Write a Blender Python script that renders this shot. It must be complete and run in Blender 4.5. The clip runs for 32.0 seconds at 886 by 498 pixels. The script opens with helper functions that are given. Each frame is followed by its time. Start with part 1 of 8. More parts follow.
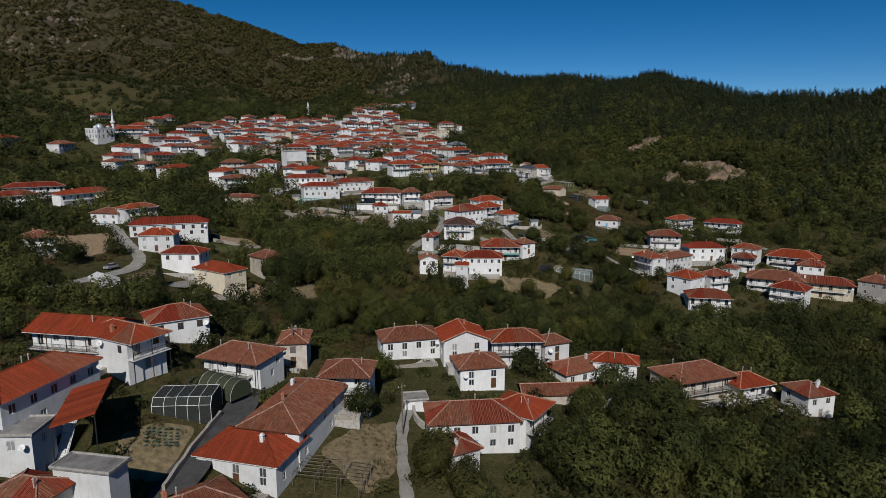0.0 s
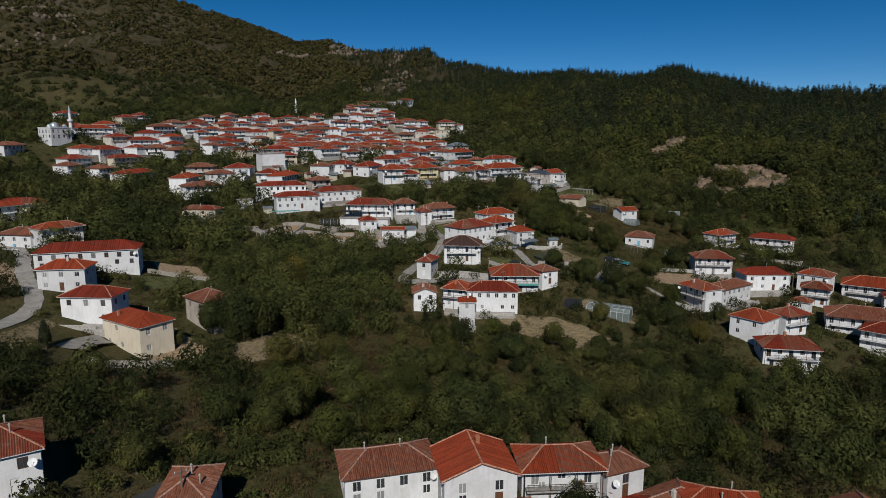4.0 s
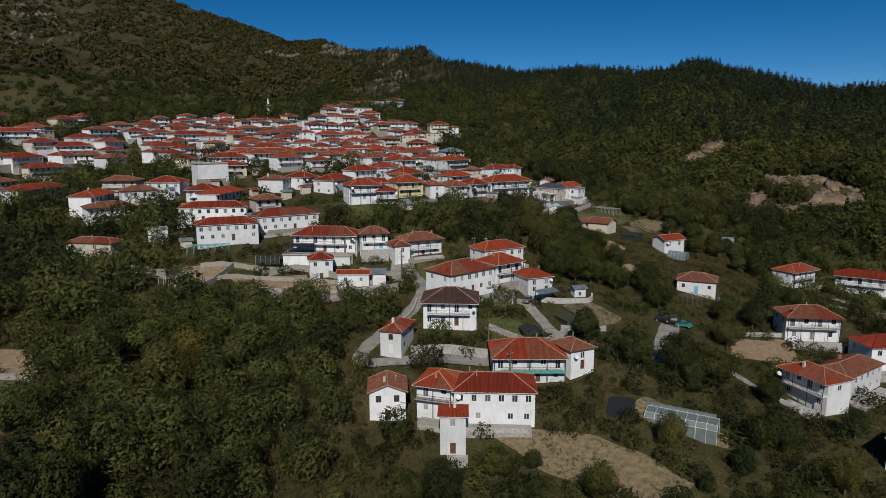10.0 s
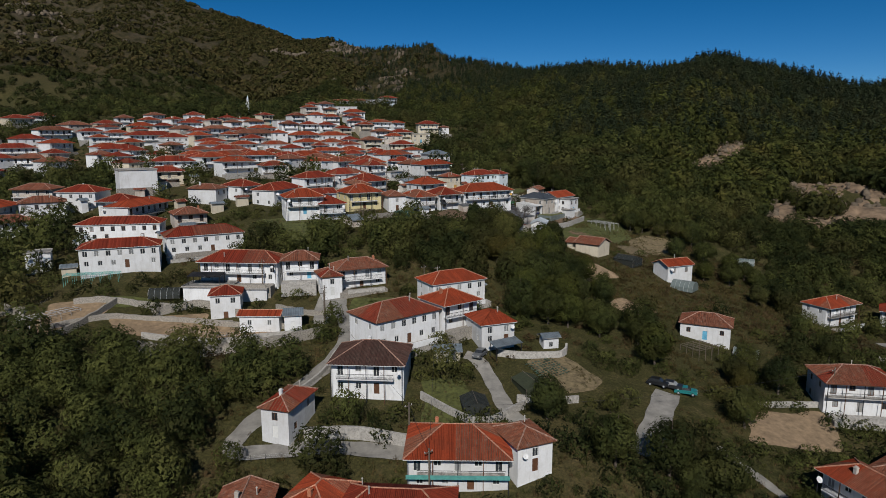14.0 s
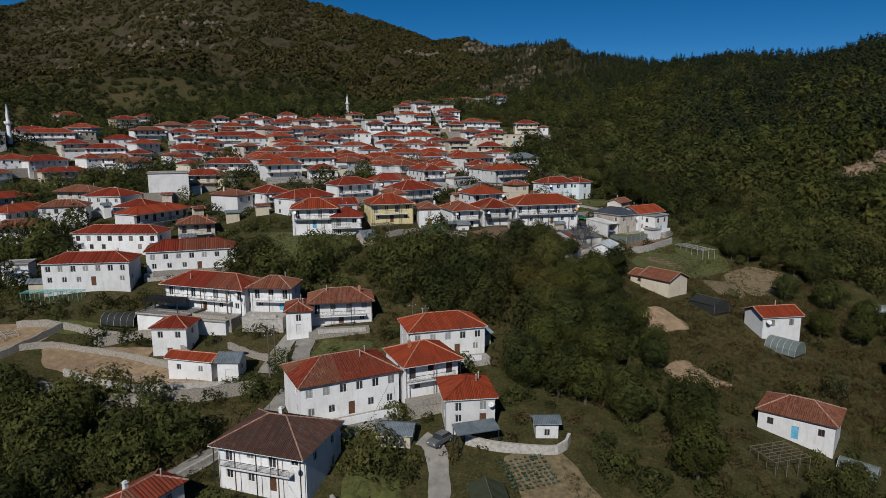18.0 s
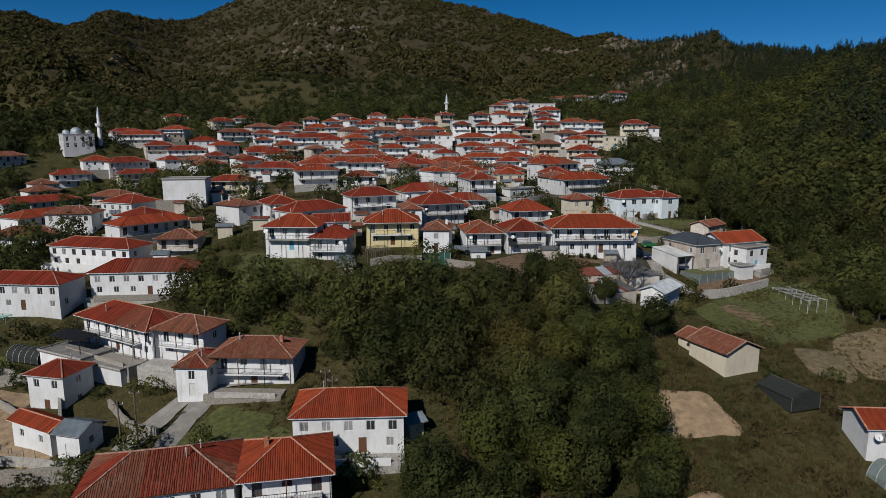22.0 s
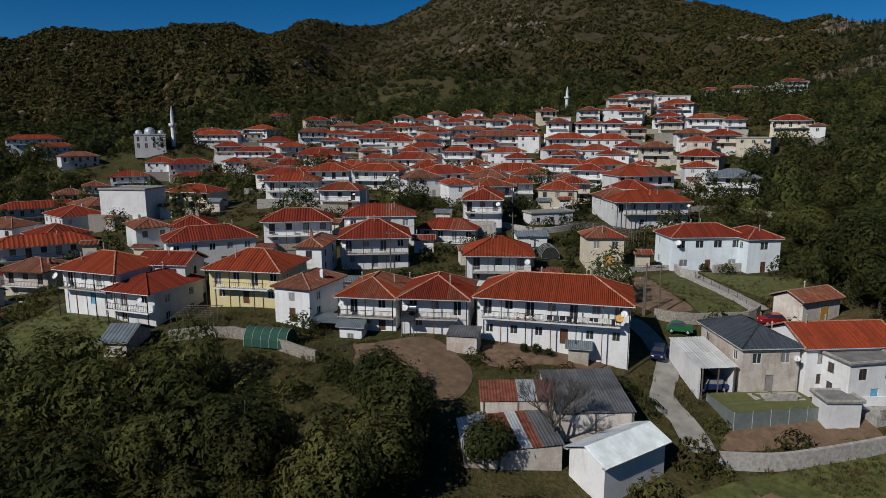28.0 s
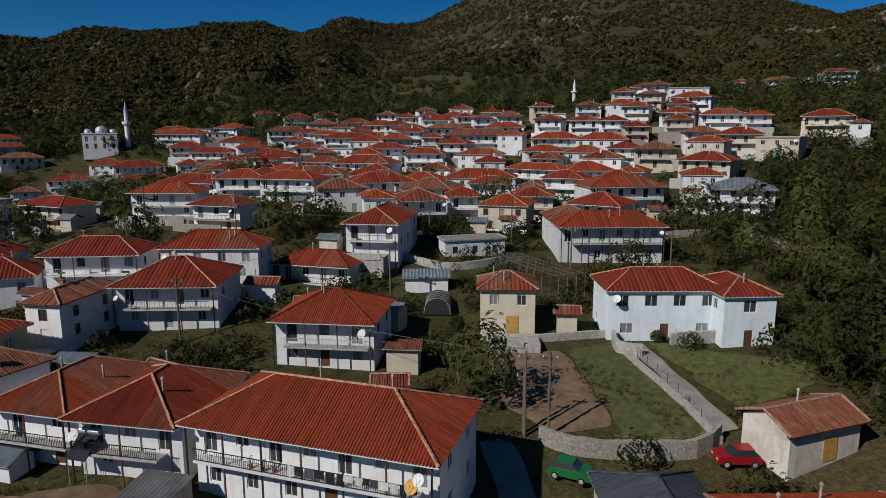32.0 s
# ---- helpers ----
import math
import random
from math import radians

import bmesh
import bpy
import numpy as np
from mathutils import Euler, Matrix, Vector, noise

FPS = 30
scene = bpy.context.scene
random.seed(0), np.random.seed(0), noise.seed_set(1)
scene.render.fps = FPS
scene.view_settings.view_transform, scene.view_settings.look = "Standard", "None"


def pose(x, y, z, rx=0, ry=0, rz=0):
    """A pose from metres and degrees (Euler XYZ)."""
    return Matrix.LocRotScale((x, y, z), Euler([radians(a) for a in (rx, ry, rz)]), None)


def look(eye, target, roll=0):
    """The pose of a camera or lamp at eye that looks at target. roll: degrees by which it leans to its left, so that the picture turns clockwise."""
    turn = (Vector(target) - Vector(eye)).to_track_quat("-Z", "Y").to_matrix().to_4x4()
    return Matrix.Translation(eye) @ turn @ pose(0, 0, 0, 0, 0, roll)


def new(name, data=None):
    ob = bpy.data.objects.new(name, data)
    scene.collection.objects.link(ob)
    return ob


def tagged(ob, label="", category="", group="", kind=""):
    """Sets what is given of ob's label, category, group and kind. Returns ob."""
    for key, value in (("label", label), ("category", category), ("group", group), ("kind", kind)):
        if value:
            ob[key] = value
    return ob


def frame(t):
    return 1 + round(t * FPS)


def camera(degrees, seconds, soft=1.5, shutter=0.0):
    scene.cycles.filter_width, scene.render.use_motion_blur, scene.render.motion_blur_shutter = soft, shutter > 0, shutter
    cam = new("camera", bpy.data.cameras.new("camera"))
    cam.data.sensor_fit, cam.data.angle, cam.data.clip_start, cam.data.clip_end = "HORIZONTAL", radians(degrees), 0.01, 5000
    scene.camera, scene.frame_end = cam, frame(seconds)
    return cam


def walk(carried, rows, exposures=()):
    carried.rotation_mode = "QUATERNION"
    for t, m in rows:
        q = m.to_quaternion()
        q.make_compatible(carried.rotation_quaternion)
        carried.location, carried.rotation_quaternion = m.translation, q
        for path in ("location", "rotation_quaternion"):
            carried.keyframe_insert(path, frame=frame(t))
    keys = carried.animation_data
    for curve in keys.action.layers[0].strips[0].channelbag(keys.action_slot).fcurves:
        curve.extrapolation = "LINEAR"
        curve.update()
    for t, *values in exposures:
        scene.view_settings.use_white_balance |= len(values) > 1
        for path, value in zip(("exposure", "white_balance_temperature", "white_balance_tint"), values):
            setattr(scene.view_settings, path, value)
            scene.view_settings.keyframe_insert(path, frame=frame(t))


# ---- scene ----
cam = camera(68.8, 32.0, 0.55)
METRES, EYE, TILT, LEAN, TURN = 390.0, 75.0, -10.4, 0.0, 0.0
ROWS = [
    (0.0, 0.0, 0.0, 0.0, 0.0, 0.0, 0.0),
    (0.5, 0.0001, 0.0172, 0.003, 0.0, -0.02, -0.0),
    (1.0, 0.0002, 0.0339, 0.0061, -0.0, -0.03, 0.0),
    (1.5, 0.0003, 0.0505, 0.0092, -0.01, -0.04, 0.01),
    (2.0, 0.0002, 0.0671, 0.0121, -0.02, -0.05, 0.0),
    (2.5, 0.0, 0.0834, 0.0151, -0.03, -0.06, 0.0),
    (3.0, 0.0001, 0.0997, 0.0182, -0.03, -0.07, -0.0),
    (3.5, 0.0, 0.1161, 0.0211, -0.04, -0.03, 0.01),
    (5.5, -0.001, 0.18, 0.0329, -0.05, -0.05, 0.0),
    (6.0, -0.0007, 0.1962, 0.0358, -0.06, -0.05, 0.0),
    (6.5, -0.0003, 0.2125, 0.0389, -0.06, -0.05, 0.02),
    (7.0, -0.0003, 0.2289, 0.0418, -0.06, -0.01, 0.02),
    (7.5, -0.0003, 0.2452, 0.0448, -0.06, 0.03, 0.06),
    (8.0, 0.0007, 0.2607, 0.0477, -0.05, 0.08, 0.06),
    (8.5, 0.0026, 0.2757, 0.0504, -0.05, 0.13, 0.06),
    (9.0, 0.0057, 0.2903, 0.0532, -0.05, 0.17, 0.09),
    (9.5, 0.009, 0.305, 0.0559, -0.07, 0.19, 0.09),
    (10.0, 0.0131, 0.3183, 0.0583, -0.06, 0.23, 0.09),
    (10.5, 0.0172, 0.3324, 0.0609, 0.15, 0.23, 0.05),
    (11.0, 0.0219, 0.346, 0.0636, 0.33, 0.23, 0.03),
    (11.5, 0.0265, 0.3588, 0.066, 0.42, 0.23, 0.04),
    (12.0, 0.0317, 0.3723, 0.0686, 0.5, 0.23, 0.01),
    (12.5, 0.0378, 0.3852, 0.0713, 0.71, 0.21, -0.01),
    (13.0, 0.0445, 0.3977, 0.0736, 0.84, 0.22, -0.05),
    (13.5, 0.0518, 0.4093, 0.0758, 1.06, 0.23, -0.11),
    (14.0, 0.0594, 0.4211, 0.078, 1.41, 0.23, -0.17),
    (14.5, 0.0673, 0.4325, 0.0801, 2.02, 0.23, -0.28),
    (16.5, 0.1002, 0.4801, 0.089, 8.25, 0.1, -1.44),
    (17.0, 0.1087, 0.4929, 0.0915, 10.13, 0.04, -1.75),
    (17.5, 0.1172, 0.506, 0.094, 11.97, -0.0, -2.1),
    (18.0, 0.1254, 0.5194, 0.0965, 13.74, -0.04, -2.43),
    (18.5, 0.1331, 0.5329, 0.0994, 15.47, -0.11, -2.72),
    (19.0, 0.1401, 0.5464, 0.1017, 17.17, -0.16, -3.08),
    (19.5, 0.1471, 0.5602, 0.1046, 18.87, -0.26, -3.31),
    (20.0, 0.1532, 0.5744, 0.1072, 20.39, -0.34, -3.55),
    (20.5, 0.159, 0.5887, 0.1099, 21.9, -0.42, -3.83),
    (21.0, 0.1644, 0.6029, 0.1126, 23.39, -0.53, -4.09),
    (21.5, 0.1694, 0.6173, 0.1154, 24.94, -0.66, -4.34),
    (22.0, 0.174, 0.6319, 0.1183, 26.51, -0.76, -4.6),
    (22.5, 0.1784, 0.647, 0.1212, 28.04, -0.87, -4.82),
    (23.0, 0.1824, 0.6623, 0.124, 29.8, -1.02, -5.1),
    (23.5, 0.1861, 0.6777, 0.1269, 31.7, -1.22, -5.44),
    (24.0, 0.1891, 0.693, 0.1299, 33.46, -1.42, -5.71),
    (24.5, 0.1918, 0.7084, 0.1328, 35.17, -1.56, -5.9),
    (25.0, 0.1936, 0.7238, 0.1358, 36.73, -1.75, -6.21),
    (25.5, 0.1954, 0.7395, 0.1386, 38.1, -1.9, -6.39),
    (27.5, 0.201, 0.8052, 0.1507, 42.37, -2.38, -6.94),
    (28.0, 0.201, 0.8221, 0.1539, 43.07, -2.5, -7.05),
    (28.5, 0.1993, 0.8383, 0.157, 43.89, -2.59, -7.17),
    (29.0, 0.1969, 0.8533, 0.1596, 44.64, -2.7, -7.26),
    (29.5, 0.1946, 0.8677, 0.1624, 45.03, -2.77, -7.3),
    (30.0, 0.1922, 0.882, 0.1649, 45.3, -2.8, -7.34),
    (30.5, 0.1896, 0.8959, 0.1676, 45.67, -2.89, -7.39),
    (31.0, 0.1869, 0.9096, 0.1701, 46.1, -2.97, -7.46),
    (31.5, 0.1844, 0.9235, 0.1727, 46.45, -3.02, -7.4),
    (32.0, 0.1815, 0.9377, 0.1754, 46.73, -3.08, -7.46),
]
walk(cam, [(t, pose(0, 0, EYE, TILT, LEAN, TURN) @ pose(METRES * x, METRES * y, METRES * z, 90 + pitch, roll, yaw)) for t, x, y, z, yaw, pitch, roll in ROWS])

# ---- light ----
SUN_AZ, SUN_EL = 182.0, 38.5
world = bpy.data.worlds.new("sky")
scene.world = world
world.use_nodes = True
wn = world.node_tree.nodes
sky = wn.new("ShaderNodeTexSky")
sky.sky_type = "NISHITA"
sky.sun_disc = False
sky.sun_elevation = radians(SUN_EL)
sky.sun_rotation = radians(SUN_AZ)
sky.altitude = 2600
sky.air_density, sky.dust_density, sky.ozone_density = 0.62, 0.0, 3.5
deep = wn.new("ShaderNodeHueSaturation")
deep.inputs["Saturation"].default_value = 1.33
deep.inputs["Hue"].default_value = 0.496
world.node_tree.links.new(sky.outputs[0], deep.inputs["Color"])
world.node_tree.links.new(deep.outputs[0], wn["Background"].inputs[0])
wn["Background"].inputs[1].default_value = 0.062
sun_data = bpy.data.lights.new("sun", "SUN")
sun_data.energy, sun_data.angle, sun_data.color = 3.7, radians(0.53), (1.0, 0.965, 0.91)
sun = new("sun", sun_data)
SUN_DIR = Vector((math.sin(radians(SUN_AZ)) * math.cos(radians(SUN_EL)), math.cos(radians(SUN_AZ)) * math.cos(radians(SUN_EL)), math.sin(radians(SUN_EL))))
sun.matrix_world = look(SUN_DIR * 900 + Vector((0, 300, 0)), (0, 300, 0))
scene.view_settings.exposure = 0.0

# ---- materials ----


def material(name, rough=0.8, metal=0.0, spec=0.4):
    m = bpy.data.materials.new(name)
    m.use_nodes = True
    b = m.node_tree.nodes["Principled BSDF"]
    b.inputs["Roughness"].default_value = rough
    b.inputs["Metallic"].default_value = metal
    b.inputs["Specular IOR Level"].default_value = spec
    return m, m.node_tree.nodes, m.node_tree.links, b


def noise_tex(n, l, scale, detail=4.0, coords="Object", rough=0.55, offset=None):
    tc = n.new("ShaderNodeTexCoord")
    t = n.new("ShaderNodeTexNoise")
    t.inputs["Scale"].default_value = scale
    t.inputs["Detail"].default_value = detail
    t.inputs["Roughness"].default_value = rough
    if coords == "World":
        g = n.new("ShaderNodeNewGeometry")
        l.new(g.outputs["Position"], t.inputs["Vector"])
    else:
        l.new(tc.outputs[coords], t.inputs["Vector"])
    return t.outputs["Fac"]


def ramp(n, l, fac, stops):
    r = n.new("ShaderNodeValToRGB")
    e = r.color_ramp.elements
    while len(e) < len(stops):
        e.new(0.5)
    for el, (p, c) in zip(e, stops):
        el.position, el.color = p, (*c, 1)
    l.new(fac, r.inputs[0])
    return r.outputs[0]


def mix(n, l, fac, a, b, mode="MIX"):
    m = n.new("ShaderNodeMix")
    m.data_type, m.blend_type = "RGBA", mode
    for value, slot in ((fac, 0), (a, 6), (b, 7)):
        if isinstance(value, (int, float)):
            m.inputs[slot].default_value = value
        elif isinstance(value, tuple):
            m.inputs[slot].default_value = (*value, 1)
        else:
            l.new(value, m.inputs[slot])
    return m.outputs[2]


def bump(n, l, b, height, strength=0.3, distance=0.05):
    bp = n.new("ShaderNodeBump")
    bp.inputs["Strength"].default_value = strength
    bp.inputs["Distance"].default_value = distance
    l.new(height, bp.inputs["Height"])
    l.new(bp.outputs[0], b.inputs["Normal"])


def vary(n, l, color, low=0.85, high=1.1, island=False):
    """A shade of its own for each object, or each loose piece."""
    if island:
        r = n.new("ShaderNodeNewGeometry").outputs["Random Per Island"]
    else:
        r = n.new("ShaderNodeObjectInfo").outputs["Random"]
    mr = n.new("ShaderNodeMapRange")
    mr.inputs[3].default_value, mr.inputs[4].default_value = low, high
    l.new(r, mr.inputs[0])
    hsv = n.new("ShaderNodeHueSaturation")
    l.new(mr.outputs[0], hsv.inputs["Value"])
    l.new(color, hsv.inputs["Color"])
    return hsv.outputs[0]


def streaks(n, l, across, along, detail=5.0):
    """Noise drawn out along the fall line, for rain marks on walls."""
    g = n.new("ShaderNodeNewGeometry")
    mp = n.new("ShaderNodeMapping")
    mp.inputs["Scale"].default_value = (across, across, along)
    l.new(g.outputs["Position"], mp.inputs["Vector"])
    t = n.new("ShaderNodeTexNoise")
    t.inputs["Scale"].default_value, t.inputs["Detail"].default_value, t.inputs["Roughness"].default_value = 1.0, detail, 0.7
    l.new(mp.outputs[0], t.inputs["Vector"])
    return t.outputs["Fac"]


def plaster(name, base, dirt, amount=0.5):
    m, n, l, b = material(name, 0.9, 0, 0.15)
    big = noise_tex(n, l, 0.35, 5, "World", 0.65)
    fine = noise_tex(n, l, 3.0, 4, "World", 0.7)
    c = mix(n, l, ramp(n, l, big, [(0.42, (0, 0, 0)), (0.72, (amount,) * 3)]), base, dirt)
    c = mix(n, l, ramp(n, l, fine, [(0.5, (0, 0, 0)), (0.78, (amount * 0.6,) * 3)]), c, dirt)
    c = mix(n, l, ramp(n, l, streaks(n, l, 1.7, 0.22), [(0.52, (0, 0, 0)), (0.74, (amount * 0.9,) * 3)]), c, tuple(v * 0.8 for v in dirt))
    l.new(vary(n, l, c, 0.76, 1.02), b.inputs["Base Color"])
    bump(n, l, b, noise_tex(n, l, 14, 3, "World"), 0.25, 0.02)
    return m


def tile(name, a, c, dark, old=0.3, lichen=0.0):
    m, n, l, b = material(name, 0.85, 0, 0.12)
    big = noise_tex(n, l, 0.25, 5, "World", 0.7)
    fine = noise_tex(n, l, 4.0, 3, "World", 0.7)
    col = mix(n, l, ramp(n, l, fine, [(0.35, (0, 0, 0)), (0.7, (1, 1, 1))]), a, c)
    col = mix(n, l, ramp(n, l, big, [(0.42, (0, 0, 0)), (0.72, (old,) * 3)]), col, dark)
    if lichen:
        spots_ = noise_tex(n, l, 1.3, 6, "World", 0.8)
        col = mix(n, l, ramp(n, l, spots_, [(0.52, (0, 0, 0)), (0.68, (lichen,) * 3)]), col, (0.23, 0.185, 0.15))
        col = mix(n, l, ramp(n, l, spots_, [(0.30, (lichen,) * 3), (0.43, (0, 0, 0))]), col, (0.045, 0.028, 0.022))
    col = vary(n, l, col, 0.66, 1.22, True)
    l.new(vary(n, l, col, 0.8, 1.12), b.inputs["Base Color"])
    bump(n, l, b, fine, 0.4, 0.04)
    return m


def plain(name, color, rough=0.7, metal=0.0, low=0.85, high=1.1, scale=2.0, spread=0.25):
    m, n, l, b = material(name, rough, metal)
    f = noise_tex(n, l, scale, 5, "World", 0.65)
    dark = tuple(v * (1 - spread) for v in color)
    light = tuple(min(1, v * (1 + spread)) for v in color)
    c = mix(n, l, ramp(n, l, f, [(0.3, (0, 0, 0)), (0.7, (1, 1, 1))]), dark, light)
    l.new(vary(n, l, c, low, high), b.inputs["Base Color"])
    bump(n, l, b, noise_tex(n, l, scale * 6, 3, "World"), 0.2, 0.02)
    return m


def foliage(name, dark, light, tint, grain=2.4, leafy=True):
    m, n, l, b = material(name, 0.8, 0, 0.06)
    f = noise_tex(n, l, 0.15, 4, "World", 0.75)
    c = mix(n, l, ramp(n, l, f, [(0.40, (0, 0, 0)), (0.60, (1, 1, 1))]), dark, light)
    big = noise_tex(n, l, 0.045, 4, "World", 0.6)
    c = mix(n, l, ramp(n, l, big, [(0.48, (0, 0, 0)), (0.72, (0.75,) * 3)]), c, tint)
    c = vary(n, l, c, 0.7, 1.22, True)
    l.new(vary(n, l, c, 0.75, 1.25), b.inputs["Base Color"])
    bump(n, l, b, noise_tex(n, l, grain, 4, "World", 0.75), 0.7, 0.5 / grain)
    # sprays are broken into small leaves with gaps between them
    leaf = n.new("ShaderNodeTexVoronoi")
    leaf.inputs["Scale"].default_value = 1.7 * grain
    l.new(n.new("ShaderNodeNewGeometry").outputs["Position"], leaf.inputs["Vector"])
    gap_ = n.new("ShaderNodeMath")
    gap_.operation = "LESS_THAN"
    gap_.inputs[1].default_value = 0.63
    l.new(leaf.outputs["Distance"], gap_.inputs[0])
    thin = n.new("ShaderNodeBsdfTranslucent")
    l.new(b.inputs["Base Color"].links[0].from_socket, thin.inputs["Color"])
    both = n.new("ShaderNodeMixShader")
    both.inputs[0].default_value = 0.22
    l.new(b.outputs[0], both.inputs[1])
    l.new(thin.outputs[0], both.inputs[2])
    clear_ = n.new("ShaderNodeBsdfTransparent")
    spray = n.new("ShaderNodeMixShader")
    l.new(gap_.outputs[0], spray.inputs[0])
    l.new(clear_.outputs[0], spray.inputs[1])
    l.new(both.outputs[0], spray.inputs[2])
    l.new(spray.outputs[0] if leafy else both.outputs[0], n["Material Output"].inputs["Surface"])
    return m


M_WHITE = plaster("white_plaster", (0.76, 0.765, 0.77), (0.48, 0.46, 0.42), 0.45)
M_CREAM = plaster("cream_plaster", (0.66, 0.59, 0.46), (0.45, 0.38, 0.29), 0.5)
M_YELLOW = plaster("yellow_plaster", (0.72, 0.62, 0.34), (0.5, 0.42, 0.26), 0.4)
M_OLD = plaster("old_plaster", (0.62, 0.58, 0.52), (0.36, 0.27, 0.21), 0.9)
M_STONEW = plaster("rubble_plaster", (0.48, 0.43, 0.36), (0.27, 0.23, 0.19), 0.9)
M_ORANGE = tile("orange_tiles", (0.27, 0.048, 0.018), (0.19, 0.033, 0.014), (0.13, 0.036, 0.02), 0.5)
M_RED = tile("red_tiles", (0.215, 0.034, 0.017), (0.150, 0.024, 0.012), (0.085, 0.020, 0.015), 0.5)
M_BROWN = tile("weathered_brown_tiles", (0.215, 0.070, 0.038), (0.12, 0.044, 0.026), (0.16, 0.09, 0.06), 0.5, 0.55)
M_DARK = tile("dark_brown_tiles", (0.085, 0.042, 0.033), (0.06, 0.032, 0.026), (0.055, 0.042, 0.036), 0.6, 0.25)
M_SLATE = tile("slate_grey_tiles", (0.055, 0.066, 0.082), (0.042, 0.05, 0.062), (0.075, 0.082, 0.09), 0.5)
M_GREYW = plaster("grey_stucco", (0.33, 0.32, 0.30), (0.20, 0.185, 0.17), 0.8)
M_ASPHALT = plain("dark_asphalt", (0.062, 0.061, 0.060), 0.9, scale=0.6, spread=0.35)
M_CAP = plain("ridge_mortar_tiles", (0.32, 0.19, 0.14), 0.85, scale=3.0, spread=0.6)
M_CAPO = plain("mortared_orange_caps", (0.40, 0.19, 0.12), 0.85, scale=3.0, spread=0.6)
M_METAL = plain("grey_sheet_metal", (0.20, 0.235, 0.26), 0.5, 0.35, scale=0.8, spread=0.3)
M_GALV = plain("galvanised_sheet", (0.52, 0.56, 0.58), 0.4, 0.5, scale=0.7, spread=0.25)
M_RUST = plain("rusty_sheet", (0.16, 0.05, 0.03), 0.75, 0.1, scale=1.2, spread=0.6)
M_WSHEET = plain("white_roof_sheet", (0.52, 0.52, 0.51), 0.5, 0.0, scale=0.8, spread=0.15)
M_CONC = plain("concrete", (0.36, 0.34, 0.31), 0.9, scale=2.2, spread=0.35)
M_SCREED = plain("roof_screed", (0.20, 0.19, 0.18), 0.95, scale=0.6, spread=0.4)
M_FRAME = plain("window_frame_paint", (0.62, 0.62, 0.60), 0.5, spread=0.1)
M_BROWNF = plain("brown_stained_wood", (0.11, 0.05, 0.025), 0.6, spread=0.3)
M_BLACK = plain("dark_painted_iron", (0.03, 0.03, 0.033), 0.5, 0.3)
M_WRAIL = plain("pale_painted_iron", (0.42, 0.42, 0.42), 0.5, 0.2)
M_CURTAIN = plain("curtain_cloth", (0.55, 0.54, 0.50), 0.9, spread=0.15)
M_TEAL = plain("teal_paint", (0.10, 0.33, 0.30), 0.6)
M_BLUE = plain("light_blue_paint", (0.12, 0.38, 0.55), 0.6)
M_OCHRE = plain("ochre_door_paint", (0.50, 0.28, 0.07), 0.6)
M_BRICK = plain("hollow_brick", (0.38, 0.15, 0.08), 0.9, scale=4, spread=0.3)
M_DISH = plain("white_dish_enamel", (0.66, 0.66, 0.65), 0.45, spread=0.1)
M_WOOD = plain("weathered_pole_wood", (0.13, 0.105, 0.08), 0.9, scale=3, spread=0.35)
M_STONE = plain("dry_stone", (0.27, 0.245, 0.21), 0.95, scale=4.5, spread=0.5)
M_ROAD = plain("worn_concrete_road", (0.245, 0.23, 0.205), 0.95, scale=0.5, spread=0.3)
M_BARE = plain("eroded_bare_earth", (0.18, 0.125, 0.08), 1.0, scale=0.3, spread=0.55)
M_SOIL = plain("tilled_soil", (0.145, 0.094, 0.058), 1.0, scale=0.8, spread=0.35)
M_EARTH = plain("pale_dry_earth", (0.27, 0.19, 0.115), 1.0, scale=0.8, spread=0.35)
M_DRY = plain("dry_grass", (0.17, 0.13, 0.07), 1.0, scale=1.0, spread=0.5)
M_GRASS = plain("short_grass", (0.070, 0.076, 0.020), 1.0, scale=1.2, spread=0.5)
M_BARK = plain("bark", (0.10, 0.08, 0.062), 0.95, scale=3, spread=0.4)
M_LEAF = foliage("broad_leaves", (0.028, 0.036, 0.011), (0.082, 0.088, 0.025), (0.104, 0.092, 0.030))
M_OLIVE = foliage("olive_leaves", (0.036, 0.044, 0.012), (0.078, 0.084, 0.020), (0.11, 0.088, 0.026))
M_LEAF2 = foliage("dark_leaves", (0.020, 0.028, 0.010), (0.058, 0.067, 0.020), (0.085, 0.070, 0.024))
M_LEAF3 = foliage("autumn_leaves", (0.066, 0.060, 0.014), (0.125, 0.105, 0.024), (0.10, 0.08, 0.024))
M_RUSSET = foliage("russet_scrub", (0.056, 0.040, 0.018), (0.110, 0.074, 0.036), (0.096, 0.080, 0.026))
M_PINE = foliage("pine_needles", (0.014, 0.021, 0.011), (0.036, 0.046, 0.022), (0.05, 0.05, 0.022), 0.7, False)
M_HILLWOOD = foliage("hill_scrub_leaves", (0.026, 0.029, 0.010), (0.070, 0.062, 0.021), (0.105, 0.074, 0.032), 0.6, False)
glass, gn, gl, gb = material("window_glass", 0.08, 0, 0.6)
g_dark = mix(gn, gl, noise_tex(gn, gl, 0.6, 2, "World"), (0.02, 0.024, 0.03), (0.06, 0.065, 0.07))
g_who = gn.new("ShaderNodeObjectInfo").outputs["Random"]
g_drawn = ramp(gn, gl, g_who, [(0.66, (0, 0, 0)), (0.72, (0.55, 0.55, 0.55)), (0.9, (0.9, 0.9, 0.9))])
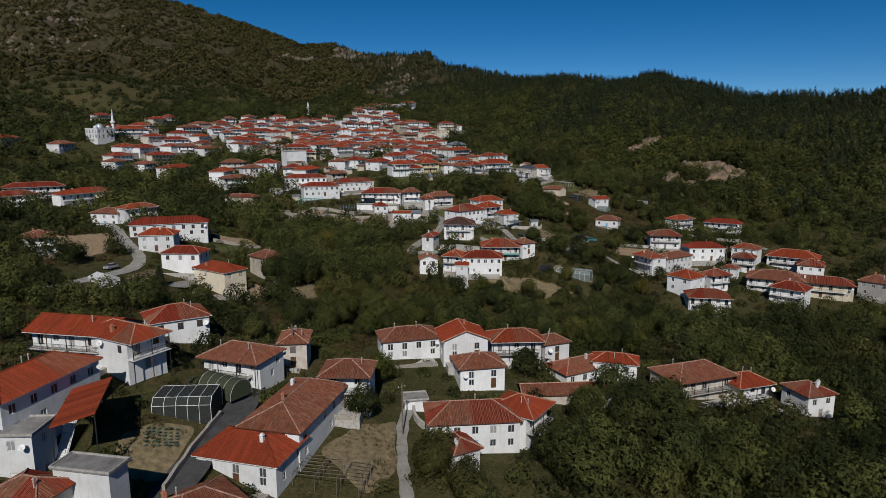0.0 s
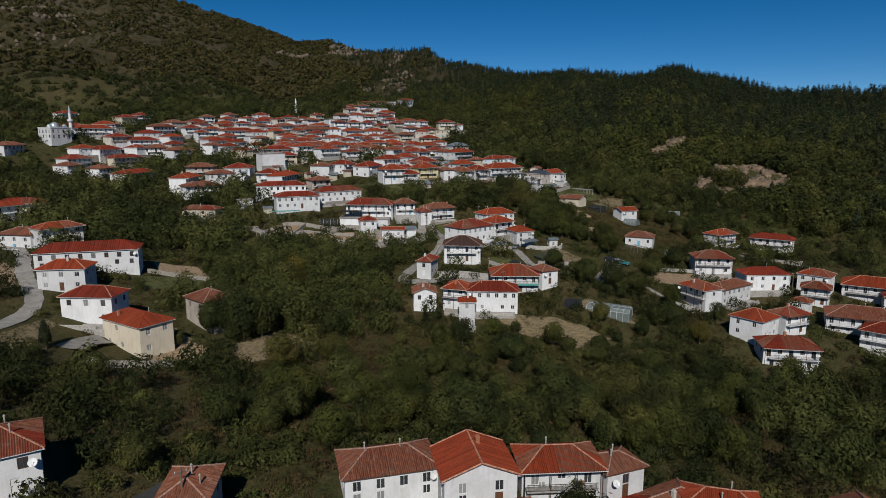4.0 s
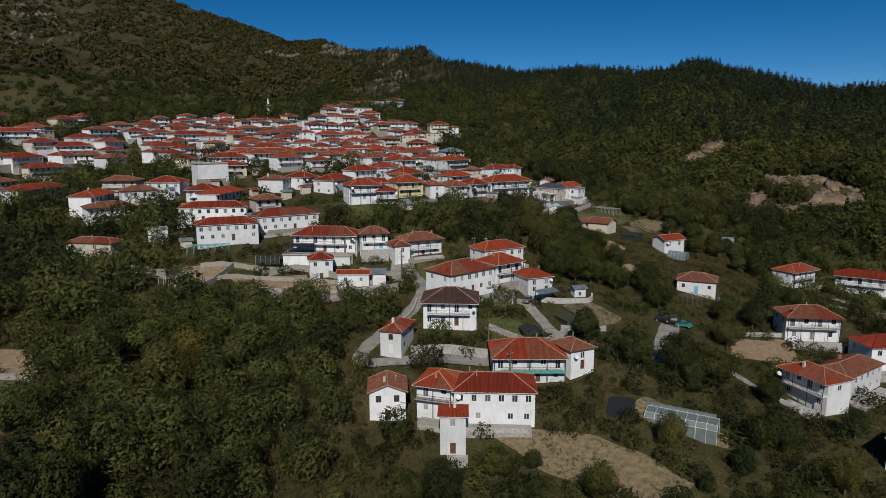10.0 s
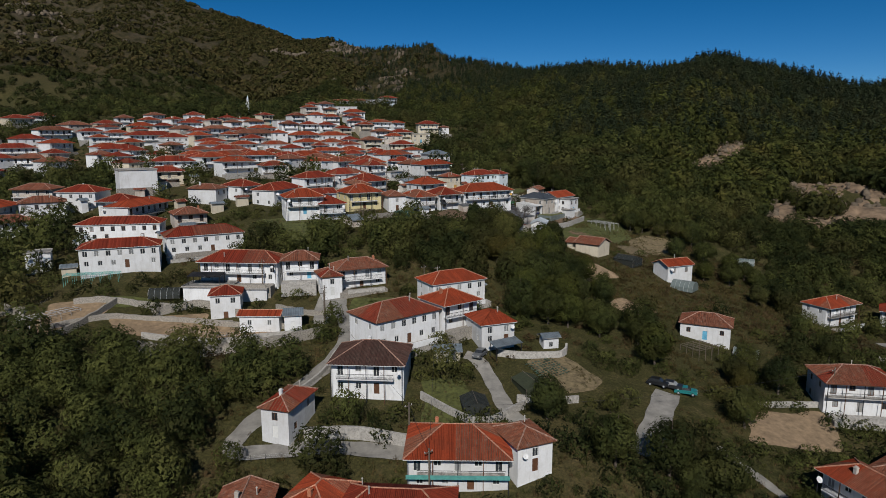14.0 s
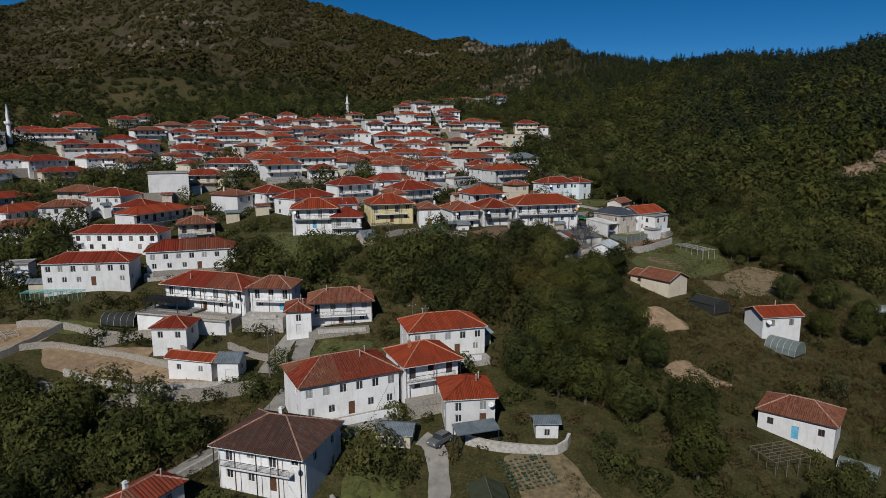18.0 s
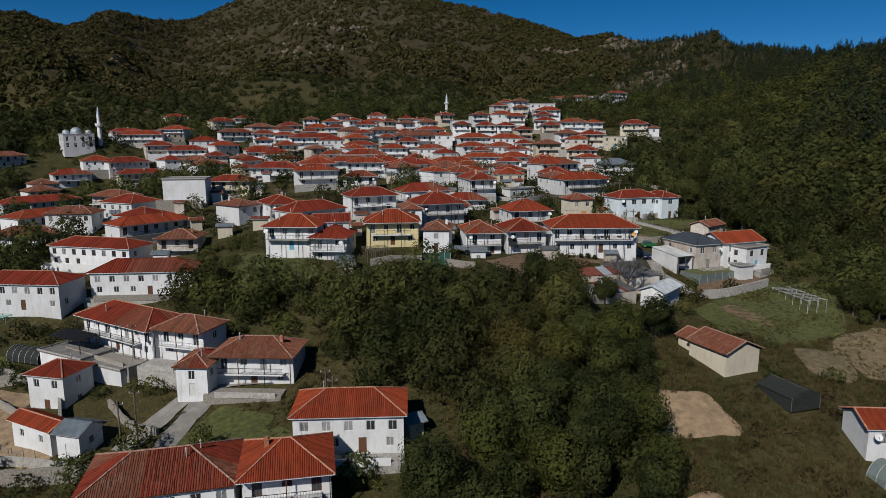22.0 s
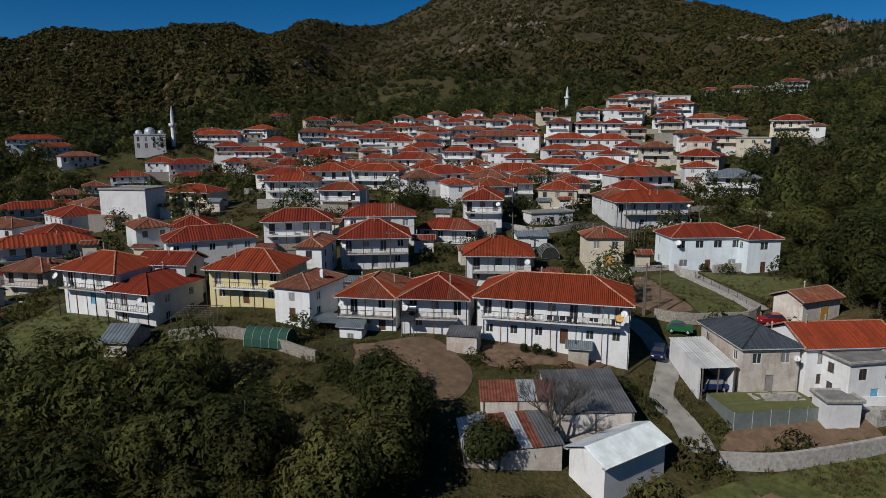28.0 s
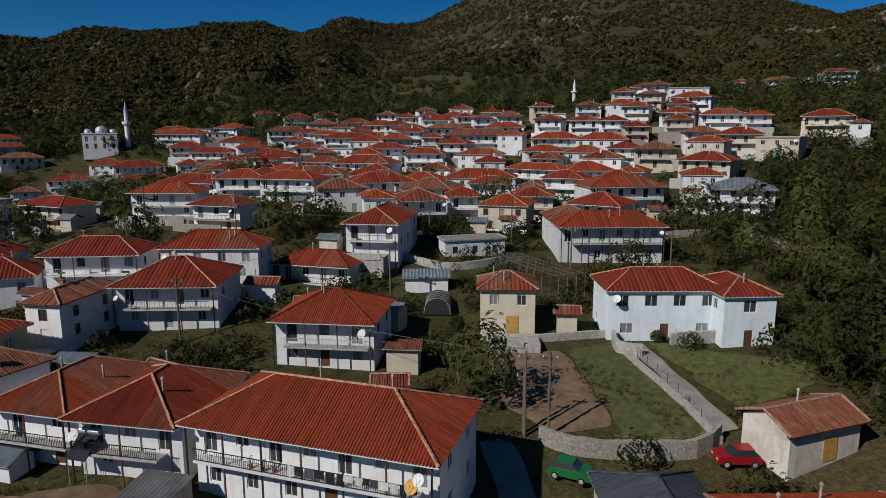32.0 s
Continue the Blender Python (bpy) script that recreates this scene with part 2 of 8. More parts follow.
gl.new(vary(gn, gl, mix(gn, gl, g_drawn, g_dark, mix(gn, gl, noise_tex(gn, gl, 2.5, 3, "World"), (0.14, 0.145, 0.15), (0.32, 0.32, 0.31))), 0.6, 1.4), gb.inputs["Base Color"])
M_GLASS = glass
m_net, n_, l_, b_ = material("greenhouse_film", 0.35, 0, 0.5)
l_.new(mix(n_, l_, noise_tex(n_, l_, 1.5, 4, "World"), (0.10, 0.13, 0.12), (0.24, 0.28, 0.27)), b_.inputs["Base Color"])
b_.inputs["Alpha"].default_value = 0.8
M_FILM = m_net

ROOFS = {"o": M_ORANGE, "r": M_RED, "b": M_BROWN, "n": M_DARK, "m": M_METAL, "x": M_RUST, "f": M_SCREED, "l": M_SLATE}
M_PALEBLUE = plaster("pale_blue_plaster", (0.70, 0.77, 0.81), (0.42, 0.45, 0.44), 0.4)
WALLS = {"g": M_GREYW, "b": M_PALEBLUE, "w": M_WHITE, "c": M_CREAM, "y": M_YELLOW, "d": M_OLD, "s": M_STONEW}

# ---- the lie of the land ----
GRID_X, GRID_Y, GRID_S = -330.0, -60.0, 85.0
HEIGHTS = np.array((
    (63.3, 53.5, 43.4, 33.1, 23.1, 14.6, 7.7, 1.6),
    (64, 55.7, 47.1, 38, 28, 18.7, 11.6, 3.8),
    (64.9, 57.5, 50.1, 42.5, 33.9, 23.7, 15.5, 5.3),
    (66.6, 59, 51.7, 44.6, 38.3, 27.7, 15.4, 6),
    (69.5, 60.2, 51.7, 42.5, 25.8, 9.3, 10, 8.7),
    (73.8, 61.4, 49.6, 39, 26.6, 30, 30.8, 15.4),
    (78.9, 65.2, 51, 43.3, 49.3, 45.4, 26.8, 21.6),
    (83.6, 74.3, 64.6, 56.6, 61.3, 54.2, 53.8, 53.8),
    (87.2, 83.3, 79, 71.8, 69.2, 59.5, 68.4, 77.4),
    (89.2, 89.7, 89, 87.8, 92.6, 80.7, 78.7, 85.3),
    (90, 95.8, 102.8, 112.5, 121.6, 114.4, 100.2, 89.6),
))
# crests round the village: bearing from the village's middle, distance, height
CREST_AZ = (-180, -135, -100, -92, -86, -82, -78, -74, -71, -68, -65, -62, -59, -56, -53, -50, -47, -44, -41, -38, -34, -30, -26, -23, -20, -17, -14, -11, -8, -5, -2, 1, 5, 9, 13, 18, 24, 30, 36, 42, 50, 60, 90, 130, 180)
CREST_R = (900, 1000, 1164, 1198, 1232, 1264, 1292, 1323, 1389, 1453, 1530, 1626, 1755, 1951, 2322, 2639, 2943, 3056, 2995, 2845, 2663, 2481, 2314, 2170, 2038, 1902, 1739, 1561, 1363, 1220, 1106, 973, 855, 720, 607, 515, 440, 421, 414, 436, 493, 579, 760, 900, 900)
CREST_Z = (120, 190, 232, 234, 235, 235, 234, 233, 272, 276, 295, 332, 354, 353, 474, 497, 549, 649, 696, 688, 647, 593, 537, 488, 433, 383, 324, 307, 256, 241, 233, 192, 171, 149, 140, 131, 118, 125, 112, 99, 100, 116, 120, 110, 120)
EDGE_AZ = (-180, -120, -90, -60, -35, -15, 0, 8, 20, 45, 70, 110, 180)
EDGE_R = (330, 300, 270, 300, 410, 430, 480, 380, 190, 190, 200, 200, 330)
HOUSES, FINE = [], []  # x, y and rise of each levelled plot over the smooth slope


def cubic(u):
    return ((1 - u) ** 3 / 6, (3 * u**3 - 6 * u**2 + 4) / 6, (-3 * u**3 + 3 * u**2 + 3 * u + 1) / 6, u**3 / 6)


def slope(x, y):
    """The smooth slope that the village lies on."""
    gx = np.clip((x - GRID_X) / GRID_S, 0, HEIGHTS.shape[1] - 3.001)
    gy = np.clip((y - GRID_Y) / GRID_S, 0, HEIGHTS.shape[0] - 3.001)
    i, j = gx.astype(int), gy.astype(int)
    bx, by = cubic(gx - i), cubic(gy - j)
    z = 0 * gx
    for a in range(4):
        for b in range(4):
            ia, jb = np.minimum(i + a, HEIGHTS.shape[1] - 1), np.minimum(j + b, HEIGHTS.shape[0] - 1)
            z = z + HEIGHTS[jb, ia] * bx[a] * by[b]
    return z


def lattice(ix, iy, seed):
    v = np.sin(ix * 127.1 + iy * 311.7 + seed * 74.7) * 43758.5453
    return v - np.floor(v)


def fractal(x, y, scale, octaves=4, seed=1):
    total, amp = 0 * x, 1.0
    for o in range(octaves):
        u, v = x / scale + 17.3 * o, y / scale - 9.1 * o
        ix, iy = np.floor(u), np.floor(v)
        fx, fy = u - ix, v - iy
        fx, fy = fx * fx * (3 - 2 * fx), fy * fy * (3 - 2 * fy)
        a, b = lattice(ix, iy, seed + o), lattice(ix + 1, iy, seed + o)
        c, d = lattice(ix, iy + 1, seed + o), lattice(ix + 1, iy + 1, seed + o)
        total = total + amp * ((a * (1 - fx) + b * fx) * (1 - fy) + (c * (1 - fx) + d * fx) * fy - 0.5)
        amp *= 0.5
        scale *= 0.5
    return total


def plots(x, y, rises, reach, keep):
    """How far the levelled plots lift or sink the slope."""
    top, low = 0 * x, 0 * x + keep
    for hx, hy, rise in rises:
        w = np.exp(-((x - hx) ** 2 + (y - hy) ** 2) / (2 * reach**2))
        top, low = top + w * rise, low + w
    return top / low


def terrain(x, y):
    x, y = np.atleast_1d(np.asarray(x, float)), np.atleast_1d(np.asarray(y, float))
    near = slope(x, y) + 0.9 * fractal(x, y, 22, 3, 5)
    near = near + plots(x, y, HOUSES, 20.0, 0.15) + plots(x, y, FINE, 9.0, 0.12)
    dx, dy = x, y - 300
    r = np.hypot(dx, dy)
    az = np.degrees(np.arctan2(dx, dy))
    edge, crest, peak = np.interp(az, EDGE_AZ, EDGE_R), np.interp(az, CREST_AZ, CREST_R), np.interp(az, CREST_AZ, CREST_Z)
    k = np.clip((r - edge) / (crest - edge), 0, 1.6)
    rim = slope(edge * np.sin(np.radians(az)), 300 + edge * np.cos(np.radians(az)))
    hollow = np.interp(az, (-180, -14, 4, 180), (1.6, 1.6, 1.05, 1.05))
    up = np.where(k < 1, np.clip(k, 0, 1) ** hollow, 1 - 0.5 * (k - 1))
    far = rim + (peak - rim) * up
    rough = np.clip(k * (1 - k) * 4, 0, 1)
    # spurs and gullies that run down from the crest
    spur = 0.30 - np.abs(fractal(az * 21 + 0.12 * r, r * 0.30, 260, 4, 11)) * 1.7
    steep = np.interp(az, (-180, -14, 2, 180), (0.30, 0.30, 0.14, 0.14))
    far = far + rough * (steep * (peak - rim) * spur + 16 * fractal(x, y, 110, 4, 23)) + np.clip(k, 0, 1) * 5 * fractal(x, y, 45, 3, 31)
    m = np.clip((r - edge * 0.82) / (edge * 0.36), 0, 1)
    m = m * m * (3 - 2 * m)
    return near * (1 - m) + far * m


def ground(x, y):
    return float(terrain(x, y)[0])


# ---- building blocks ----
class Shape:
    """Collects the faces of one mesh."""

    def __init__(self):
        self.v, self.f, self.m = [], [], []

    def face(self, pts, mi=0):
        k = len(self.v)
        self.v.extend(tuple(p) for p in pts)
        self.f.append(tuple(range(k, k + len(pts))))
        self.m.append(mi)

    def box(self, x0, y0, z0, x1, y1, z1, mi=0, m=None):
        k = len(self.v)
        c = [(x0, y0, z0), (x1, y0, z0), (x1, y1, z0), (x0, y1, z0), (x0, y0, z1), (x1, y0, z1), (x1, y1, z1), (x0, y1, z1)]
        self.v.extend(c if m is None else [tuple(m @ Vector(p)) for p in c])
        for q in ((0, 3, 2, 1), (4, 5, 6, 7), (0, 1, 5, 4), (1, 2, 6, 5), (2, 3, 7, 6), (3, 0, 4, 7)):
            self.f.append(tuple(k + i for i in q))
            self.m.append(mi)

    def tube(self, a, b, r0, r1=None, sides=6, mi=0):
        a, b = Vector(a), Vector(b)
        r1 = r0 if r1 is None else r1
        d = (b - a).normalized()
        u = d.orthogonal().normalized()
        w = d.cross(u)
        k = len(self.v)
        for p, r in ((a, r0), (b, r1)):
            for i in range(sides):
                t = 2 * math.pi * i / sides
                self.v.append(tuple(p + r * (math.cos(t) * u + math.sin(t) * w)))
        for i in range(sides):
            j = (i + 1) % sides
            self.f.append((k + i, k + j, k + sides + j, k + sides + i))
            self.m.append(mi)
        self.f.append(tuple(k + sides + i for i in range(sides)))
        self.m.append(mi)
        self.f.append(tuple(k + sides - 1 - i for i in range(sides)))
        self.m.append(mi)

    def pipe(self, pts, r, sides=5, mi=0):
        """A bent tube of one piece."""
        pts = [Vector(p) for p in pts]
        k = len(self.v)
        for i, p in enumerate(pts):
            d = (pts[min(i + 1, len(pts) - 1)] - pts[max(i - 1, 0)]).normalized()
            u = d.cross(Vector((0.31, 0.9, 0.21))).normalized()
            w = d.cross(u)
            for j in range(sides):
                t = 2 * math.pi * j / sides
                self.v.append(tuple(p + r * (math.cos(t) * u + math.sin(t) * w)))
        for i in range(len(pts) - 1):
            for j in range(sides):
                a, b = k + i * sides + j, k + i * sides + (j + 1) % sides
                self.f.append((a, b, b + sides, a + sides))
                self.m.append(mi)

    def mesh(self, name, mats):
        me = bpy.data.meshes.new(name)
        me.from_pydata(self.v, [], self.f)
        for mt in mats:
            me.materials.append(mt)
        if len(mats) > 1:
            me.polygons.foreach_set("material_index", self.m)
        me.update()
        return me


def part(name, shape, mats, parent=None, label="", m=None):
    """Links a shape, or a ready mesh, as one object under a thing or a part."""
    mats = mats if isinstance(mats, (list, tuple)) else [mats]
    ob = new(name, shape.mesh(name, mats) if isinstance(shape, Shape) else shape)
    if parent is not None:
        ob.parent = parent
    if m is not None:
        ob.matrix_basis = m
    if label:
        ob["label"] = label
    return ob


CACHE = {}


def cached(key, make):
    if key not in CACHE:
        CACHE[key] = make()
    return CACHE[key]


def lattice_mesh(name, w, h, mats, bars, filled):
    """A window frame of one piece, sill proud of the wall; filled also closes it with panes."""
    b = 0.07
    xs = [0, b]
    for i in range(1, bars + 1):
        xs += [w * i / (bars + 1) - 0.035, w * i / (bars + 1) + 0.035]
    xs += [w - b, w]
    zs = [0, b, h - b, h]
    index, verts, faces, slots = {}, [], [], []

    def vert(x, y, z):
        if (x, y, z) not in index:
            index[(x, y, z)] = len(verts)
            verts.append((x, y, z))
        return index[(x, y, z)]

    def put(pts, slot):
        faces.append([vert(*p) for p in pts])
        slots.append(slot)

    solid = {(i, j): (i % 2 == 0 or j % 2 == 0) for i in range(len(xs) - 1) for j in range(3)}
    for (i, j), bar in solid.items():
        x0, x1, z0, z1 = xs[i], xs[i + 1], zs[j], zs[j + 1]
        if bar:
            put([(x0, 0, z0), (x1, 0, z0), (x1, 0, z1), (x0, 0, z1)], 0)
            for di, dj, p, q in ((-1, 0, (x0, z1), (x0, z0)), (1, 0, (x1, z0), (x1, z1)), (0, -1, (x0, z0), (x1, z0)), (0, 1, (x1, z1), (x0, z1))):
                if not solid.get((i + di, j + dj), False):
                    put([(p[0], 0, p[1]), (p[0], 0.05, p[1]), (q[0], 0.05, q[1]), (q[0], 0, q[1])], 0)
        elif filled:
            put([(x0, 0.05, z0), (x1, 0.05, z0), (x1, 0.05, z1), (x0, 0.05, z1)], 1)
    me = bpy.data.meshes.new(name)
    me.from_pydata(verts, [], faces)
    for mt in mats:
        me.materials.append(mt)
    me.polygons.foreach_set("material_index", slots)
    me.update()
    return me


def frame_mesh(w, h, mat, bars):
    return lattice_mesh("window", w, h, [mat], bars, False)


def pane_mesh(w, h):
    s = Shape()
    s.box(0.05, 0.035, 0.05, w - 0.05, 0.05, h - 0.05)
    return s.mesh("pane", [M_GLASS])


def far_window_mesh(w, h, mat):
    return lattice_mesh("window", w, h, [mat, M_GLASS], 1, True)


def door_mesh(w, h, mat):
    s = Shape()
    s.box(0, 0.02, 0, w, 0.08, h)
    return s.mesh("door", [mat])


def dish_mesh(r):
    s = Shape()
    n = 14
    for k in range(3):
        a, b = r * k / 3, r * (k + 1) / 3
        za, zb = 0.28 * a * a / r, 0.28 * b * b / r
        for i in range(n):
            t, u = 2 * math.pi * i / n, 2 * math.pi * (i + 1) / n
            q = [(a * math.cos(t), a * math.sin(t), za), (b * math.cos(t), b * math.sin(t), zb), (b * math.cos(u), b * math.sin(u), zb), (a * math.cos(u), a * math.sin(u), za)]
            s.face(q[0 if k else 1:] if k else [q[0], q[1], q[2]])
    s.tube((0, -r * 0.9, 0.25 * r), (0, 0, r * 0.75), 0.025, 0.02, 5)
    s.tube((0, 0, r * 0.7), (0, 0.02, r * 0.85), 0.06, 0.05, 6)
    return s.mesh("dish", [M_DISH])


def openings_side(s, length, z0, z1, ops, place, mi=0):
    """A wall face with real openings and their reveals. place(u, depth, z) gives the point."""
    us = sorted({0.0, length, *[o[0] for o in ops], *[o[1] for o in ops]})
    zs = sorted({z0, z1, *[o[2] for o in ops], *[o[3] for o in ops]})
    for a, b in zip(us, us[1:]):
        for c, d in zip(zs, zs[1:]):
            um, zm = (a + b) / 2, (c + d) / 2
            if not any(o[0] < um < o[1] and o[2] < zm < o[3] for o in ops):
                s.face([place(a, 0, c), place(b, 0, c), place(b, 0, d), place(a, 0, d)], mi)
    t = 0.18
    for a, b, c, d, *_ in ops:
        s.face([place(a, 0, c), place(a, t, c), place(a, t, d), place(a, 0, d)], mi)
        s.face([place(b, t, c), place(b, 0, c), place(b, 0, d), place(b, t, d)], mi)
        s.face([place(a, 0, d), place(a, t, d), place(b, t, d), place(b, 0, d)], mi)
        s.face([place(a, t, c), place(a, 0, c), place(b, 0, c), place(b, t, c)], mi)
        s.face([place(a, t, c), place(b, t, c), place(b, t, d), place(a, t, d)], mi)


def roof_parts(w, d, h, shape, rise, fine, old, rnd, corrugated=False, smooth=False):
    """Tiled slopes over a w x d eaves rectangle at height h, and the caps of ridge and hips."""
    s, cap, rib = Shape(), Shape(), Shape()
    X, Y, top, t = w / 2, d / 2, h + rise, 0.14
    if shape == "h":
        if w >= d:
            a, b = (-X + Y * 0.95, 0), (X - Y * 0.95, 0)
        else:
            a, b = (0, -Y + X * 0.95), (0, Y - X * 0.95)
    elif shape == "g":
        a, b = (-X, 0), (X, 0)
    else:
        a, b = (0, -Y), (0, Y)
    A, B = Vector((*a, top)), Vector((*b, top))
    c = [Vector((-X, -Y, h)), Vector((X, -Y, h)), Vector((X, Y, h)), Vector((-X, Y, h))]
    wide = a[1] == b[1] == 0 and not (a == b and w < d)
    if wide:
        slopes = [(c[0], c[1], B, A), (c[2], c[3], A, B)]
        ends = [(c[1], c[2], B), (c[3], c[0], A)]
    else:
        slopes = [(c[1], c[2], B, A), (c[3], c[0], A, B)]
        ends = [(c[0], c[1], A), (c[2], c[3], B)]
    if shape == "h":
        slopes += [(p, q, r, r) for p, q, r in ends]
    split = rnd.uniform(0.35, 0.7) if not corrugated and rnd.random() < 0.32 else 2.0
    pitch = 0.24 if fine == 2 else (0.5 if fine == 1 else 0.85)
    hi = 0.07 if fine == 2 else (0.09 if fine == 1 else 0.11)
    if smooth:
        hi = 0.015
    for p, q, r, l in slopes:
        s.face([p, q, r] if (r - l).length < 1e-4 else [p, q, r, l])
        e = q - p
        n = e.length
        e.normalize()
        up = l - p - e * (l - p).dot(e)
        left, right = (l - p).dot(e), (q - r).dot(e)
        nor = e.cross(up).normalized()
        count = int(n / pitch)
        for i in range(count):
            u = (i + 0.5) * n / count + (rnd.uniform(-0.05, 0.05) if old else 0)
            k = 1.0
            if left > 0.05:
                k = min(k, u / left)
            if right > 0.05:
                k = min(k, (n - u) / right)
            if k < 0.06:
                continue
            half = pitch * 0.36
            cuts = [0, k]
            if fine == 2 and old:
                m = max(2, int(k * up.length / 0.8))
                cuts = [0] + [k * (j + rnd.uniform(-0.3, 0.3)) / m for j in range(1, m)] + [k]
            elif fine == 2 and rnd.random() < 0.5:
                cuts = [0, k * rnd.uniform(0.25, 0.45), k * rnd.uniform(0.55, 0.8), k]
            for k0, k1 in zip(cuts, cuts[1:]):
                hh = hi * (rnd.uniform(0.7, 1.3) if old else 1)
                du = rnd.uniform(-0.03, 0.03) if old else 0
                f0, f1 = p + e * (u + du) + up * k0, p + e * (u + du) + up * k1
                if k0 == 0:
                    f0 = f0 - up.normalized() * 0.05
                l0, r0, t0 = f0 - e * half, f0 + e * half, f0 + nor * hh
                l1, r1, t1 = f1 - e * half, f1 + e * half, f1 + nor * hh
                j = len(rib.v)
                rib.v.extend([tuple(v) for v in (l0, t0, r0, l1, t1, r1)])
                rib.f.extend([(j, j + 1, j + 4, j + 3), (j + 1, j + 2, j + 5, j + 4), (j, j + 2, j + 1)])
                rib.m.extend([1 if u / n > split else 0] * 3)
    # fascia and soffit
    dn = Vector((0, 0, -t))
    eaves = {"g": (0, 2), "k": (1, 3)}.get(shape, (0, 1, 2, 3))
    for i in eaves:
        p, q = c[i], c[(i + 1) % 4]
        s.face([p + dn, q + dn, q, p], 1)
        if shape != "h":
            o = (c[(i + 2) % 4] - q).normalized() * 0.5
            s.face([p + o + dn, q + o + dn, q + dn, p + dn], 1)
    if shape == "h":
        s.face([v + dn for v in (c[3], c[2], c[1], c[0])], 1)
    # caps
    lines = [(A, B)] if (A - B).length > 0.2 else []
    if shape != "f":
        lines += [(c[0], A), (c[3], A), (c[1], B), (c[2], B)] if wide else [(c[0], A), (c[1], A), (c[2], B), (c[3], B)]
    for p, q in lines:
        run = (q - p).length
        n = max(1, int(run / 0.42)) if fine == 2 else 1
        for i in range(n):
            f, g = p.lerp(q, i / n), p.lerp(q, (i + 1) / n)
            o = Vector((rnd.uniform(-0.015, 0.015), rnd.uniform(-0.015, 0.015), 0.05))
            cap.tube(f + o, g + o, 0.125, 0.105, 5)
    return s, cap, rib


def house(x, y, z, turn, w, d, h, roof, shape, wall, style, fine, extra, rnd):
    tones = {"o": "orange-tiled", "r": "dark red-tiled", "b": "weathered brown-tiled", "n": "dark brown-tiled", "m": "grey metal-roofed", "x": "rusty sheet-roofed", "f": "flat-roofed", "l": "slate-grey-roofed"}
    skins = {"w": "white-plastered", "c": "cream-plastered", "y": "pale yellow", "d": "patchy old plastered", "s": "rough stone", "b": "pale blue", "g": "grey-plastered"}
    kind = "house" if h > 3.9 else "outbuilding"
    front = "with a front balcony" if "B" in style else "with casement windows"
    store = "two-storey " if h > 3.9 else "low "
    root = tagged(new(kind), f"{skins[wall]} {store}{tones[roof]} {kind} {front if kind == 'house' else 'on the slope'}", kind, "village houses" if kind == "house" else "village outbuildings", "")
    root.matrix_basis = pose(x, y, z, 0, 0, turn)
    wallmat = WALLS[wall]
    over = 0.0 if shape == "f" else 0.45
    deep = 1.5 if "B" in style else over
    x0, x1, y0, y1 = -w / 2 + over, w / 2 - over, -d / 2 + deep, d / 2 - over
    s = Shape()
    wins = []

    def row(length, zz, hh, ww, gap, door=False, skip=0.0):
        n = max(1, int(length / gap))
        out = []
        for i in range(n):
            if rnd.random() < skip:
                continue
            c = (i + 0.5) * length / n
            if door and i == n // 2:
                out.append((c - 0.5, c + 0.5, 0.05, 2.1, "d"))
            else:
                out.append((c - ww / 2, c + ww / 2, zz, zz + hh, "w"))
        return out

    two = h > 3.9
    ww0 = 1.5 if "L" in style else 1.05
    sides = [
        (x1 - x0, lambda u, t, v: (x0 + u, y0 + t, v), (x0, y0, 0), 0),
        (y1 - y0, lambda u, t, v: (x1 - t, y0 + u, v), (x1, y0, 0), 90),
        (x1 - x0, lambda u, t, v: (x1 - u, y1 - t, v), (x1, y1, 180), 180),
        (y1 - y0, lambda u, t, v: (x0 + t, y1 - u, v), (x0, y1, 0), 270),
    ]
    gap = 2.5 if "D" in style else 3.1
    for k, (length, place, at, ang) in enumerate(sides):
        ops = []
        if "W" not in style:
            if k == 0:
                if two:
                    if "B" in style:
                        n = max(2, int(length / 2.7))
                        for i in range(n):
                            c = (i + 0.5) * length / n
                            tall = i % 2 == 0
                            ops.append((c - 0.55, c + 0.55, h - 2.55 if tall else h - 1.75, h - 0.5, "w"))
                    else:
                        ops += row(length, h - 2.0, 1.35, ww0, gap)
                    ops += row(length, 0.9, 1.25, ww0 - 0.05, gap * 1.15, True, 0.15)
                else:
                    ops += row(length, max(0.5, h - 2.1), 1.1, 0.9, 3.4, h > 3.2)
            elif fine == 0 and k != 1:
                pass
            else:
                if two:
                    ops += row(length, h - 2.0, 1.25, 0.95, 3.4, False, 0.25 if fine else 0.5)
                    ops += row(length, 0.9, 1.2, 0.9, 3.8, False, 0.45 if fine else 0.7)
                elif h > 3:
                    ops += row(length, h - 1.9, 0.9, 0.8, 4.2, False, 0.3)
        ops = [o for o in ops if o[0] > 0.15 and o[1] < length - 0.15 and o[3] < h - 0.25]
        openings_side(s, length, -4.0, h - 0.1, ops, place)
        for o in ops:
            wins.append((o, place(o[0], 0.06, o[2]), ang))
    s.face([(x0, y0, h - 0.1), (x1, y0, h - 0.1), (x1, y1, h - 0.1), (x0, y1, h - 0.1)])
    rise = (0.45 if fine else 0.38) * min(w, d) / 2
    if shape == "k":
        rise = 0.40 * w / 2
    elif shape == "g":
        rise = 0.42 * d / 2
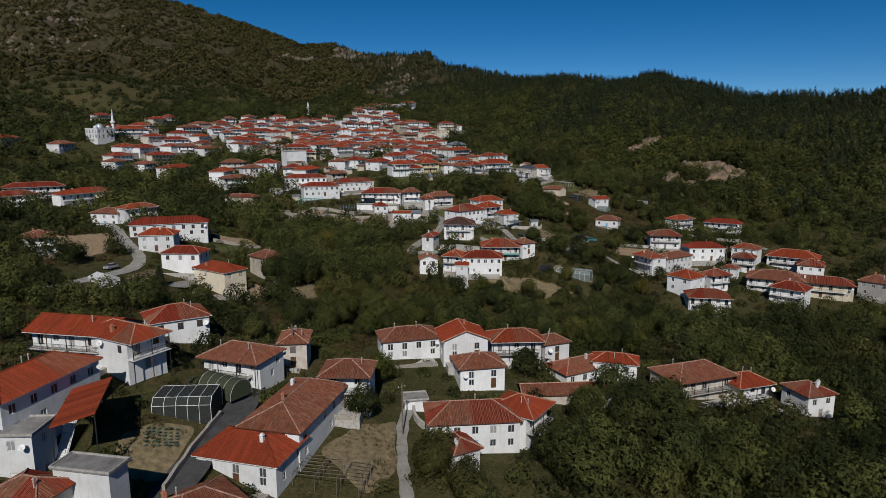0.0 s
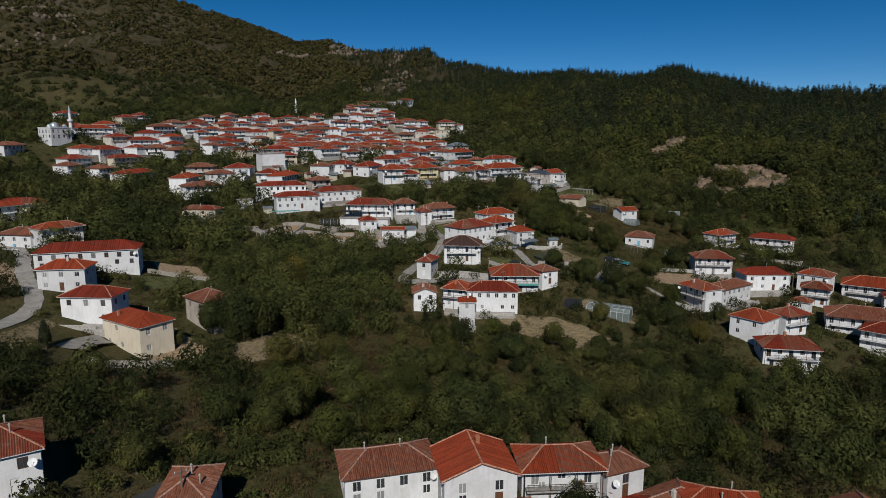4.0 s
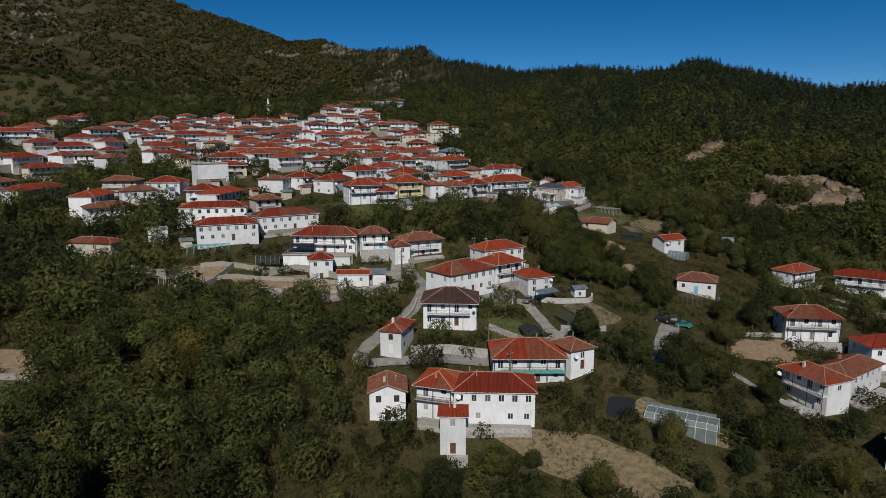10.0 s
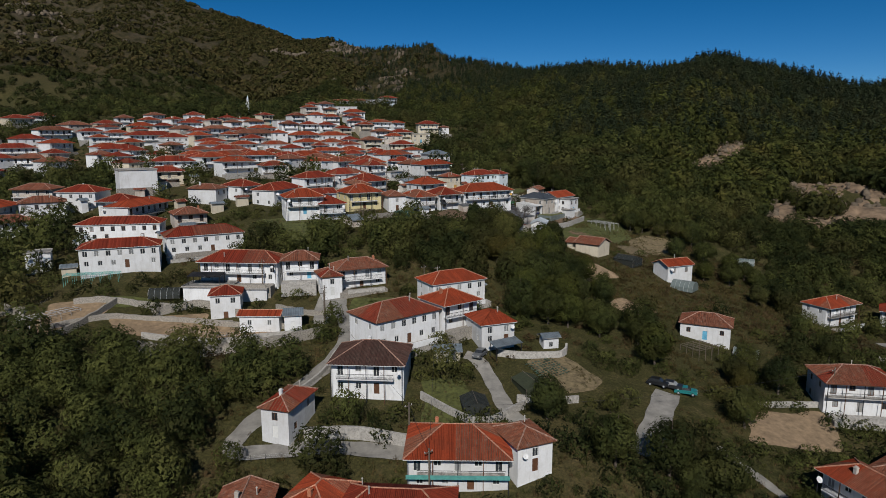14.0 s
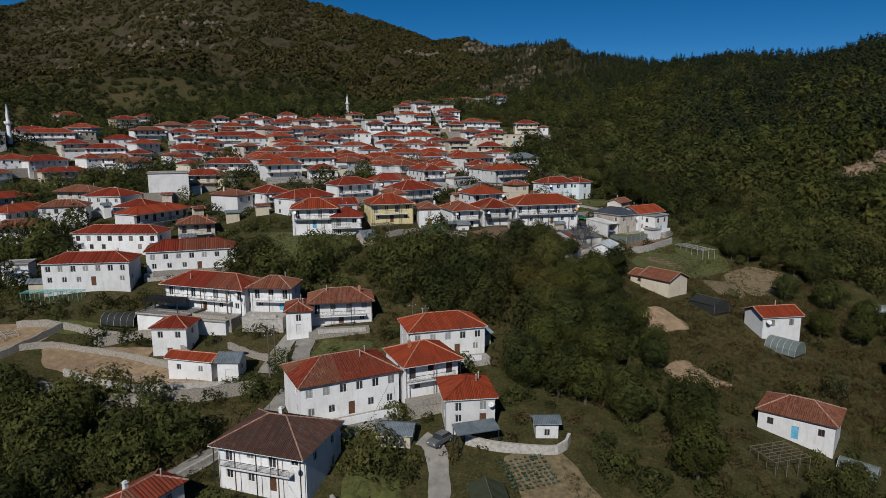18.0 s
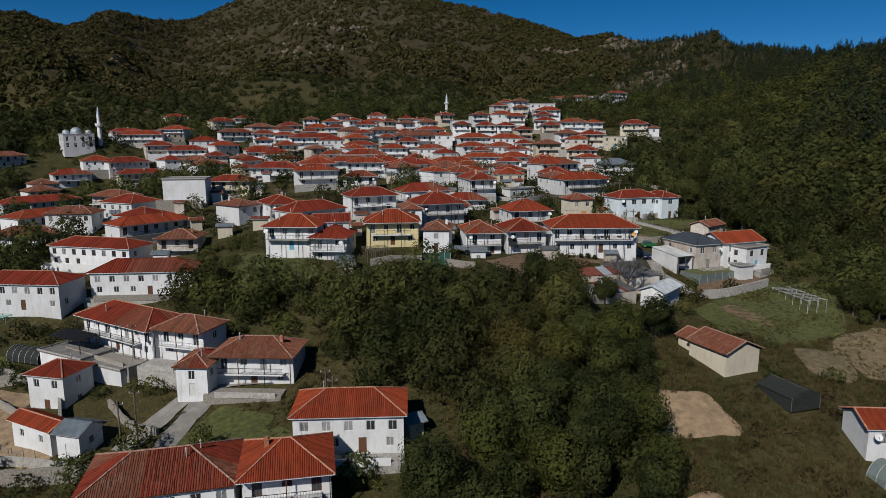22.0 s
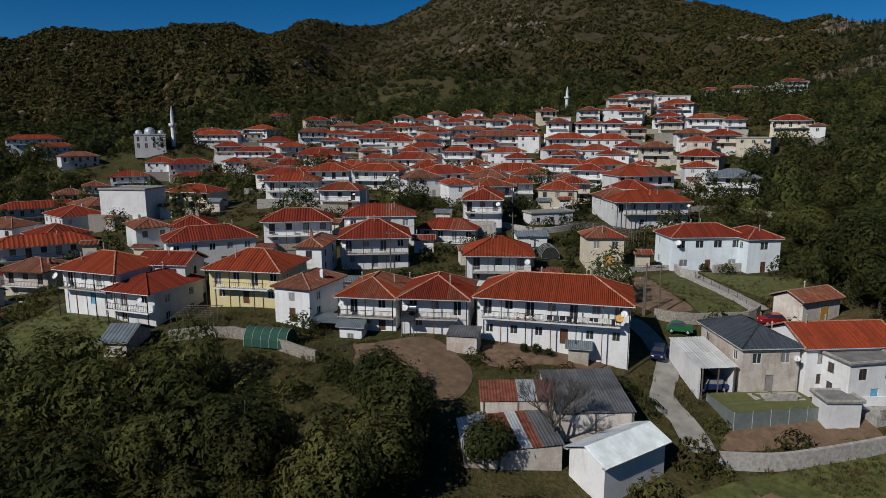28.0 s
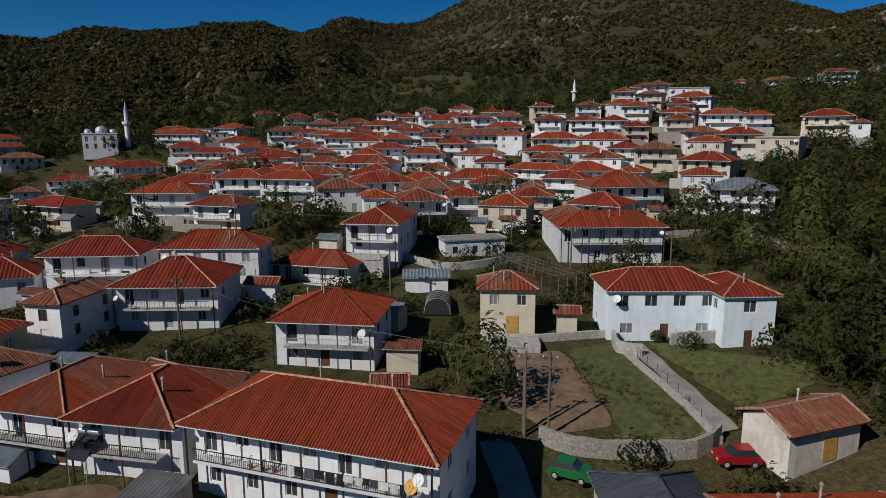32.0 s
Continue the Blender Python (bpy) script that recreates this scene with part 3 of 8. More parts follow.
    if shape in "gk":
        for sg in (-1, 1):
            if shape == "g":
                e = x1 if sg > 0 else x0
                s.face([(e, y0, h - 0.1), (e, y1, h - 0.1), (e, (y0 + y1) / 2, h + rise - 0.12)])
            else:
                e = y1 if sg > 0 else y0
                s.face([(x0, e, h - 0.1), (x1, e, h - 0.1), (0, e, h + rise - 0.12)])
    part("wall", s, wallmat, root)
    fmat = M_BROWNF if rnd.random() < 0.3 else M_FRAME
    for (a, b, c, e, what), at, ang in wins:
        ww, hh = round(b - a, 1), round(e - c, 1)
        mt = pose(*at, 0, 0, ang)
        if what == "d":
            dm = rnd.choice((M_BROWNF, M_BROWNF, M_BROWNF, M_FRAME, M_FRAME, M_GREYW, M_BROWNF, M_BLUE))
            part("door", cached(("door", ww, hh, dm.name), lambda: door_mesh(ww, hh, dm)), None, root, "", mt)
        elif fine < 2:
            part("window", cached(("far", ww, hh, fmat.name), lambda: far_window_mesh(ww, hh, fmat)), None, root, "", mt)
        else:
            win = part("window", cached(("frame", ww, hh, fmat.name), lambda: frame_mesh(ww, hh, fmat, 1)), None, root, "", mt)
            part("pane", cached(("pane", ww, hh), lambda: pane_mesh(ww, hh)), None, win)

    if shape == "f":
        r = Shape()
        r.box(x0 - 0.25, y0 - 0.25, h - 0.098, x1 + 0.25, y1 + 0.25, h + 0.08)
        part("roof_slab", r, M_SCREED, root)
        for q in ((x0 - 0.25, y0 - 0.25, x1 + 0.25, y0 - 0.1), (x0 - 0.25, y1 + 0.1, x1 + 0.25, y1 + 0.25), (x0 - 0.25, y0 - 0.1, x0 - 0.1, y1 + 0.1), (x1 + 0.1, y0 - 0.1, x1 + 0.25, y1 + 0.1)):
            r = Shape()
            r.box(q[0], q[1], h + 0.084, q[2], q[3], h + 0.3)
            part("parapet", r, M_CONC, root)
    elif roof in "mx":
        r, cap, rib = roof_parts(w, d, h, shape, rise, fine, False, rnd, True)
        sheet = M_GALV if "G" in style else ROOFS[roof]
        part("roof", r, [sheet, M_CONC], root)
        tagged(part("sheet_rib", rib, sheet, root), kind="stuff")
    else:
        r, cap, rib = roof_parts(w, d, h, shape, rise, fine, roof == "b", rnd, False, roof == "l")
        tagged(part("roof_tile", rib, [ROOFS[roof], M_BROWN if roof != "b" else M_RED], root), kind="stuff")
        part("roof", r, [ROOFS[roof], M_BROWNF if roof == "b" else M_FRAME], root)
        tagged(part("ridge_cap", cap, M_CAP if roof in "bn" else ROOFS[roof] if roof == "l" or rnd.random() < 0.25 else M_CAPO, root), kind="stuff")
    if "B" in style and two:
        zb = h - 2.75
        bx0, bx1 = x0 + (0 if w < 9 else rnd.uniform(0, w * 0.12)), x1 - (0 if w < 9 else rnd.uniform(0, w * 0.15))
        b = Shape()
        b.box(bx0, -d / 2 + 0.15, zb - 0.16, bx1, y0 - 0.003, zb)
        bal = part("balcony", b, M_CONC if rnd.random() < 0.4 else M_WHITE, root)
        rl = Shape()
        f = -d / 2 + 0.2
        rl.box(bx0, f, zb + 0.92, bx1, f + 0.05, zb + 0.98)
        rl.box(bx0, f, zb + 0.1, bx1, f + 0.04, zb + 0.14)
        step = 0.16 if fine == 2 else 0.3
        for i in range(int((bx1 - bx0) / step) + 1):
            u = bx0 + i * step
            rl.box(u, f + 0.01, zb + 0.142, u + 0.025, f + 0.035, zb + 0.918)
        part("railing", rl, M_BLACK if rnd.random() < 0.75 or extra else M_WRAIL, bal)
        n = max(2, int((x1 - x0) / 3.2) + 1)
        for i in range(n if fine else 0):
            u = x0 + 0.1 + (x1 - x0 - 0.3) * i / (n - 1)
            po = Shape()
            po.box(u, -d / 2 + 0.26, -3.5, u + 0.11, -d / 2 + 0.37, h - 0.145)
            part("post", po, M_BROWNF if i % 2 else M_BLACK, root)
    if "T" in style:
        b = Shape()
        b.box(x0 - 0.06, -d / 2 + 0.06, h - 3.1, x1 + 0.06, -d / 2 + 0.14, h - 2.45)
        part("painted_fascia", b, M_TEAL, root)
    if shape != "f" and roof not in "mx":
        for i in range((rnd.choice((1, 1, 2, 2)) if fine else 1) if kind == "house" else rnd.choice((0, 1))):
            cx, cy = rnd.uniform(-w * 0.3, w * 0.3), rnd.uniform(-d * 0.28, d * 0.28)
            if shape == "g":
                zz = h + rise * (1 - abs(cy) / (d / 2))
            elif shape == "k":
                zz = h + rise * (1 - abs(cx) / (w / 2))
            else:
                zz = h + rise * min(1, (w / 2 - abs(cx)) / (min(w, d) / 2), (d / 2 - abs(cy)) / (min(w, d) / 2))
            c = Shape()
            if rnd.random() < 0.3 and not extra:
                c.box(cx - 0.25, cy - 0.25, zz - 0.6, cx + 0.25, cy + 0.25, zz + 0.85)
                c.box(cx - 0.32, cy - 0.32, zz + 0.854, cx + 0.32, cy + 0.32, zz + 0.92)
                c.box(cx - 0.18, cy - 0.18, zz + 0.924, cx + 0.18, cy + 0.18, zz + 1.12)
                part("chimney", c, rnd.choice((M_WHITE, M_OLD, M_BRICK)), root)
            else:
                c.tube((cx, cy, zz - 0.4), (cx, cy, zz + 1.0), 0.085, 0.085, 7)
                c.tube((cx, cy, zz + 1.02), (cx, cy, zz + 1.2), 0.16, 0.05, 7)
                part("stove_pipe", c, M_CONC, root)
    if "A" in style or rnd.random() < (0.4 if fine else 0.25) and kind == "house" and "W" not in style:
        r = rnd.choice((0.36, 0.42, 0.5))
        q = part("satellite_dish", cached(("dish", r), lambda: dish_mesh(r)), None, root)
        u = rnd.choice((x0 + 0.8, x1 - 0.8))
        zz = h - rnd.choice((0.9, 1.2))
        q.matrix_basis = pose(u, y0 - 0.75 if "B" not in style else -d / 2 - 0.3, zz, 55, 0, 180 - turn + 15 + 180)
        arm = Shape()
        yy = y0 if "B" not in style else -d / 2 + 0.3
        arm.tube((u, yy, zz - 0.1), (u, (y0 - 0.7) if "B" not in style else -d / 2 - 0.28, zz - 0.05), 0.025, 0.025, 5)
        part("dish_arm", arm, M_WRAIL, root)
    if not fine and kind == "house" and rnd.random() < 0.55:
        b = Shape()
        t = rnd.uniform(2.2, 3.6)
        b.box(-w / 2 - rnd.uniform(-1, 2), -d / 2 - t, -3.0, w / 2 + rnd.uniform(-3, 1), -d / 2 - t + 0.3, rnd.uniform(0.4, 1.4))
        part("yard_wall", b, rnd.choice((M_CONC, M_STONE, M_STONE, M_WHITE)), root)
        b = Shape()
        b.box(-w / 2 + 0.3, -d / 2 - t + 0.303, -3.0, w / 2 - 0.3, y0 - 0.003, 0.12)
        part("courtyard", b, rnd.choice((M_CONC, M_ROAD, M_EARTH)), root)
    if kind == "house" and fine and "N" not in style and rnd.random() < 0.55:
        t = rnd.uniform(2.0, 4.0)
        b = Shape()
        b.box(-w / 2 + rnd.uniform(0, 2), -d / 2 - t, -3.0, w / 2 - rnd.uniform(0, 2), -d / 2 + 0.1, 0.06)
        ter = part("terrace", b, rnd.choice((M_CONC, M_CONC, M_STONE)), root)
        b = Shape()
        k = rnd.uniform(0.5, 1.0)
        b.box(-w / 2 + 2.01, -d / 2 - t - 0.1, -0.3, w / 2 - 2.01, -d / 2 - t + 0.12, k)
        part("parapet", b, rnd.choice((M_WHITE, M_CONC, M_STONE)), ter)
    for e in extra:
        e(root, w, d, h, x0, x1, y0, y1)
    return root


LOTS = []


def clothes_line(root, w, d, h, x0, x1, y0, y1):
    """Washing over the balcony rail, flower pots and a yellow dish."""
    r = random.Random(8)
    f, zb = -d / 2 + 0.16, h - 2.75
    top = tagged(new("laundry"), "dark washing hung over a balcony railing", "laundry")
    top.matrix_basis = root.matrix_basis
    u = x0 + (x1 - x0) * 0.45
    while u < x1 - 1.6:
        g = Shape()
        k, drop = r.uniform(0.35, 0.8), r.uniform(0.45, 0.85)
        for a in range(4):
            p, q = u + k * a / 4, u + k * (a + 1) / 4
            e0, e1 = 0.03 * math.sin(a * 2.1), 0.03 * math.sin((a + 1) * 2.1)
            g.face([(p, f + e0 - 0.05, zb + 1.0 - drop), (q, f + e1 - 0.05, zb + 1.0 - drop * r.uniform(0.92, 1)), (q, f + e1, zb + 1.0), (p, f + e0, zb + 1.0)])
            g.face([(p, f + e0, zb + 1.0), (q, f + e1, zb + 1.0), (q, f + 0.1, zb + 0.75), (p, f + 0.1, zb + 0.75)])
        part("garment", g, r.choice((M_BLACK, M_BLACK, M_SLATE, M_BLACK, M_CURTAIN)), top)
        u += k + r.uniform(0.02, 0.3)
    for i in range(3):
        pot = tagged(new("flower_pot"), "terracotta flower pot with a green plant on a balcony", "flower pot", "balcony pots")
        pot.matrix_basis = root.matrix_basis @ pose(x0 + (x1 - x0) * (0.28 + 0.05 * i), f + 0.4, zb)
        g = Shape()
        g.tube((0, 0, 0), (0, 0, 0.32), 0.13, 0.18, 8)
        part("pot", g, M_BRICK, pot)
        g = Shape()
        for j in range(26):
            a, b, e = r.uniform(0, 6.28), r.uniform(0.05, 0.28), r.uniform(0.32, 0.85)
            c = Vector((b * math.cos(a), b * math.sin(a), e))
            g.face([c, c + Vector((0.09, 0.02, 0.05)), c + Vector((0.03, 0.08, 0.1))])
        part("plant", g, M_LEAF, pot)
    q = part("satellite_dish", dish_mesh(0.5), None, root, "yellow-painted dish")
    q.data.materials[0] = M_OCHRE
    q.matrix_basis = pose(x1 - 1.3, -d / 2 - 0.25, h - 1.5, 55, 0, 15 - root.matrix_basis.to_euler().z * 57.3)


def solar_heater(root, w, d, h, x0, x1, y0, y1):
    s = tagged(new("solar_heater"), "solar water heater with a dark panel and steel tank", "water heater")
    s.matrix_basis = root.matrix_basis @ pose(x1 + 2.2, -d / 2 + 0.4, h - 2.6)
    g = Shape()
    g.face([(-0.9, -1.6, 0.0), (0.9, -1.6, 0.0), (0.9, 0, 1.35), (-0.9, 0, 1.35)])
    g.face([(-0.9, -1.55, -0.08), (-0.9, 0, 1.25), (0.9, 0, 1.25), (0.9, -1.55, -0.08)])
    part("collector", g, M_GLASS, s)
    g = Shape()
    g.tube((-0.9, 0.2, 1.55), (0.9, 0.2, 1.55), 0.28, 0.28, 12)
    part("tank", g, M_GALV, s)
    for u in (-0.8, 0.8):
        for v, e in ((-1.5, 0.05), (0.2, 1.4)):
            g = Shape()
            g.tube((u, v, -2.2), (u, v, e), 0.03, 0.03, 5)
            part("leg", g, M_GALV, s)


def ochre_gate(root, w, d, h, x0, x1, y0, y1):
    g = Shape()
    g.box(-0.2, y0 - 0.05, 0.0, 1.3, y0 - 0.012, 2.1)
    part("double_door", g, M_OCHRE, root, "ochre plank double door")


def lot(x, y, z, turn, w, d, h, roof, shape, wall, style="P", fine=1, *extra):
    LOTS.append((x, y, z, turn, w, d, h, roof, shape, wall, style, fine, extra))


# ---- the houses' plots: place, ground height, turn, eaves rectangle, eaves height, roof, shape, walls, front, detail ----
lot(-55.7, 82.3, 37.0, 77, 17.1, 9.0, 5.5, "o", "h", "w", "PA", 2)
lot(-51.3, 100.3, 37.8, 62, 7.8, 13.0, 5.2, "o", "h", "w", "B", 2)
lot(-59.5, 103.2, 38.0, -11, 15.6, 9.0, 5, "o", "g", "w", "B", 2)
lot(-51.0, 119.2, 35.5, 33, 11.2, 9.0, 5, "r", "h", "w", "P", 2)
lot(-34.9, 107.2, 32.5, -19, 12.2, 9.0, 4.5, "b", "h", "w", "B", 2)
lot(-28.4, 118.9, 31.2, 6, 6.0, 8.0, 4.8, "b", "h", "d", "P", 2)
lot(-22.7, 94.7, 27.8, -13, 10.1, 19.0, 5.4, "b", "h", "w", "P", 2)
lot(-26.9, 84.5, 27.3, -15, 13.1, 9.3, 4.1, "o", "h", "w", "P", 2)
lot(-30.2, 71.9, 25.0, 44, 11.1, 9.0, 5, "b", "h", "w", "B", 2)
lot(-39.8, 67.4, 32.0, -11, 7.1, 3.1, 6, "f", "f", "w", "W", 2)
lot(-45.1, 65.0, 33.5, -16, 7.7, 6.0, 3, "b", "h", "d", "P", 2)
lot(-52.0, 74.7, 32.0, 2, 5.0, 5.0, 7, "f", "f", "w", "P", 2)
lot(-16.2, 104.7, 29.6, -2, 9.0, 8.2, 5.4, "b", "h", "w", "B", 2)
lot(-7.3, 130.0, 28.6, 15, 12.7, 8.0, 4.4, "b", "h", "w", "PD", 2)
lot(3.9, 128.6, 29.2, 10, 10.0, 9.0, 4.3, "o", "k", "w", "P", 2)
lot(15.4, 133.2, 27.3, 4, 11.5, 8.0, 4.2, "o", "h", "w", "B", 2)
lot(23.4, 134.1, 26.3, 22, 6.8, 6.0, 4.2, "b", "h", "w", "P", 2)
lot(6.8, 119.9, 26.5, 12, 9.6, 8.0, 4.3, "b", "h", "w", "P", 2)
lot(28.9, 129.7, 22.5, 28, 13.6, 8.0, 4, "b", "h", "w", "P", 2)
lot(36.0, 128.9, 24.0, -16, 9.7, 6.0, 4, "o", "h", "w", "P", 2)
lot(24.0, 117.8, 22.5, 4, 18.7, 6.0, 3.5, "b", "g", "d", "W", 2)
lot(4.7, 100.0, 24.3, 6, 15.4, 9.0, 5.1, "b", "h", "w", "PD", 2)
lot(13.1, 102.3, 24.6, 56, 8.6, 9.0, 5, "o", "h", "w", "B", 2)
lot(2.2, 92.9, 22.6, 29, 5.4, 7.0, 5, "b", "h", "w", "P", 2)
lot(51.6, 126.8, 21.5, 20, 15.0, 10.0, 4.5, "b", "h", "d", "B", 2)
lot(62.6, 127.4, 19.5, 18, 9.3, 8.0, 4.5, "o", "h", "w", "B", 2)
lot(76.2, 127.4, 17.0, 15, 7.5, 8.0, 5, "b", "h", "w", "P", 2)
lot(-65.9, 186.9, 28.7, 57, 8.6, 14.5, 6.3, "o", "h", "c", "P", 1)
lot(-79.1, 195.1, 32.4, -3, 12.6, 8.0, 6.1, "r", "h", "w", "P", 1)
lot(-92.6, 208.2, 36.6, 8, 11.7, 8.0, 5.4, "o", "h", "w", "P", 1)
lot(-96.1, 225.5, 38.4, 18, 25.9, 9.0, 4.8, "r", "h", "w", "P", 1)
lot(-128.1, 248.2, 39.0, -11, 12.5, 9.0, 5, "b", "h", "w", "P", 0)
lot(-117.5, 247.7, 40.5, 51, 13.4, 8.0, 5.5, "o", "h", "w", "B", 0)
lot(-56.1, 203.4, 30.1, 49, 8.7, 9.6, 5.5, "b", "h", "s", "P", 1)
lot(-99.4, 318.5, 38.5, -9, 15.5, 7.0, 4.5, "b", "h", "c", "P", 0)
lot(-193.0, 449.4, 49.6, 37, 7.1, 5.0, 4, "f", "f", "w", "P", 0)
lot(127.6, 345.6, 22.6, 27, 13.7, 9.0, 5.7, "o", "h", "w", "B", 2)
lot(149.0, 341.0, 21.9, -32, 18.4, 9.0, 5.0, "r", "h", "w", "B", 2)
lot(99.6, 287.8, 22.9, -7, 14.0, 10.0, 6, "b", "h", "w", "B", 2)
lot(111.8, 273.2, 20.5, 2, 16.2, 9.0, 5.5, "r", "h", "w", "P", 2)
lot(82.6, 254.2, 19.7, -69, 11.8, 8.4, 6, "o", "h", "w", "BA", 2)
lot(95.0, 262.6, 18.7, 34, 17.0, 8.0, 5.3, "b", "h", "w", "PD", 2)
lot(129.3, 270.9, 20.5, -44, 10.8, 8.0, 5.5, "o", "h", "w", "P", 2)
lot(123.6, 260.7, 18.5, -31, 9.3, 8.0, 5.5, "b", "h", "w", "B", 2)
lot(115.5, 254.1, 16.5, -42, 6.4, 5.0, 4.5, "o", "h", "w", "P", 2)
lot(88.0, 228.5, 17.9, -53, 10.2, 10.0, 5.5, "o", "h", "w", "P", 2)
lot(100.4, 233.2, 17.5, 22, 9.2, 8.0, 5.5, "b", "h", "w", "B", 2)
lot(91.2, 216.4, 13.2, -10, 14.5, 10.0, 6, "r", "h", "w", "BA", 2)
lot(80.6, 313.2, 28.8, -24, 11.5, 8.5, 3.6, "b", "h", "w", "P", 2)
lot(84.3, 349.7, 33.9, 23, 9.5, 7.0, 4.6, "o", "g", "w", "P", 2)
lot(63.1, 358.7, 40.5, -40, 8.4, 7.8, 2.6, "b", "g", "c", "WN", 2)
lot(58.6, 362.5, 40.5, -40, 4.0, 5.6, 2.2, "b", "g", "c", "WN", 2)
lot(15.0, 244.2, 21.3, -3, 16.0, 9.6, 6.3, "r", "h", "w", "PDA", 2)
lot(4.6, 245.8, 21.6, -18, 8.2, 9.4, 6.2, "o", "h", "w", "B", 2)
lot(7.0, 234.2, 19.2, -2, 5.4, 5.0, 7.2, "o", "h", "w", "P", 2)
lot(-5.7, 246.3, 20.6, 5, 7.8, 8.0, 5.7, "b", "k", "w", "P", 2)
lot(23.1, 258.6, 23.8, 0, 15.8, 12.0, 5.5, "o", "h", "w", "BT", 2)
lot(33.0, 258.9, 26.0, 25, 6.8, 8.0, 4.4, "b", "h", "w", "P", 2)
lot(7.1, 280.9, 29.2, -3, 14.0, 12.0, 5.9, "n", "h", "w", "BDAN", 2)
lot(-5.2, 268.2, 26.8, -15, 5.8, 9.9, 5, "b", "h", "w", "P", 1)
lot(9.9, 296.1, 33.5, 41, 16.4, 11.0, 5.7, "b", "h", "w", "PD", 2)
lot(21.2, 303.6, 34.8, 38, 10.4, 10.0, 5.1, "o", "h", "w", "B", 2)
lot(21.3, 316.0, 36.6, 30, 14.6, 9.0, 5.0, "o", "h", "w", "PD", 2)
lot(29.7, 297.8, 32.6, 22, 8.2, 9.0, 4.6, "o", "h", "w", "P", 2)
lot(-2.0, 324.6, 37.9, 24, 13.2, 9.0, 4.9, "b", "h", "w", "B", 2)
lot(-8.1, 318.4, 37.4, 24, 5.6, 8.0, 4.7, "b", "h", "w", "P", 2)
lot(-16.2, 323.9, 40.0, 10, 9.5, 8.0, 4.9, "b", "h", "w", "B", 1)
lot(-30.5, 324.4, 39.2, -4, 20.5, 10.0, 5.2, "r", "h", "w", "BA", 1)
lot(-47.1, 340.9, 43.5, 32, 20.7, 9.0, 5, "r", "h", "w", "PD", 1)
lot(-61.7, 325.1, 42.6, 22, 18.8, 9.0, 5.2, "r", "h", "w", "PD", 0)
lot(-36.5, 317.2, 36.0, 0, 11.0, 6.0, 3.5, "f", "f", "w", "WN", 1)
lot(-26.3, 317.4, 36.0, 0, 8.0, 5.0, 2.9, "f", "f", "w", "WN", 1)
lot(-30.2, 310.2, 33.5, 14, 7.4, 7.0, 6, "r", "h", "w", "P", 1)
lot(-19.2, 300.2, 34.2, 0, 9.4, 4.0, 3, "o", "g", "w", "P", 1)
lot(-12.6, 301.2, 33.7, 13, 4.5, 5.0, 3.5, "m", "g", "w", "P", 1)
lot(-16.8, 364.6, 49.0, 23, 8.6, 11.7, 5.4, "r", "h", "w", "BD", 1)
lot(-24.1, 361.0, 51.5, 23, 12.2, 10.0, 5.2, "o", "h", "w", "BA", 1)
lot(-20.1, 368.6, 51.4, 37, 8.5, 7.0, 5.5, "r", "g", "w", "P", 1)
lot(-9.3, 377.1, 51.3, 32, 12.7, 10.8, 5.3, "o", "h", "y", "B", 1)
lot(1.5, 379.1, 50.3, 22, 6.6, 10.0, 5.0, "b", "h", "w", "PN", 2)
lot(9.3, 385.1, 49.6, 33, 8.8, 12.0, 4.9, "o", "h", "w", "BAN", 2, solar_heater)
lot(17.6, 389.4, 49.9, 36, 9.8, 11.5, 5.0, "r", "h", "w", "BAN", 2)
lot(31.3, 397.4, 49.5, 29, 20.3, 11.0, 5.9, "o", "h", "w", "BDAN", 2, clothes_line)
lot(19.1, 430.6, 52.6, 44, 7.4, 7.0, 5.4, "b", "h", "c", "P", 1, ochre_gate)
lot(31.5, 444.2, 51.8, 47, 14.4, 8.6, 6.2, "r", "h", "b", "LAN", 1)
lot(38.9, 448.8, 51.8, 51, 7.0, 9.5, 6.2, "r", "h", "b", "LN", 1)
lot(53.9, 428.4, 50.0, 67, 8.5, 5.7, 3, "b", "g", "d", "W", 2, ochre_gate)
lot(52.5, 408.7, 46.1, 47, 7.8, 11.6, 5.5, "l", "h", "d", "P", 2)
lot(63.9, 411.1, 45.8, 54, 6.9, 5.5, 5.2, "f", "f", "w", "P", 2)
lot(63.4, 405.2, 44.5, 43, 3.7, 3.0, 3, "f", "f", "w", "W", 2)
lot(49.9, 381.2, 41.5, 78, 9.7, 5.4, 4.5, "m", "g", "w", "WG", 2)
lot(-10.8, 402.0, 53.0, 49, 12.9, 11.8, 5.4, "r", "h", "w", "BA", 1)
lot(10.7, 411.0, 51.4, 40, 11.7, 11.0, 5.3, "o", "h", "w", "BA", 2)
lot(-12.1, 390.2, 53.1, 39, 5.1, 10.9, 5, "b", "h", "w", "P", 1)
lot(-12.8, 424.2, 52.1, 31, 12.6, 8.0, 5, "r", "h", "w", "B", 1)
lot(-20.2, 411.4, 55.4, 48, 14.5, 9.0, 5, "r", "h", "w", "P", 1)
lot(-29.0, 398.0, 55.3, 52, 13.7, 9.0, 4.6, "r", "h", "w", "B", 1)
lot(-15.0, 437.7, 57.7, 38, 9.3, 17.1, 4.7, "r", "h", "w", "BA", 1)
lot(10.6, 465.0, 55.2, 48, 17.8, 9.5, 6.1, "o", "h", "w", "BA", 1)
lot(0.8, 467.9, 55.8, 48, 9.0, 9.5, 5.6, "b", "h", "w", "P", 1)
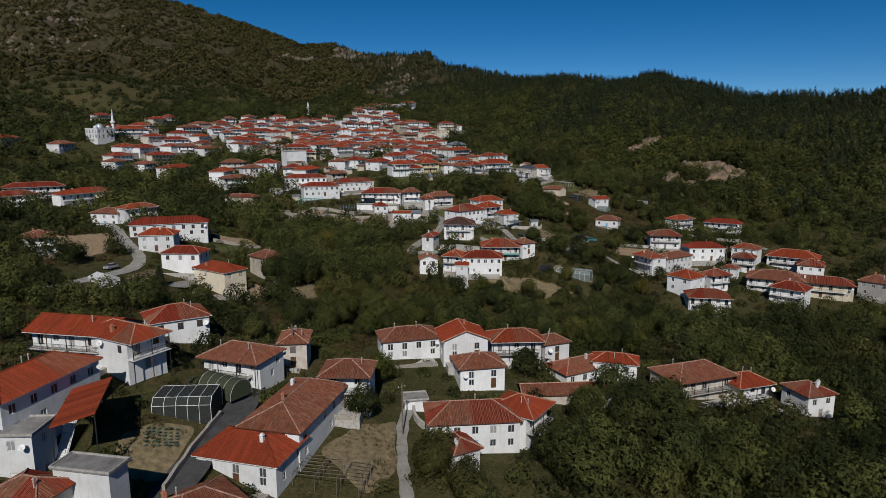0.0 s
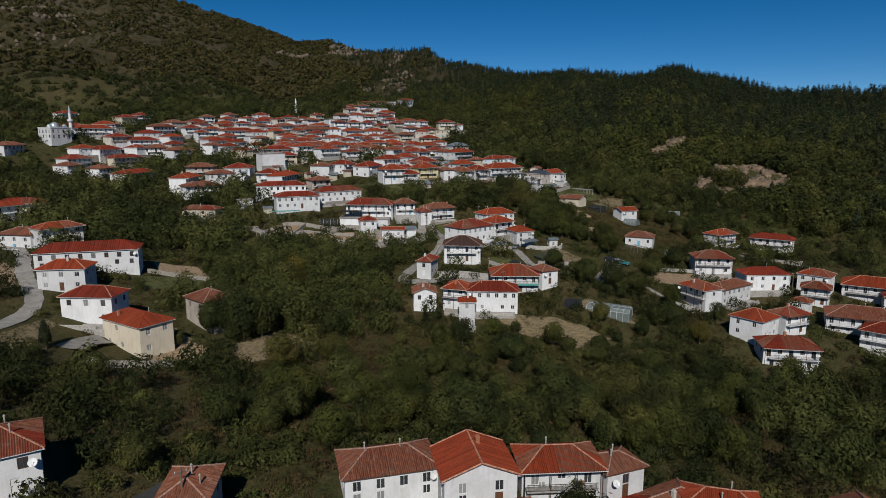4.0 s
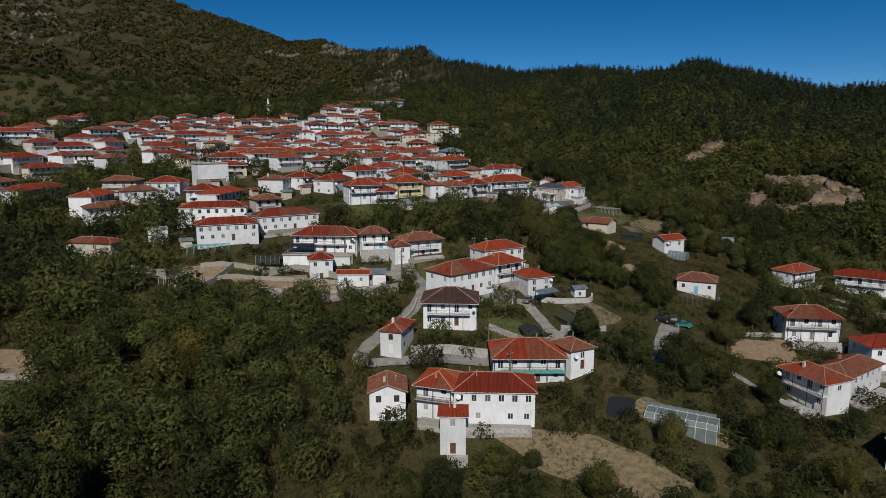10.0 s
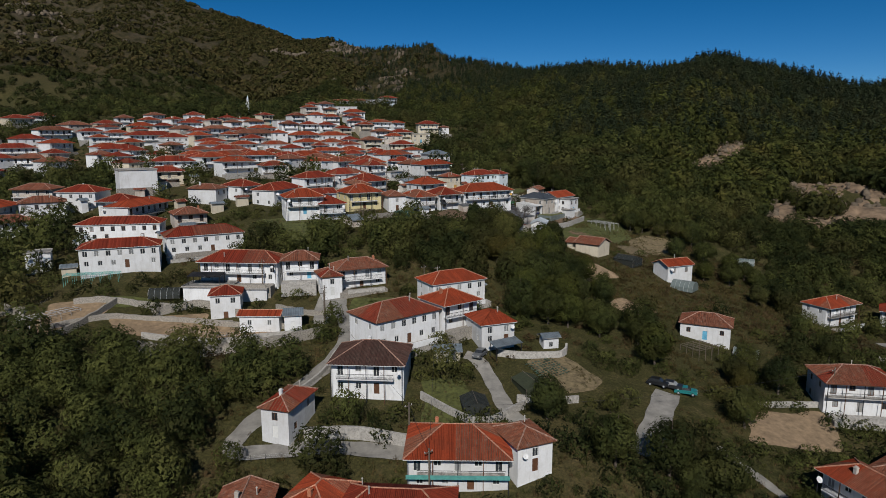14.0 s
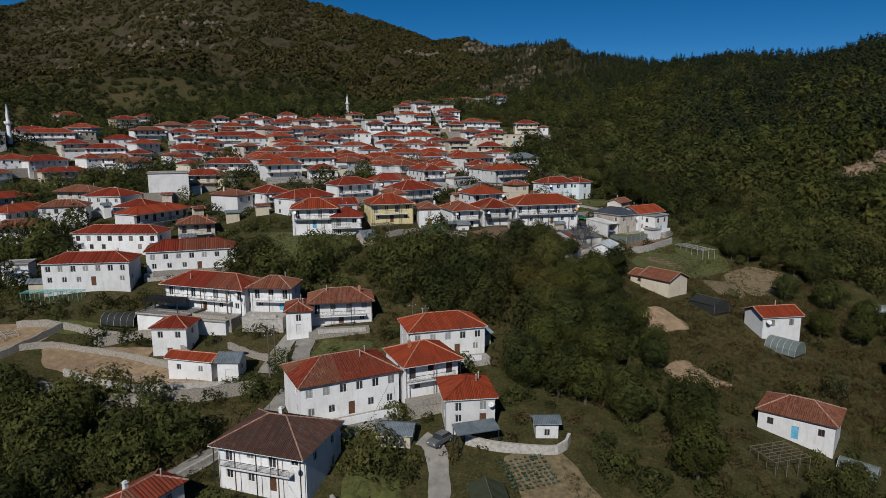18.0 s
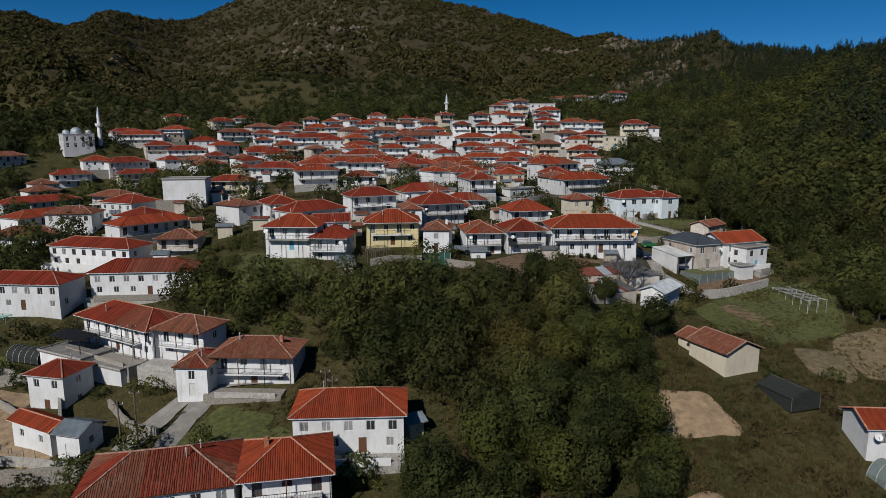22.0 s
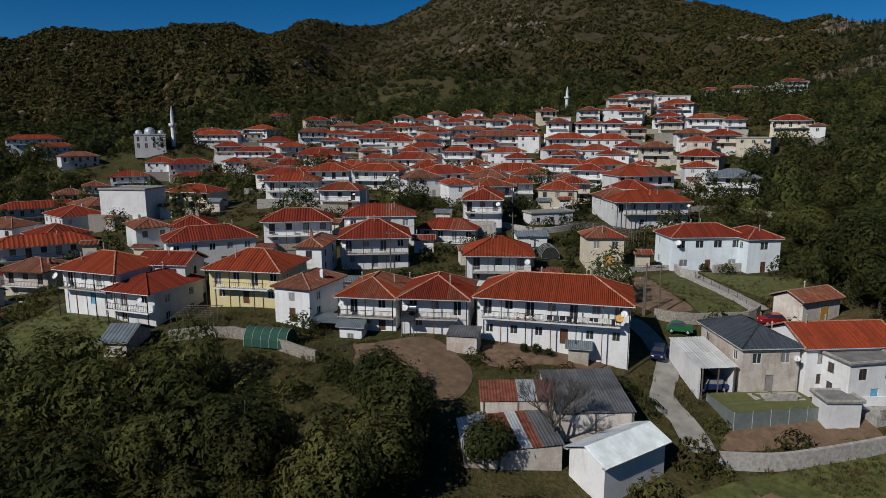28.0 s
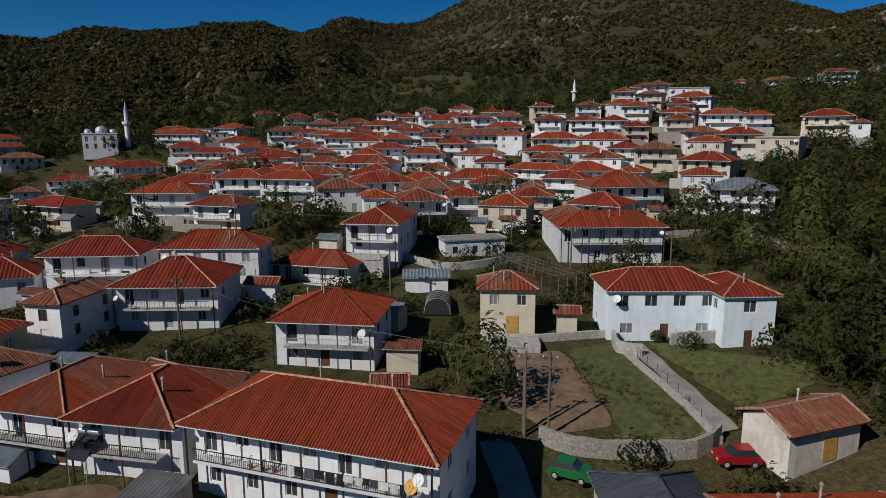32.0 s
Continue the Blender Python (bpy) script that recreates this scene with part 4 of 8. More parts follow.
lot(-5.4, 449.2, 56.1, 63, 10.5, 4.0, 2.6, "f", "f", "w", "P", 1)
lot(1.7, 432.7, 53.6, 50, 7.0, 4.0, 2.4, "m", "g", "w", "WN", 1)
lot(-10.3, 501.9, 59.0, 55, 18.2, 12.0, 5.5, "o", "h", "w", "B", 0)
lot(-48.3, 520.0, 61.0, 7, 18.9, 9.0, 5, "o", "h", "w", "B", 0)
lot(-65.2, 421.3, 59.6, 46, 14.2, 9.0, 5, "o", "h", "w", "B", 0)
lot(-89.0, 390.0, 55.8, 36, 12.0, 9.0, 7.2, "f", "f", "w", "W", 0)
lot(-38.3, 736.9, 100.0, 45, 16.0, 9.0, 5, "r", "h", "b", "B", 0)
lot(-53.4, 745.1, 99.0, 2, 13.3, 8.0, 4.5, "f", "f", "w", "P", 0)
lot(-64.4, 734.6, 97.0, 11, 16.8, 9.0, 5.5, "b", "h", "w", "B", 0)
lot(-77.0, 723.8, 96.0, -6, 19.2, 9.0, 5.5, "r", "h", "w", "B", 0)
lot(60.3, 414.6, 46.2, 48, 12.4, 9.0, 5.4, "o", "g", "w", "P", 2)
lot(-168.3, 294.9, 41.3, 58, 16.5, 9.0, 5.5, "o", "h", "w", "B", 0)
lot(-74.2, 349.9, 45.1, 13, 23.0, 9.0, 5, "r", "h", "w", "PD", 0)
lot(-84.2, 326.9, 40.6, 28, 5.6, 5.0, 5, "f", "f", "w", "P", 0)
lot(-107.3, 365.9, 48.4, 32, 13.3, 9.0, 6, "b", "h", "w", "P", 0)
lot(-51.5, 426.8, 58.1, 31, 11.3, 9.0, 4.6, "r", "h", "w", "B", 0)
lot(-85.8, 405.0, 56.6, 24, 13.9, 9.0, 5, "r", "h", "c", "B", 0)
lot(-64.3, 449.4, 61.0, 31, 14.8, 9.0, 5, "o", "h", "w", "B", 0)
lot(-39.3, 455.0, 57.8, 56, 7.0, 11.7, 5.4, "o", "h", "w", "P", 0)
lot(-31.5, 459.8, 57.5, 59, 10.9, 11.8, 5.4, "o", "h", "w", "B", 0)
lot(-31.9, 472.8, 57.5, 50, 7.3, 12.2, 5.4, "o", "h", "w", "B", 0)
lot(-56.0, 504.1, 58.7, 40, 20.3, 12.1, 5.4, "o", "h", "w", "P", 0)
lot(-32.3, 498.3, 57.8, 40, 5.6, 11.2, 5.4, "b", "h", "w", "B", 0)
lot(-52.3, 454.2, 58.9, 63, 11.3, 10.7, 5.4, "b", "h", "w", "P", 0)
lot(-58.1, 470.2, 59.2, 64, 16.6, 11.8, 5.4, "r", "h", "w", "B", 0)
lot(-108.6, 511.8, 65.7, 59, 14.6, 9.7, 5.4, "r", "h", "w", "B", 0)
lot(-92.6, 515.4, 64.2, 38, 13.6, 9.5, 5.4, "o", "h", "w", "B", 0)
lot(-79.0, 528.2, 63.9, 36, 15.2, 10.1, 5.4, "o", "h", "w", "P", 0)
lot(-64.2, 542.4, 64.9, 49, 14.0, 10.4, 5.4, "o", "h", "w", "B", 0)
lot(-51.2, 547.2, 64.7, 36, 13.7, 11.5, 5.4, "o", "h", "w", "P", 0)
lot(-41.7, 554.6, 66.1, 23, 10.1, 12.4, 5.4, "r", "h", "w", "B", 0)
lot(-36.9, 527.4, 60.5, 47, 14.5, 12.2, 5.4, "o", "h", "w", "B", 0)
lot(-23.5, 530.1, 60.6, 18, 7.9, 10.7, 5.4, "o", "h", "w", "B", 0)
lot(-95.5, 544.4, 69.9, 39, 25.7, 12.0, 5.4, "b", "h", "w", "B", 0)
lot(-68.7, 554.3, 68.9, 40, 17.7, 11.6, 5.4, "o", "h", "w", "B", 0)
lot(-53.0, 559.3, 68.6, 28, 17.3, 12.0, 5.4, "o", "h", "w", "P", 0)
lot(-94.3, 556.4, 72.9, 47, 14.9, 10.1, 5.4, "o", "h", "w", "B", 0)
lot(-119.3, 550.1, 72.6, 52, 16.8, 9.7, 5.4, "b", "h", "w", "B", 0)
lot(-137.2, 546.3, 72.5, 62, 14.0, 10.6, 5.4, "b", "h", "d", "P", 0)
lot(-165.3, 552.8, 74.2, 39, 15.4, 11.9, 5.4, "o", "h", "c", "B", 0)
lot(-169.5, 571.7, 78.0, 47, 10.8, 12.0, 5.4, "o", "h", "w", "B", 0)
lot(-141.2, 566.0, 76.2, 35, 13.6, 10.0, 5.4, "r", "h", "w", "B", 0)
lot(-70.4, 573.9, 75.2, 24, 11.6, 10.2, 5.4, "r", "h", "w", "B", 0)
lot(-60.0, 576.2, 75.0, 28, 10.4, 10.6, 5.4, "r", "h", "w", "B", 0)
lot(-48.6, 571.5, 72.8, 38, 9.0, 9.8, 5.4, "r", "h", "c", "B", 0)
lot(-140.9, 575.1, 78.2, 56, 11.4, 9.6, 5.4, "o", "h", "w", "P", 0)
lot(-123.9, 582.0, 79.4, 35, 9.9, 11.0, 5.4, "r", "h", "c", "B", 0)
lot(-111.5, 578.3, 78.6, 53, 7.1, 10.5, 5.4, "r", "h", "w", "B", 0)
lot(-88.6, 579.2, 77.8, 33, 9.0, 10.0, 5.4, "f", "f", "w", "P", 0)
lot(-82.9, 593.2, 81.2, 38, 10.4, 11.7, 5.4, "b", "h", "w", "B", 0)
lot(-70.1, 596.7, 81.5, 46, 11.4, 10.0, 5.4, "o", "h", "w", "P", 0)
lot(-104.7, 547.8, 71.5, 33, 10.7, 11.3, 5.4, "r", "h", "w", "B", 0)
lot(-81.1, 486.5, 60.7, 49, 8.1, 10.3, 5.4, "r", "h", "d", "B", 0)
lot(-74.2, 504.1, 60.3, 38, 10.1, 12.4, 5.4, "o", "h", "w", "P", 0)
lot(-56.5, 621.9, 87.7, 33, 14.9, 10.5, 5.4, "f", "f", "w", "P", 0)
lot(-48.1, 610.5, 83.6, 14, 15.3, 11.7, 5.4, "o", "h", "w", "B", 0)
lot(-47.8, 600.9, 80.9, 28, 10.4, 11.9, 5.4, "r", "h", "w", "B", 0)
lot(-42.8, 590.1, 77.6, 16, 12.5, 10.6, 5.4, "r", "h", "w", "B", 0)
lot(-28.5, 591.8, 76.7, 31, 14.8, 10.4, 5.4, "o", "h", "w", "B", 0)
lot(-17.8, 593.8, 76.3, 31, 8.6, 11.4, 5.4, "o", "h", "w", "B", 0)
lot(2.3, 597.2, 75.6, 14, 14.5, 11.0, 5.4, "r", "h", "c", "B", 0)
lot(13.1, 590.7, 73.4, 13, 5.9, 10.4, 5.4, "b", "h", "w", "P", 0)
lot(-25.1, 570.6, 70.9, 34, 11.4, 9.8, 5.4, "b", "h", "w", "B", 0)
lot(-13.1, 571.1, 70.3, 24, 13.5, 11.0, 5.4, "r", "h", "c", "B", 0)
lot(-0.9, 570.1, 69.3, 9, 11.0, 11.0, 5.4, "f", "f", "c", "P", 0)
lot(-10.1, 545.3, 63.5, 10, 14.2, 11.9, 5.4, "r", "h", "c", "B", 0)
lot(10.6, 517.7, 58.8, 25, 13.9, 11.5, 5.4, "m", "h", "w", "B", 0)
lot(-319.0, 429.2, 68.6, 72, 26.0, 11.6, 5.4, "o", "h", "w", "B", 0)
lot(-287.7, 429.6, 64.9, 84, 19.0, 10.3, 5.4, "o", "h", "w", "P", 0)
lot(-249.4, 428.1, 61.1, 85, 16.3, 10.5, 5.4, "b", "h", "w", "B", 0)
lot(-247.4, 491.9, 72.2, 65, 17.3, 9.5, 5.4, "r", "h", "w", "B", 0)
lot(-244.6, 501.5, 72.8, 57, 14.6, 10.3, 5.4, "f", "f", "w", "P", 0)
lot(-225.5, 502.7, 71.1, 69, 9.7, 11.4, 5.4, "f", "f", "c", "P", 0)
lot(-214.0, 484.4, 65.2, 57, 14.3, 11.4, 5.4, "r", "h", "d", "B", 0)
lot(-220.7, 454.0, 58.5, 63, 14.0, 12.0, 5.4, "o", "h", "w", "P", 0)
lot(-212.2, 462.7, 57.7, 78, 20.2, 12.4, 5.4, "r", "h", "w", "B", 0)
lot(-199.5, 461.3, 52.7, 65, 22.1, 10.0, 5.4, "r", "h", "c", "B", 0)
lot(-199.6, 478.9, 58.3, 73, 10.9, 10.9, 5.4, "r", "h", "w", "P", 0)
lot(-171.8, 477.0, 56.8, 65, 15.6, 11.7, 5.4, "b", "h", "w", "B", 0)
lot(-61.1, 381.8, 51.9, 80, 7.7, 11.0, 5.4, "b", "h", "w", "P", 0)
lot(-51.3, 387.2, 52.4, 59, 8.9, 11.2, 5.4, "r", "h", "w", "B", 1)
lot(-38.1, 383.9, 51.6, 70, 16.6, 9.6, 5.4, "r", "h", "w", "P", 1)
lot(-159.2, 387.7, 47.9, 79, 25.4, 10.0, 5.4, "r", "h", "w", "B", 0)
lot(-76.5, 365.7, 48.3, 79, 19.9, 9.6, 5.4, "o", "h", "w", "B", 0)
lot(-124.6, 366.6, 47.2, 92, 18.7, 10.0, 5.4, "o", "h", "w", "B", 0)
lot(-184.7, 500.0, 65.1, 69, 13.6, 10.9, 5.4, "o", "h", "w", "B", 0)
lot(-153.8, 492.1, 63.2, 52, 14.7, 10.6, 5.4, "o", "h", "w", "P", 0)
lot(-148.1, 504.8, 65.5, 54, 11.2, 10.2, 5.4, "o", "h", "c", "B", 0)
lot(-129.5, 506.6, 65.2, 35, 13.0, 10.7, 5.4, "f", "f", "w", "P", 0)
lot(-241.4, 555.2, 78.8, 64, 15.3, 12.1, 5.4, "r", "h", "c", "B", 0)
lot(-291.3, 563.3, 82.1, 70, 15.2, 11.1, 5.4, "r", "h", "w", "B", 0)
lot(-202.9, 526.9, 71.9, 56, 18.5, 10.5, 5.4, "b", "h", "w", "B", 0)
lot(-200.6, 544.6, 74.8, 65, 15.3, 12.0, 5.4, "b", "h", "d", "P", 0)
lot(-187.2, 554.8, 75.6, 47, 14.5, 11.2, 5.4, "r", "h", "c", "B", 0)
lot(-82.9, 465.6, 60.2, 48, 18.3, 10.0, 5.4, "o", "h", "w", "B", 0)
lot(-212.9, 422.4, 49.8, 73, 10.6, 12.4, 5.4, "b", "h", "w", "B", 0)
lot(-185.0, 404.1, 49.3, 77, 11.8, 10.6, 5.4, "b", "h", "w", "B", 0)
lot(-118.8, 472.1, 60.2, 50, 8.4, 10.5, 5.4, "r", "h", "w", "P", 0)
lot(-178.9, 488.6, 60.4, 53, 10.5, 12.1, 5.4, "r", "h", "d", "B", 0)
lot(-237.3, 570.9, 80.6, 50, 13.8, 12.4, 5.4, "r", "h", "w", "B", 0)
lot(-132.6, 521.5, 67.8, 41, 13.6, 12.4, 5.4, "r", "h", "w", "P", 0)
lot(-218.0, 438.7, 53.0, 66, 16.4, 12.1, 5.4, "r", "h", "w", "B", 0)
lot(-195.9, 309.8, 43.3, 35, 26.0, 10.3, 5.4, "r", "h", "w", "B", 0)
lot(-169.6, 311.1, 40.8, 28, 18.4, 10.7, 5.4, "r", "h", "c", "B", 0)
lot(-188.1, 283.5, 41.8, 46, 17.7, 10.4, 5.4, "r", "h", "w", "B", 0)
lot(-188.2, 485.0, 58.1, 8, 14.9, 11.5, 5.4, "b", "h", "w", "B", 0)
lot(-126.4, 393.1, 50.7, 5, 14.3, 9.9, 5.4, "b", "h", "d", "B", 0)
lot(-102.4, 380.4, 51.0, 2, 13.6, 11.1, 5.4, "r", "h", "w", "P", 0)
lot(-85.3, 371.2, 48.9, 6, 11.5, 10.9, 5.4, "r", "h", "w", "B", 0)
lot(-237.9, 517.3, 73.4, 15, 15.8, 12.5, 5.4, "o", "h", "w", "B", 0)
lot(127.2, 241.4, 14.4, -27, 20.3, 12.1, 5.4, "b", "h", "w", "B", 2)
lot(126.3, 228.8, 13.6, -42, 12.6, 9.9, 5.4, "r", "h", "w", "B", 2)
lot(149.0, 256.6, 16.4, -29, 10.4, 10.5, 5.4, "b", "h", "w", "P", 1)
lot(141.8, 236.6, 13.8, -25, 21.8, 9.6, 5.4, "b", "h", "c", "B", 1)
lot(146.9, 266.2, 17.9, -33, 19.9, 11.7, 5.4, "o", "h", "w", "B", 2)
lot(161.1, 233.9, 14.8, -47, 10.7, 10.3, 5.4, "b", "h", "g", "P", 1)
lot(-126.7, 200.5, 37.2, 37, 9.2, 9.8, 5.4, "b", "h", "w", "B", 0)
lot(-232.6, 489.9, 70.6, 33, 24.0, 11.8, 5.4, "o", "h", "w", "B", 0)
lot(-201.9, 503.2, 67.3, 47, 15.6, 12.4, 5.4, "r", "h", "w", "P", 0)
lot(-200.7, 490.7, 62.9, 42, 19.4, 11.5, 5.4, "r", "h", "w", "B", 0)
lot(-58.9, 360.2, 46.3, 33, 10.2, 9.5, 5.4, "b", "h", "d", "B", 0)
lot(-145.6, 488.3, 62.5, 40, 18.9, 10.9, 5.4, "r", "h", "w", "B", 0)
lot(-98.9, 441.5, 58.4, 24, 18.7, 10.9, 5.4, "r", "h", "w", "B", 0)
lot(-148.0, 526.8, 69.0, 46, 25.6, 11.1, 5.4, "r", "h", "w", "B", 0)
lot(-92.4, 491.2, 62.0, 31, 18.8, 11.9, 5.4, "r", "h", "w", "B", 0)
lot(-113.7, 356.5, 44.0, 39, 17.0, 9.7, 5.4, "b", "h", "w", "B", 0)
lot(42.0, 297.0, 31.0, 15, 4.2, 3.2, 2.7, "m", "g", "w", "P", 2)
lot(20.8, 290.2, 30.3, 5, 6.0, 4.5, 2.8, "m", "g", "c", "P", 2)
lot(11.4, 379.0, 48.3, 32, 4.0, 3.2, 2.6, "m", "g", "w", "P", 2)
lot(36.6, 395.2, 47.0, 30, 3.4, 3.0, 2.7, "m", "g", "s", "W", 2)
lot(-8.5, 357.0, 47.6, 40, 4.0, 7.0, 2.6, "m", "g", "d", "W", 1)
lot(-5.0, 108.5, 26.0, 10, 4.0, 3.2, 2.4, "f", "f", "w", "W", 2)
lot(66.0, 417.0, 47.0, 60, 4.0, 4.0, 2.6, "m", "g", "c", "P", 2)
lot(-105.5, 453.2, 58.5, 55, 10.7, 8.9, 5.4, "o", "h", "w", "B", 0)
lot(-103.6, 483.5, 62.1, 41, 12.1, 8.7, 5.4, "o", "h", "w", "B", 0)
lot(-77.8, 610.0, 86.9, 37, 9.8, 10.2, 5.4, "o", "h", "d", "B", 0)
lot(-2.8, 526.2, 60.8, 31, 9.9, 8.7, 5.4, "o", "h", "w", "P", 0)
lot(-59.1, 484.8, 58.7, 34, 12.7, 10.9, 5.4, "o", "h", "c", "B", 0)
lot(-80.7, 630.8, 89.8, 13, 9.0, 11.4, 5.4, "r", "h", "w", "B", 0)
lot(-105.6, 531.0, 69.3, 38, 8.6, 10.3, 5.4, "o", "h", "d", "B", 0)
lot(-19.2, 515.4, 59.5, 29, 11.9, 10.9, 5.4, "r", "h", "w", "B", 0)
lot(-179.4, 540.2, 73.4, 60, 9.8, 11.3, 5.4, "r", "h", "w", "P", 0)
lot(-159.4, 538.1, 72.2, 44, 8.6, 9.4, 5.4, "r", "h", "c", "B", 0)
lot(-154.1, 571.9, 78.4, 57, 9.6, 11.4, 5.4, "r", "h", "w", "B", 0)
lot(-134.9, 466.0, 59.5, 58, 10.1, 10.7, 5.4, "r", "h", "w", "B", 0)
lot(-100.5, 469.2, 60.3, 40, 12.2, 8.9, 5.4, "o", "h", "w", "B", 0)
lot(-28.7, 550.2, 66.0, 29, 12.6, 10.4, 5.4, "b", "h", "c", "B", 0)
lot(-5.2, 487.1, 56.5, 13, 12.2, 11.4, 5.4, "r", "h", "w", "B", 0)
lot(-17.5, 471.6, 56.6, 30, 10.7, 10.2, 5.4, "o", "h", "c", "P", 0)
lot(-180.7, 525.7, 71.0, 43, 12.9, 9.3, 5.4, "r", "h", "w", "B", 0)
lot(-63.2, 607.4, 85.4, 17, 9.1, 10.0, 5.4, "b", "h", "c", "B", 0)
lot(-101.6, 586.9, 81.3, 49, 9.2, 9.3, 5.4, "r", "h", "c", "B", 0)
lot(-121.6, 448.9, 57.4, 68, 9.1, 10.8, 5.4, "r", "h", "c", "P", 0)
lot(-168.3, 511.3, 67.9, 39, 9.2, 9.8, 5.4, "o", "h", "w", "B", 0)
lot(-84.3, 447.1, 60.0, 47, 13.0, 10.9, 5.4, "o", "h", "w", "B", 0)
lot(-69.8, 621.8, 89.5, 35, 10.7, 11.1, 5.4, "b", "h", "w", "B", 0)
lot(-45.1, 496.1, 58.1, 41, 11.3, 8.7, 5.4, "o", "h", "w", "B", 0)
lot(-186.0, 573.3, 79.5, 38, 10.5, 11.2, 5.4, "b", "h", "w", "B", 0)
lot(-67.7, 520.2, 62.1, 43, 9.7, 11.0, 5.4, "r", "h", "w", "P", 0)
lot(-125.4, 538.3, 71.3, 33, 11.6, 8.7, 5.4, "r", "h", "w", "B", 0)
lot(-128.8, 569.8, 77.6, 53, 9.1, 9.5, 5.4, "r", "h", "d", "B", 0)
lot(-81.1, 566.8, 75.6, 25, 10.5, 11.0, 5.4, "b", "h", "w", "B", 0)
lot(-44.8, 475.5, 58.2, 28, 13.0, 11.3, 5.4, "b", "h", "w", "B", 0)
lot(-134.6, 480.5, 61.8, 51, 9.1, 11.1, 5.4, "r", "h", "w", "B", 0)
lot(-70.8, 475.2, 60.1, 57, 9.4, 11.0, 5.4, "o", "h", "w", "B", 0)
lot(-22.5, 486.1, 57.2, 38, 9.9, 11.2, 5.4, "r", "h", "c", "B", 0)
lot(-55.1, 533.0, 63.1, 19, 9.8, 10.4, 5.4, "r", "h", "w", "B", 0)
lot(-81.9, 546.8, 70.1, 29, 9.5, 9.6, 5.4, "o", "h", "w", "P", 0)
lot(-147.9, 474.6, 60.1, 63, 9.8, 10.3, 5.4, "b", "h", "w", "B", 0)
lot(-122.6, 495.7, 64.1, 61, 8.8, 10.3, 5.4, "b", "h", "d", "B", 0)
lot(-120.3, 525.0, 68.8, 56, 12.0, 11.0, 5.4, "o", "h", "c", "B", 0)
lot(-103.9, 499.9, 64.3, 48, 10.3, 10.5, 5.4, "o", "h", "w", "P", 0)
lot(-36.3, 578.1, 75.1, 25, 9.8, 11.4, 5.4, "o", "h", "c", "B", 0)
lot(-151.5, 551.2, 74.3, 36, 11.1, 8.9, 5.4, "r", "h", "w", "B", 0)
lot(-16.2, 557.7, 68.2, 8, 11.5, 8.6, 5.4, "o", "h", "d", "P", 0)
lot(-166.2, 525.5, 70.3, 38, 12.3, 8.6, 5.4, "o", "h", "w", "B", 0)
lot(-102.6, 568.7, 77.0, 38, 10.6, 9.4, 5.4, "b", "h", "w", "B", 0)
lot(-147.3, 586.9, 81.4, 36, 11.8, 11.5, 5.4, "r", "h", "w", "P", 0)
lot(-93.2, 457.9, 59.6, 66, 12.0, 10.8, 5.4, "r", "h", "w", "B", 0)
lot(-33.4, 513.0, 59.2, 23, 11.6, 9.9, 5.4, "r", "h", "w", "B", 0)
lot(-172.3, 585.8, 81.4, 58, 9.8, 11.5, 5.4, "b", "h", "w", "B", 0)
lot(-114.8, 565.6, 76.5, 51, 8.6, 10.6, 5.4, "b", "h", "w", "B", 0)
lot(-59.3, 589.8, 80.2, 19, 10.7, 9.1, 5.4, "o", "h", "w", "B", 0)
lot(-91.7, 528.2, 67.3, 30, 11.6, 10.8, 5.4, "r", "h", "w", "B", 0)
lot(-39.8, 539.8, 63.5, 27, 12.1, 10.4, 5.4, "r", "h", "w", "P", 0)
lot(-82.9, 395.5, 56.0, 49, 3.8, 3.1, 2.5, "x", "g", "w", "W", 0)
lot(-73.2, 321.3, 40.4, 28, 4.1, 3.3, 2.5, "m", "g", "c", "W", 0)
lot(-59.8, 345.2, 45.2, 39, 4.2, 3.1, 2.5, "m", "g", "c", "W", 0)
lot(-70.9, 485.4, 61.3, 24, 4.1, 3.0, 2.5, "b", "g", "w", "W", 0)
lot(3.2, 494.7, 58.2, 42, 4.2, 3.6, 2.5, "x", "g", "c", "W", 0)
lot(-100.6, 509.7, 66.7, 26, 3.3, 3.5, 2.5, "m", "g", "w", "W", 0)
lot(-65.9, 457.5, 61.6, 51, 4.1, 3.0, 2.5, "x", "g", "w", "W", 0)
lot(7.8, 393.2, 51.0, 18, 4.4, 3.3, 2.5, "b", "g", "d", "W", 2)
lot(-60.5, 389.1, 54.5, 17, 2.9, 3.5, 2.5, "x", "g", "w", "W", 0)
lot(24.7, 435.4, 52.2, 40, 3.3, 3.1, 2.5, "b", "g", "c", "W", 1)
lot(-55.7, 351.7, 46.7, 30, 4.3, 2.8, 2.5, "m", "g", "w", "W", 0)
lot(-91.5, 481.4, 62.8, 23, 4.5, 3.5, 2.5, "b", "g", "d", "W", 0)
lot(-25.8, 388.9, 53.4, 33, 3.8, 2.7, 2.5, "x", "g", "d", "W", 1)
lot(-49.8, 442.5, 60.0, 36, 3.4, 3.4, 2.5, "m", "g", "c", "W", 0)
lot(-97.9, 371.7, 51.6, 52, 2.9, 3.6, 2.5, "m", "g", "w", "W", 0)
lot(-84.7, 383.2, 54.1, 20, 3.9, 2.7, 2.5, "x", "g", "d", "W", 0)
lot(-60.1, 512.5, 61.6, 47, 3.8, 2.9, 2.5, "m", "g", "w", "W", 0)
lot(-47.5, 375.5, 52.4, 36, 4.6, 2.6, 2.5, "x", "g", "c", "W", 1)
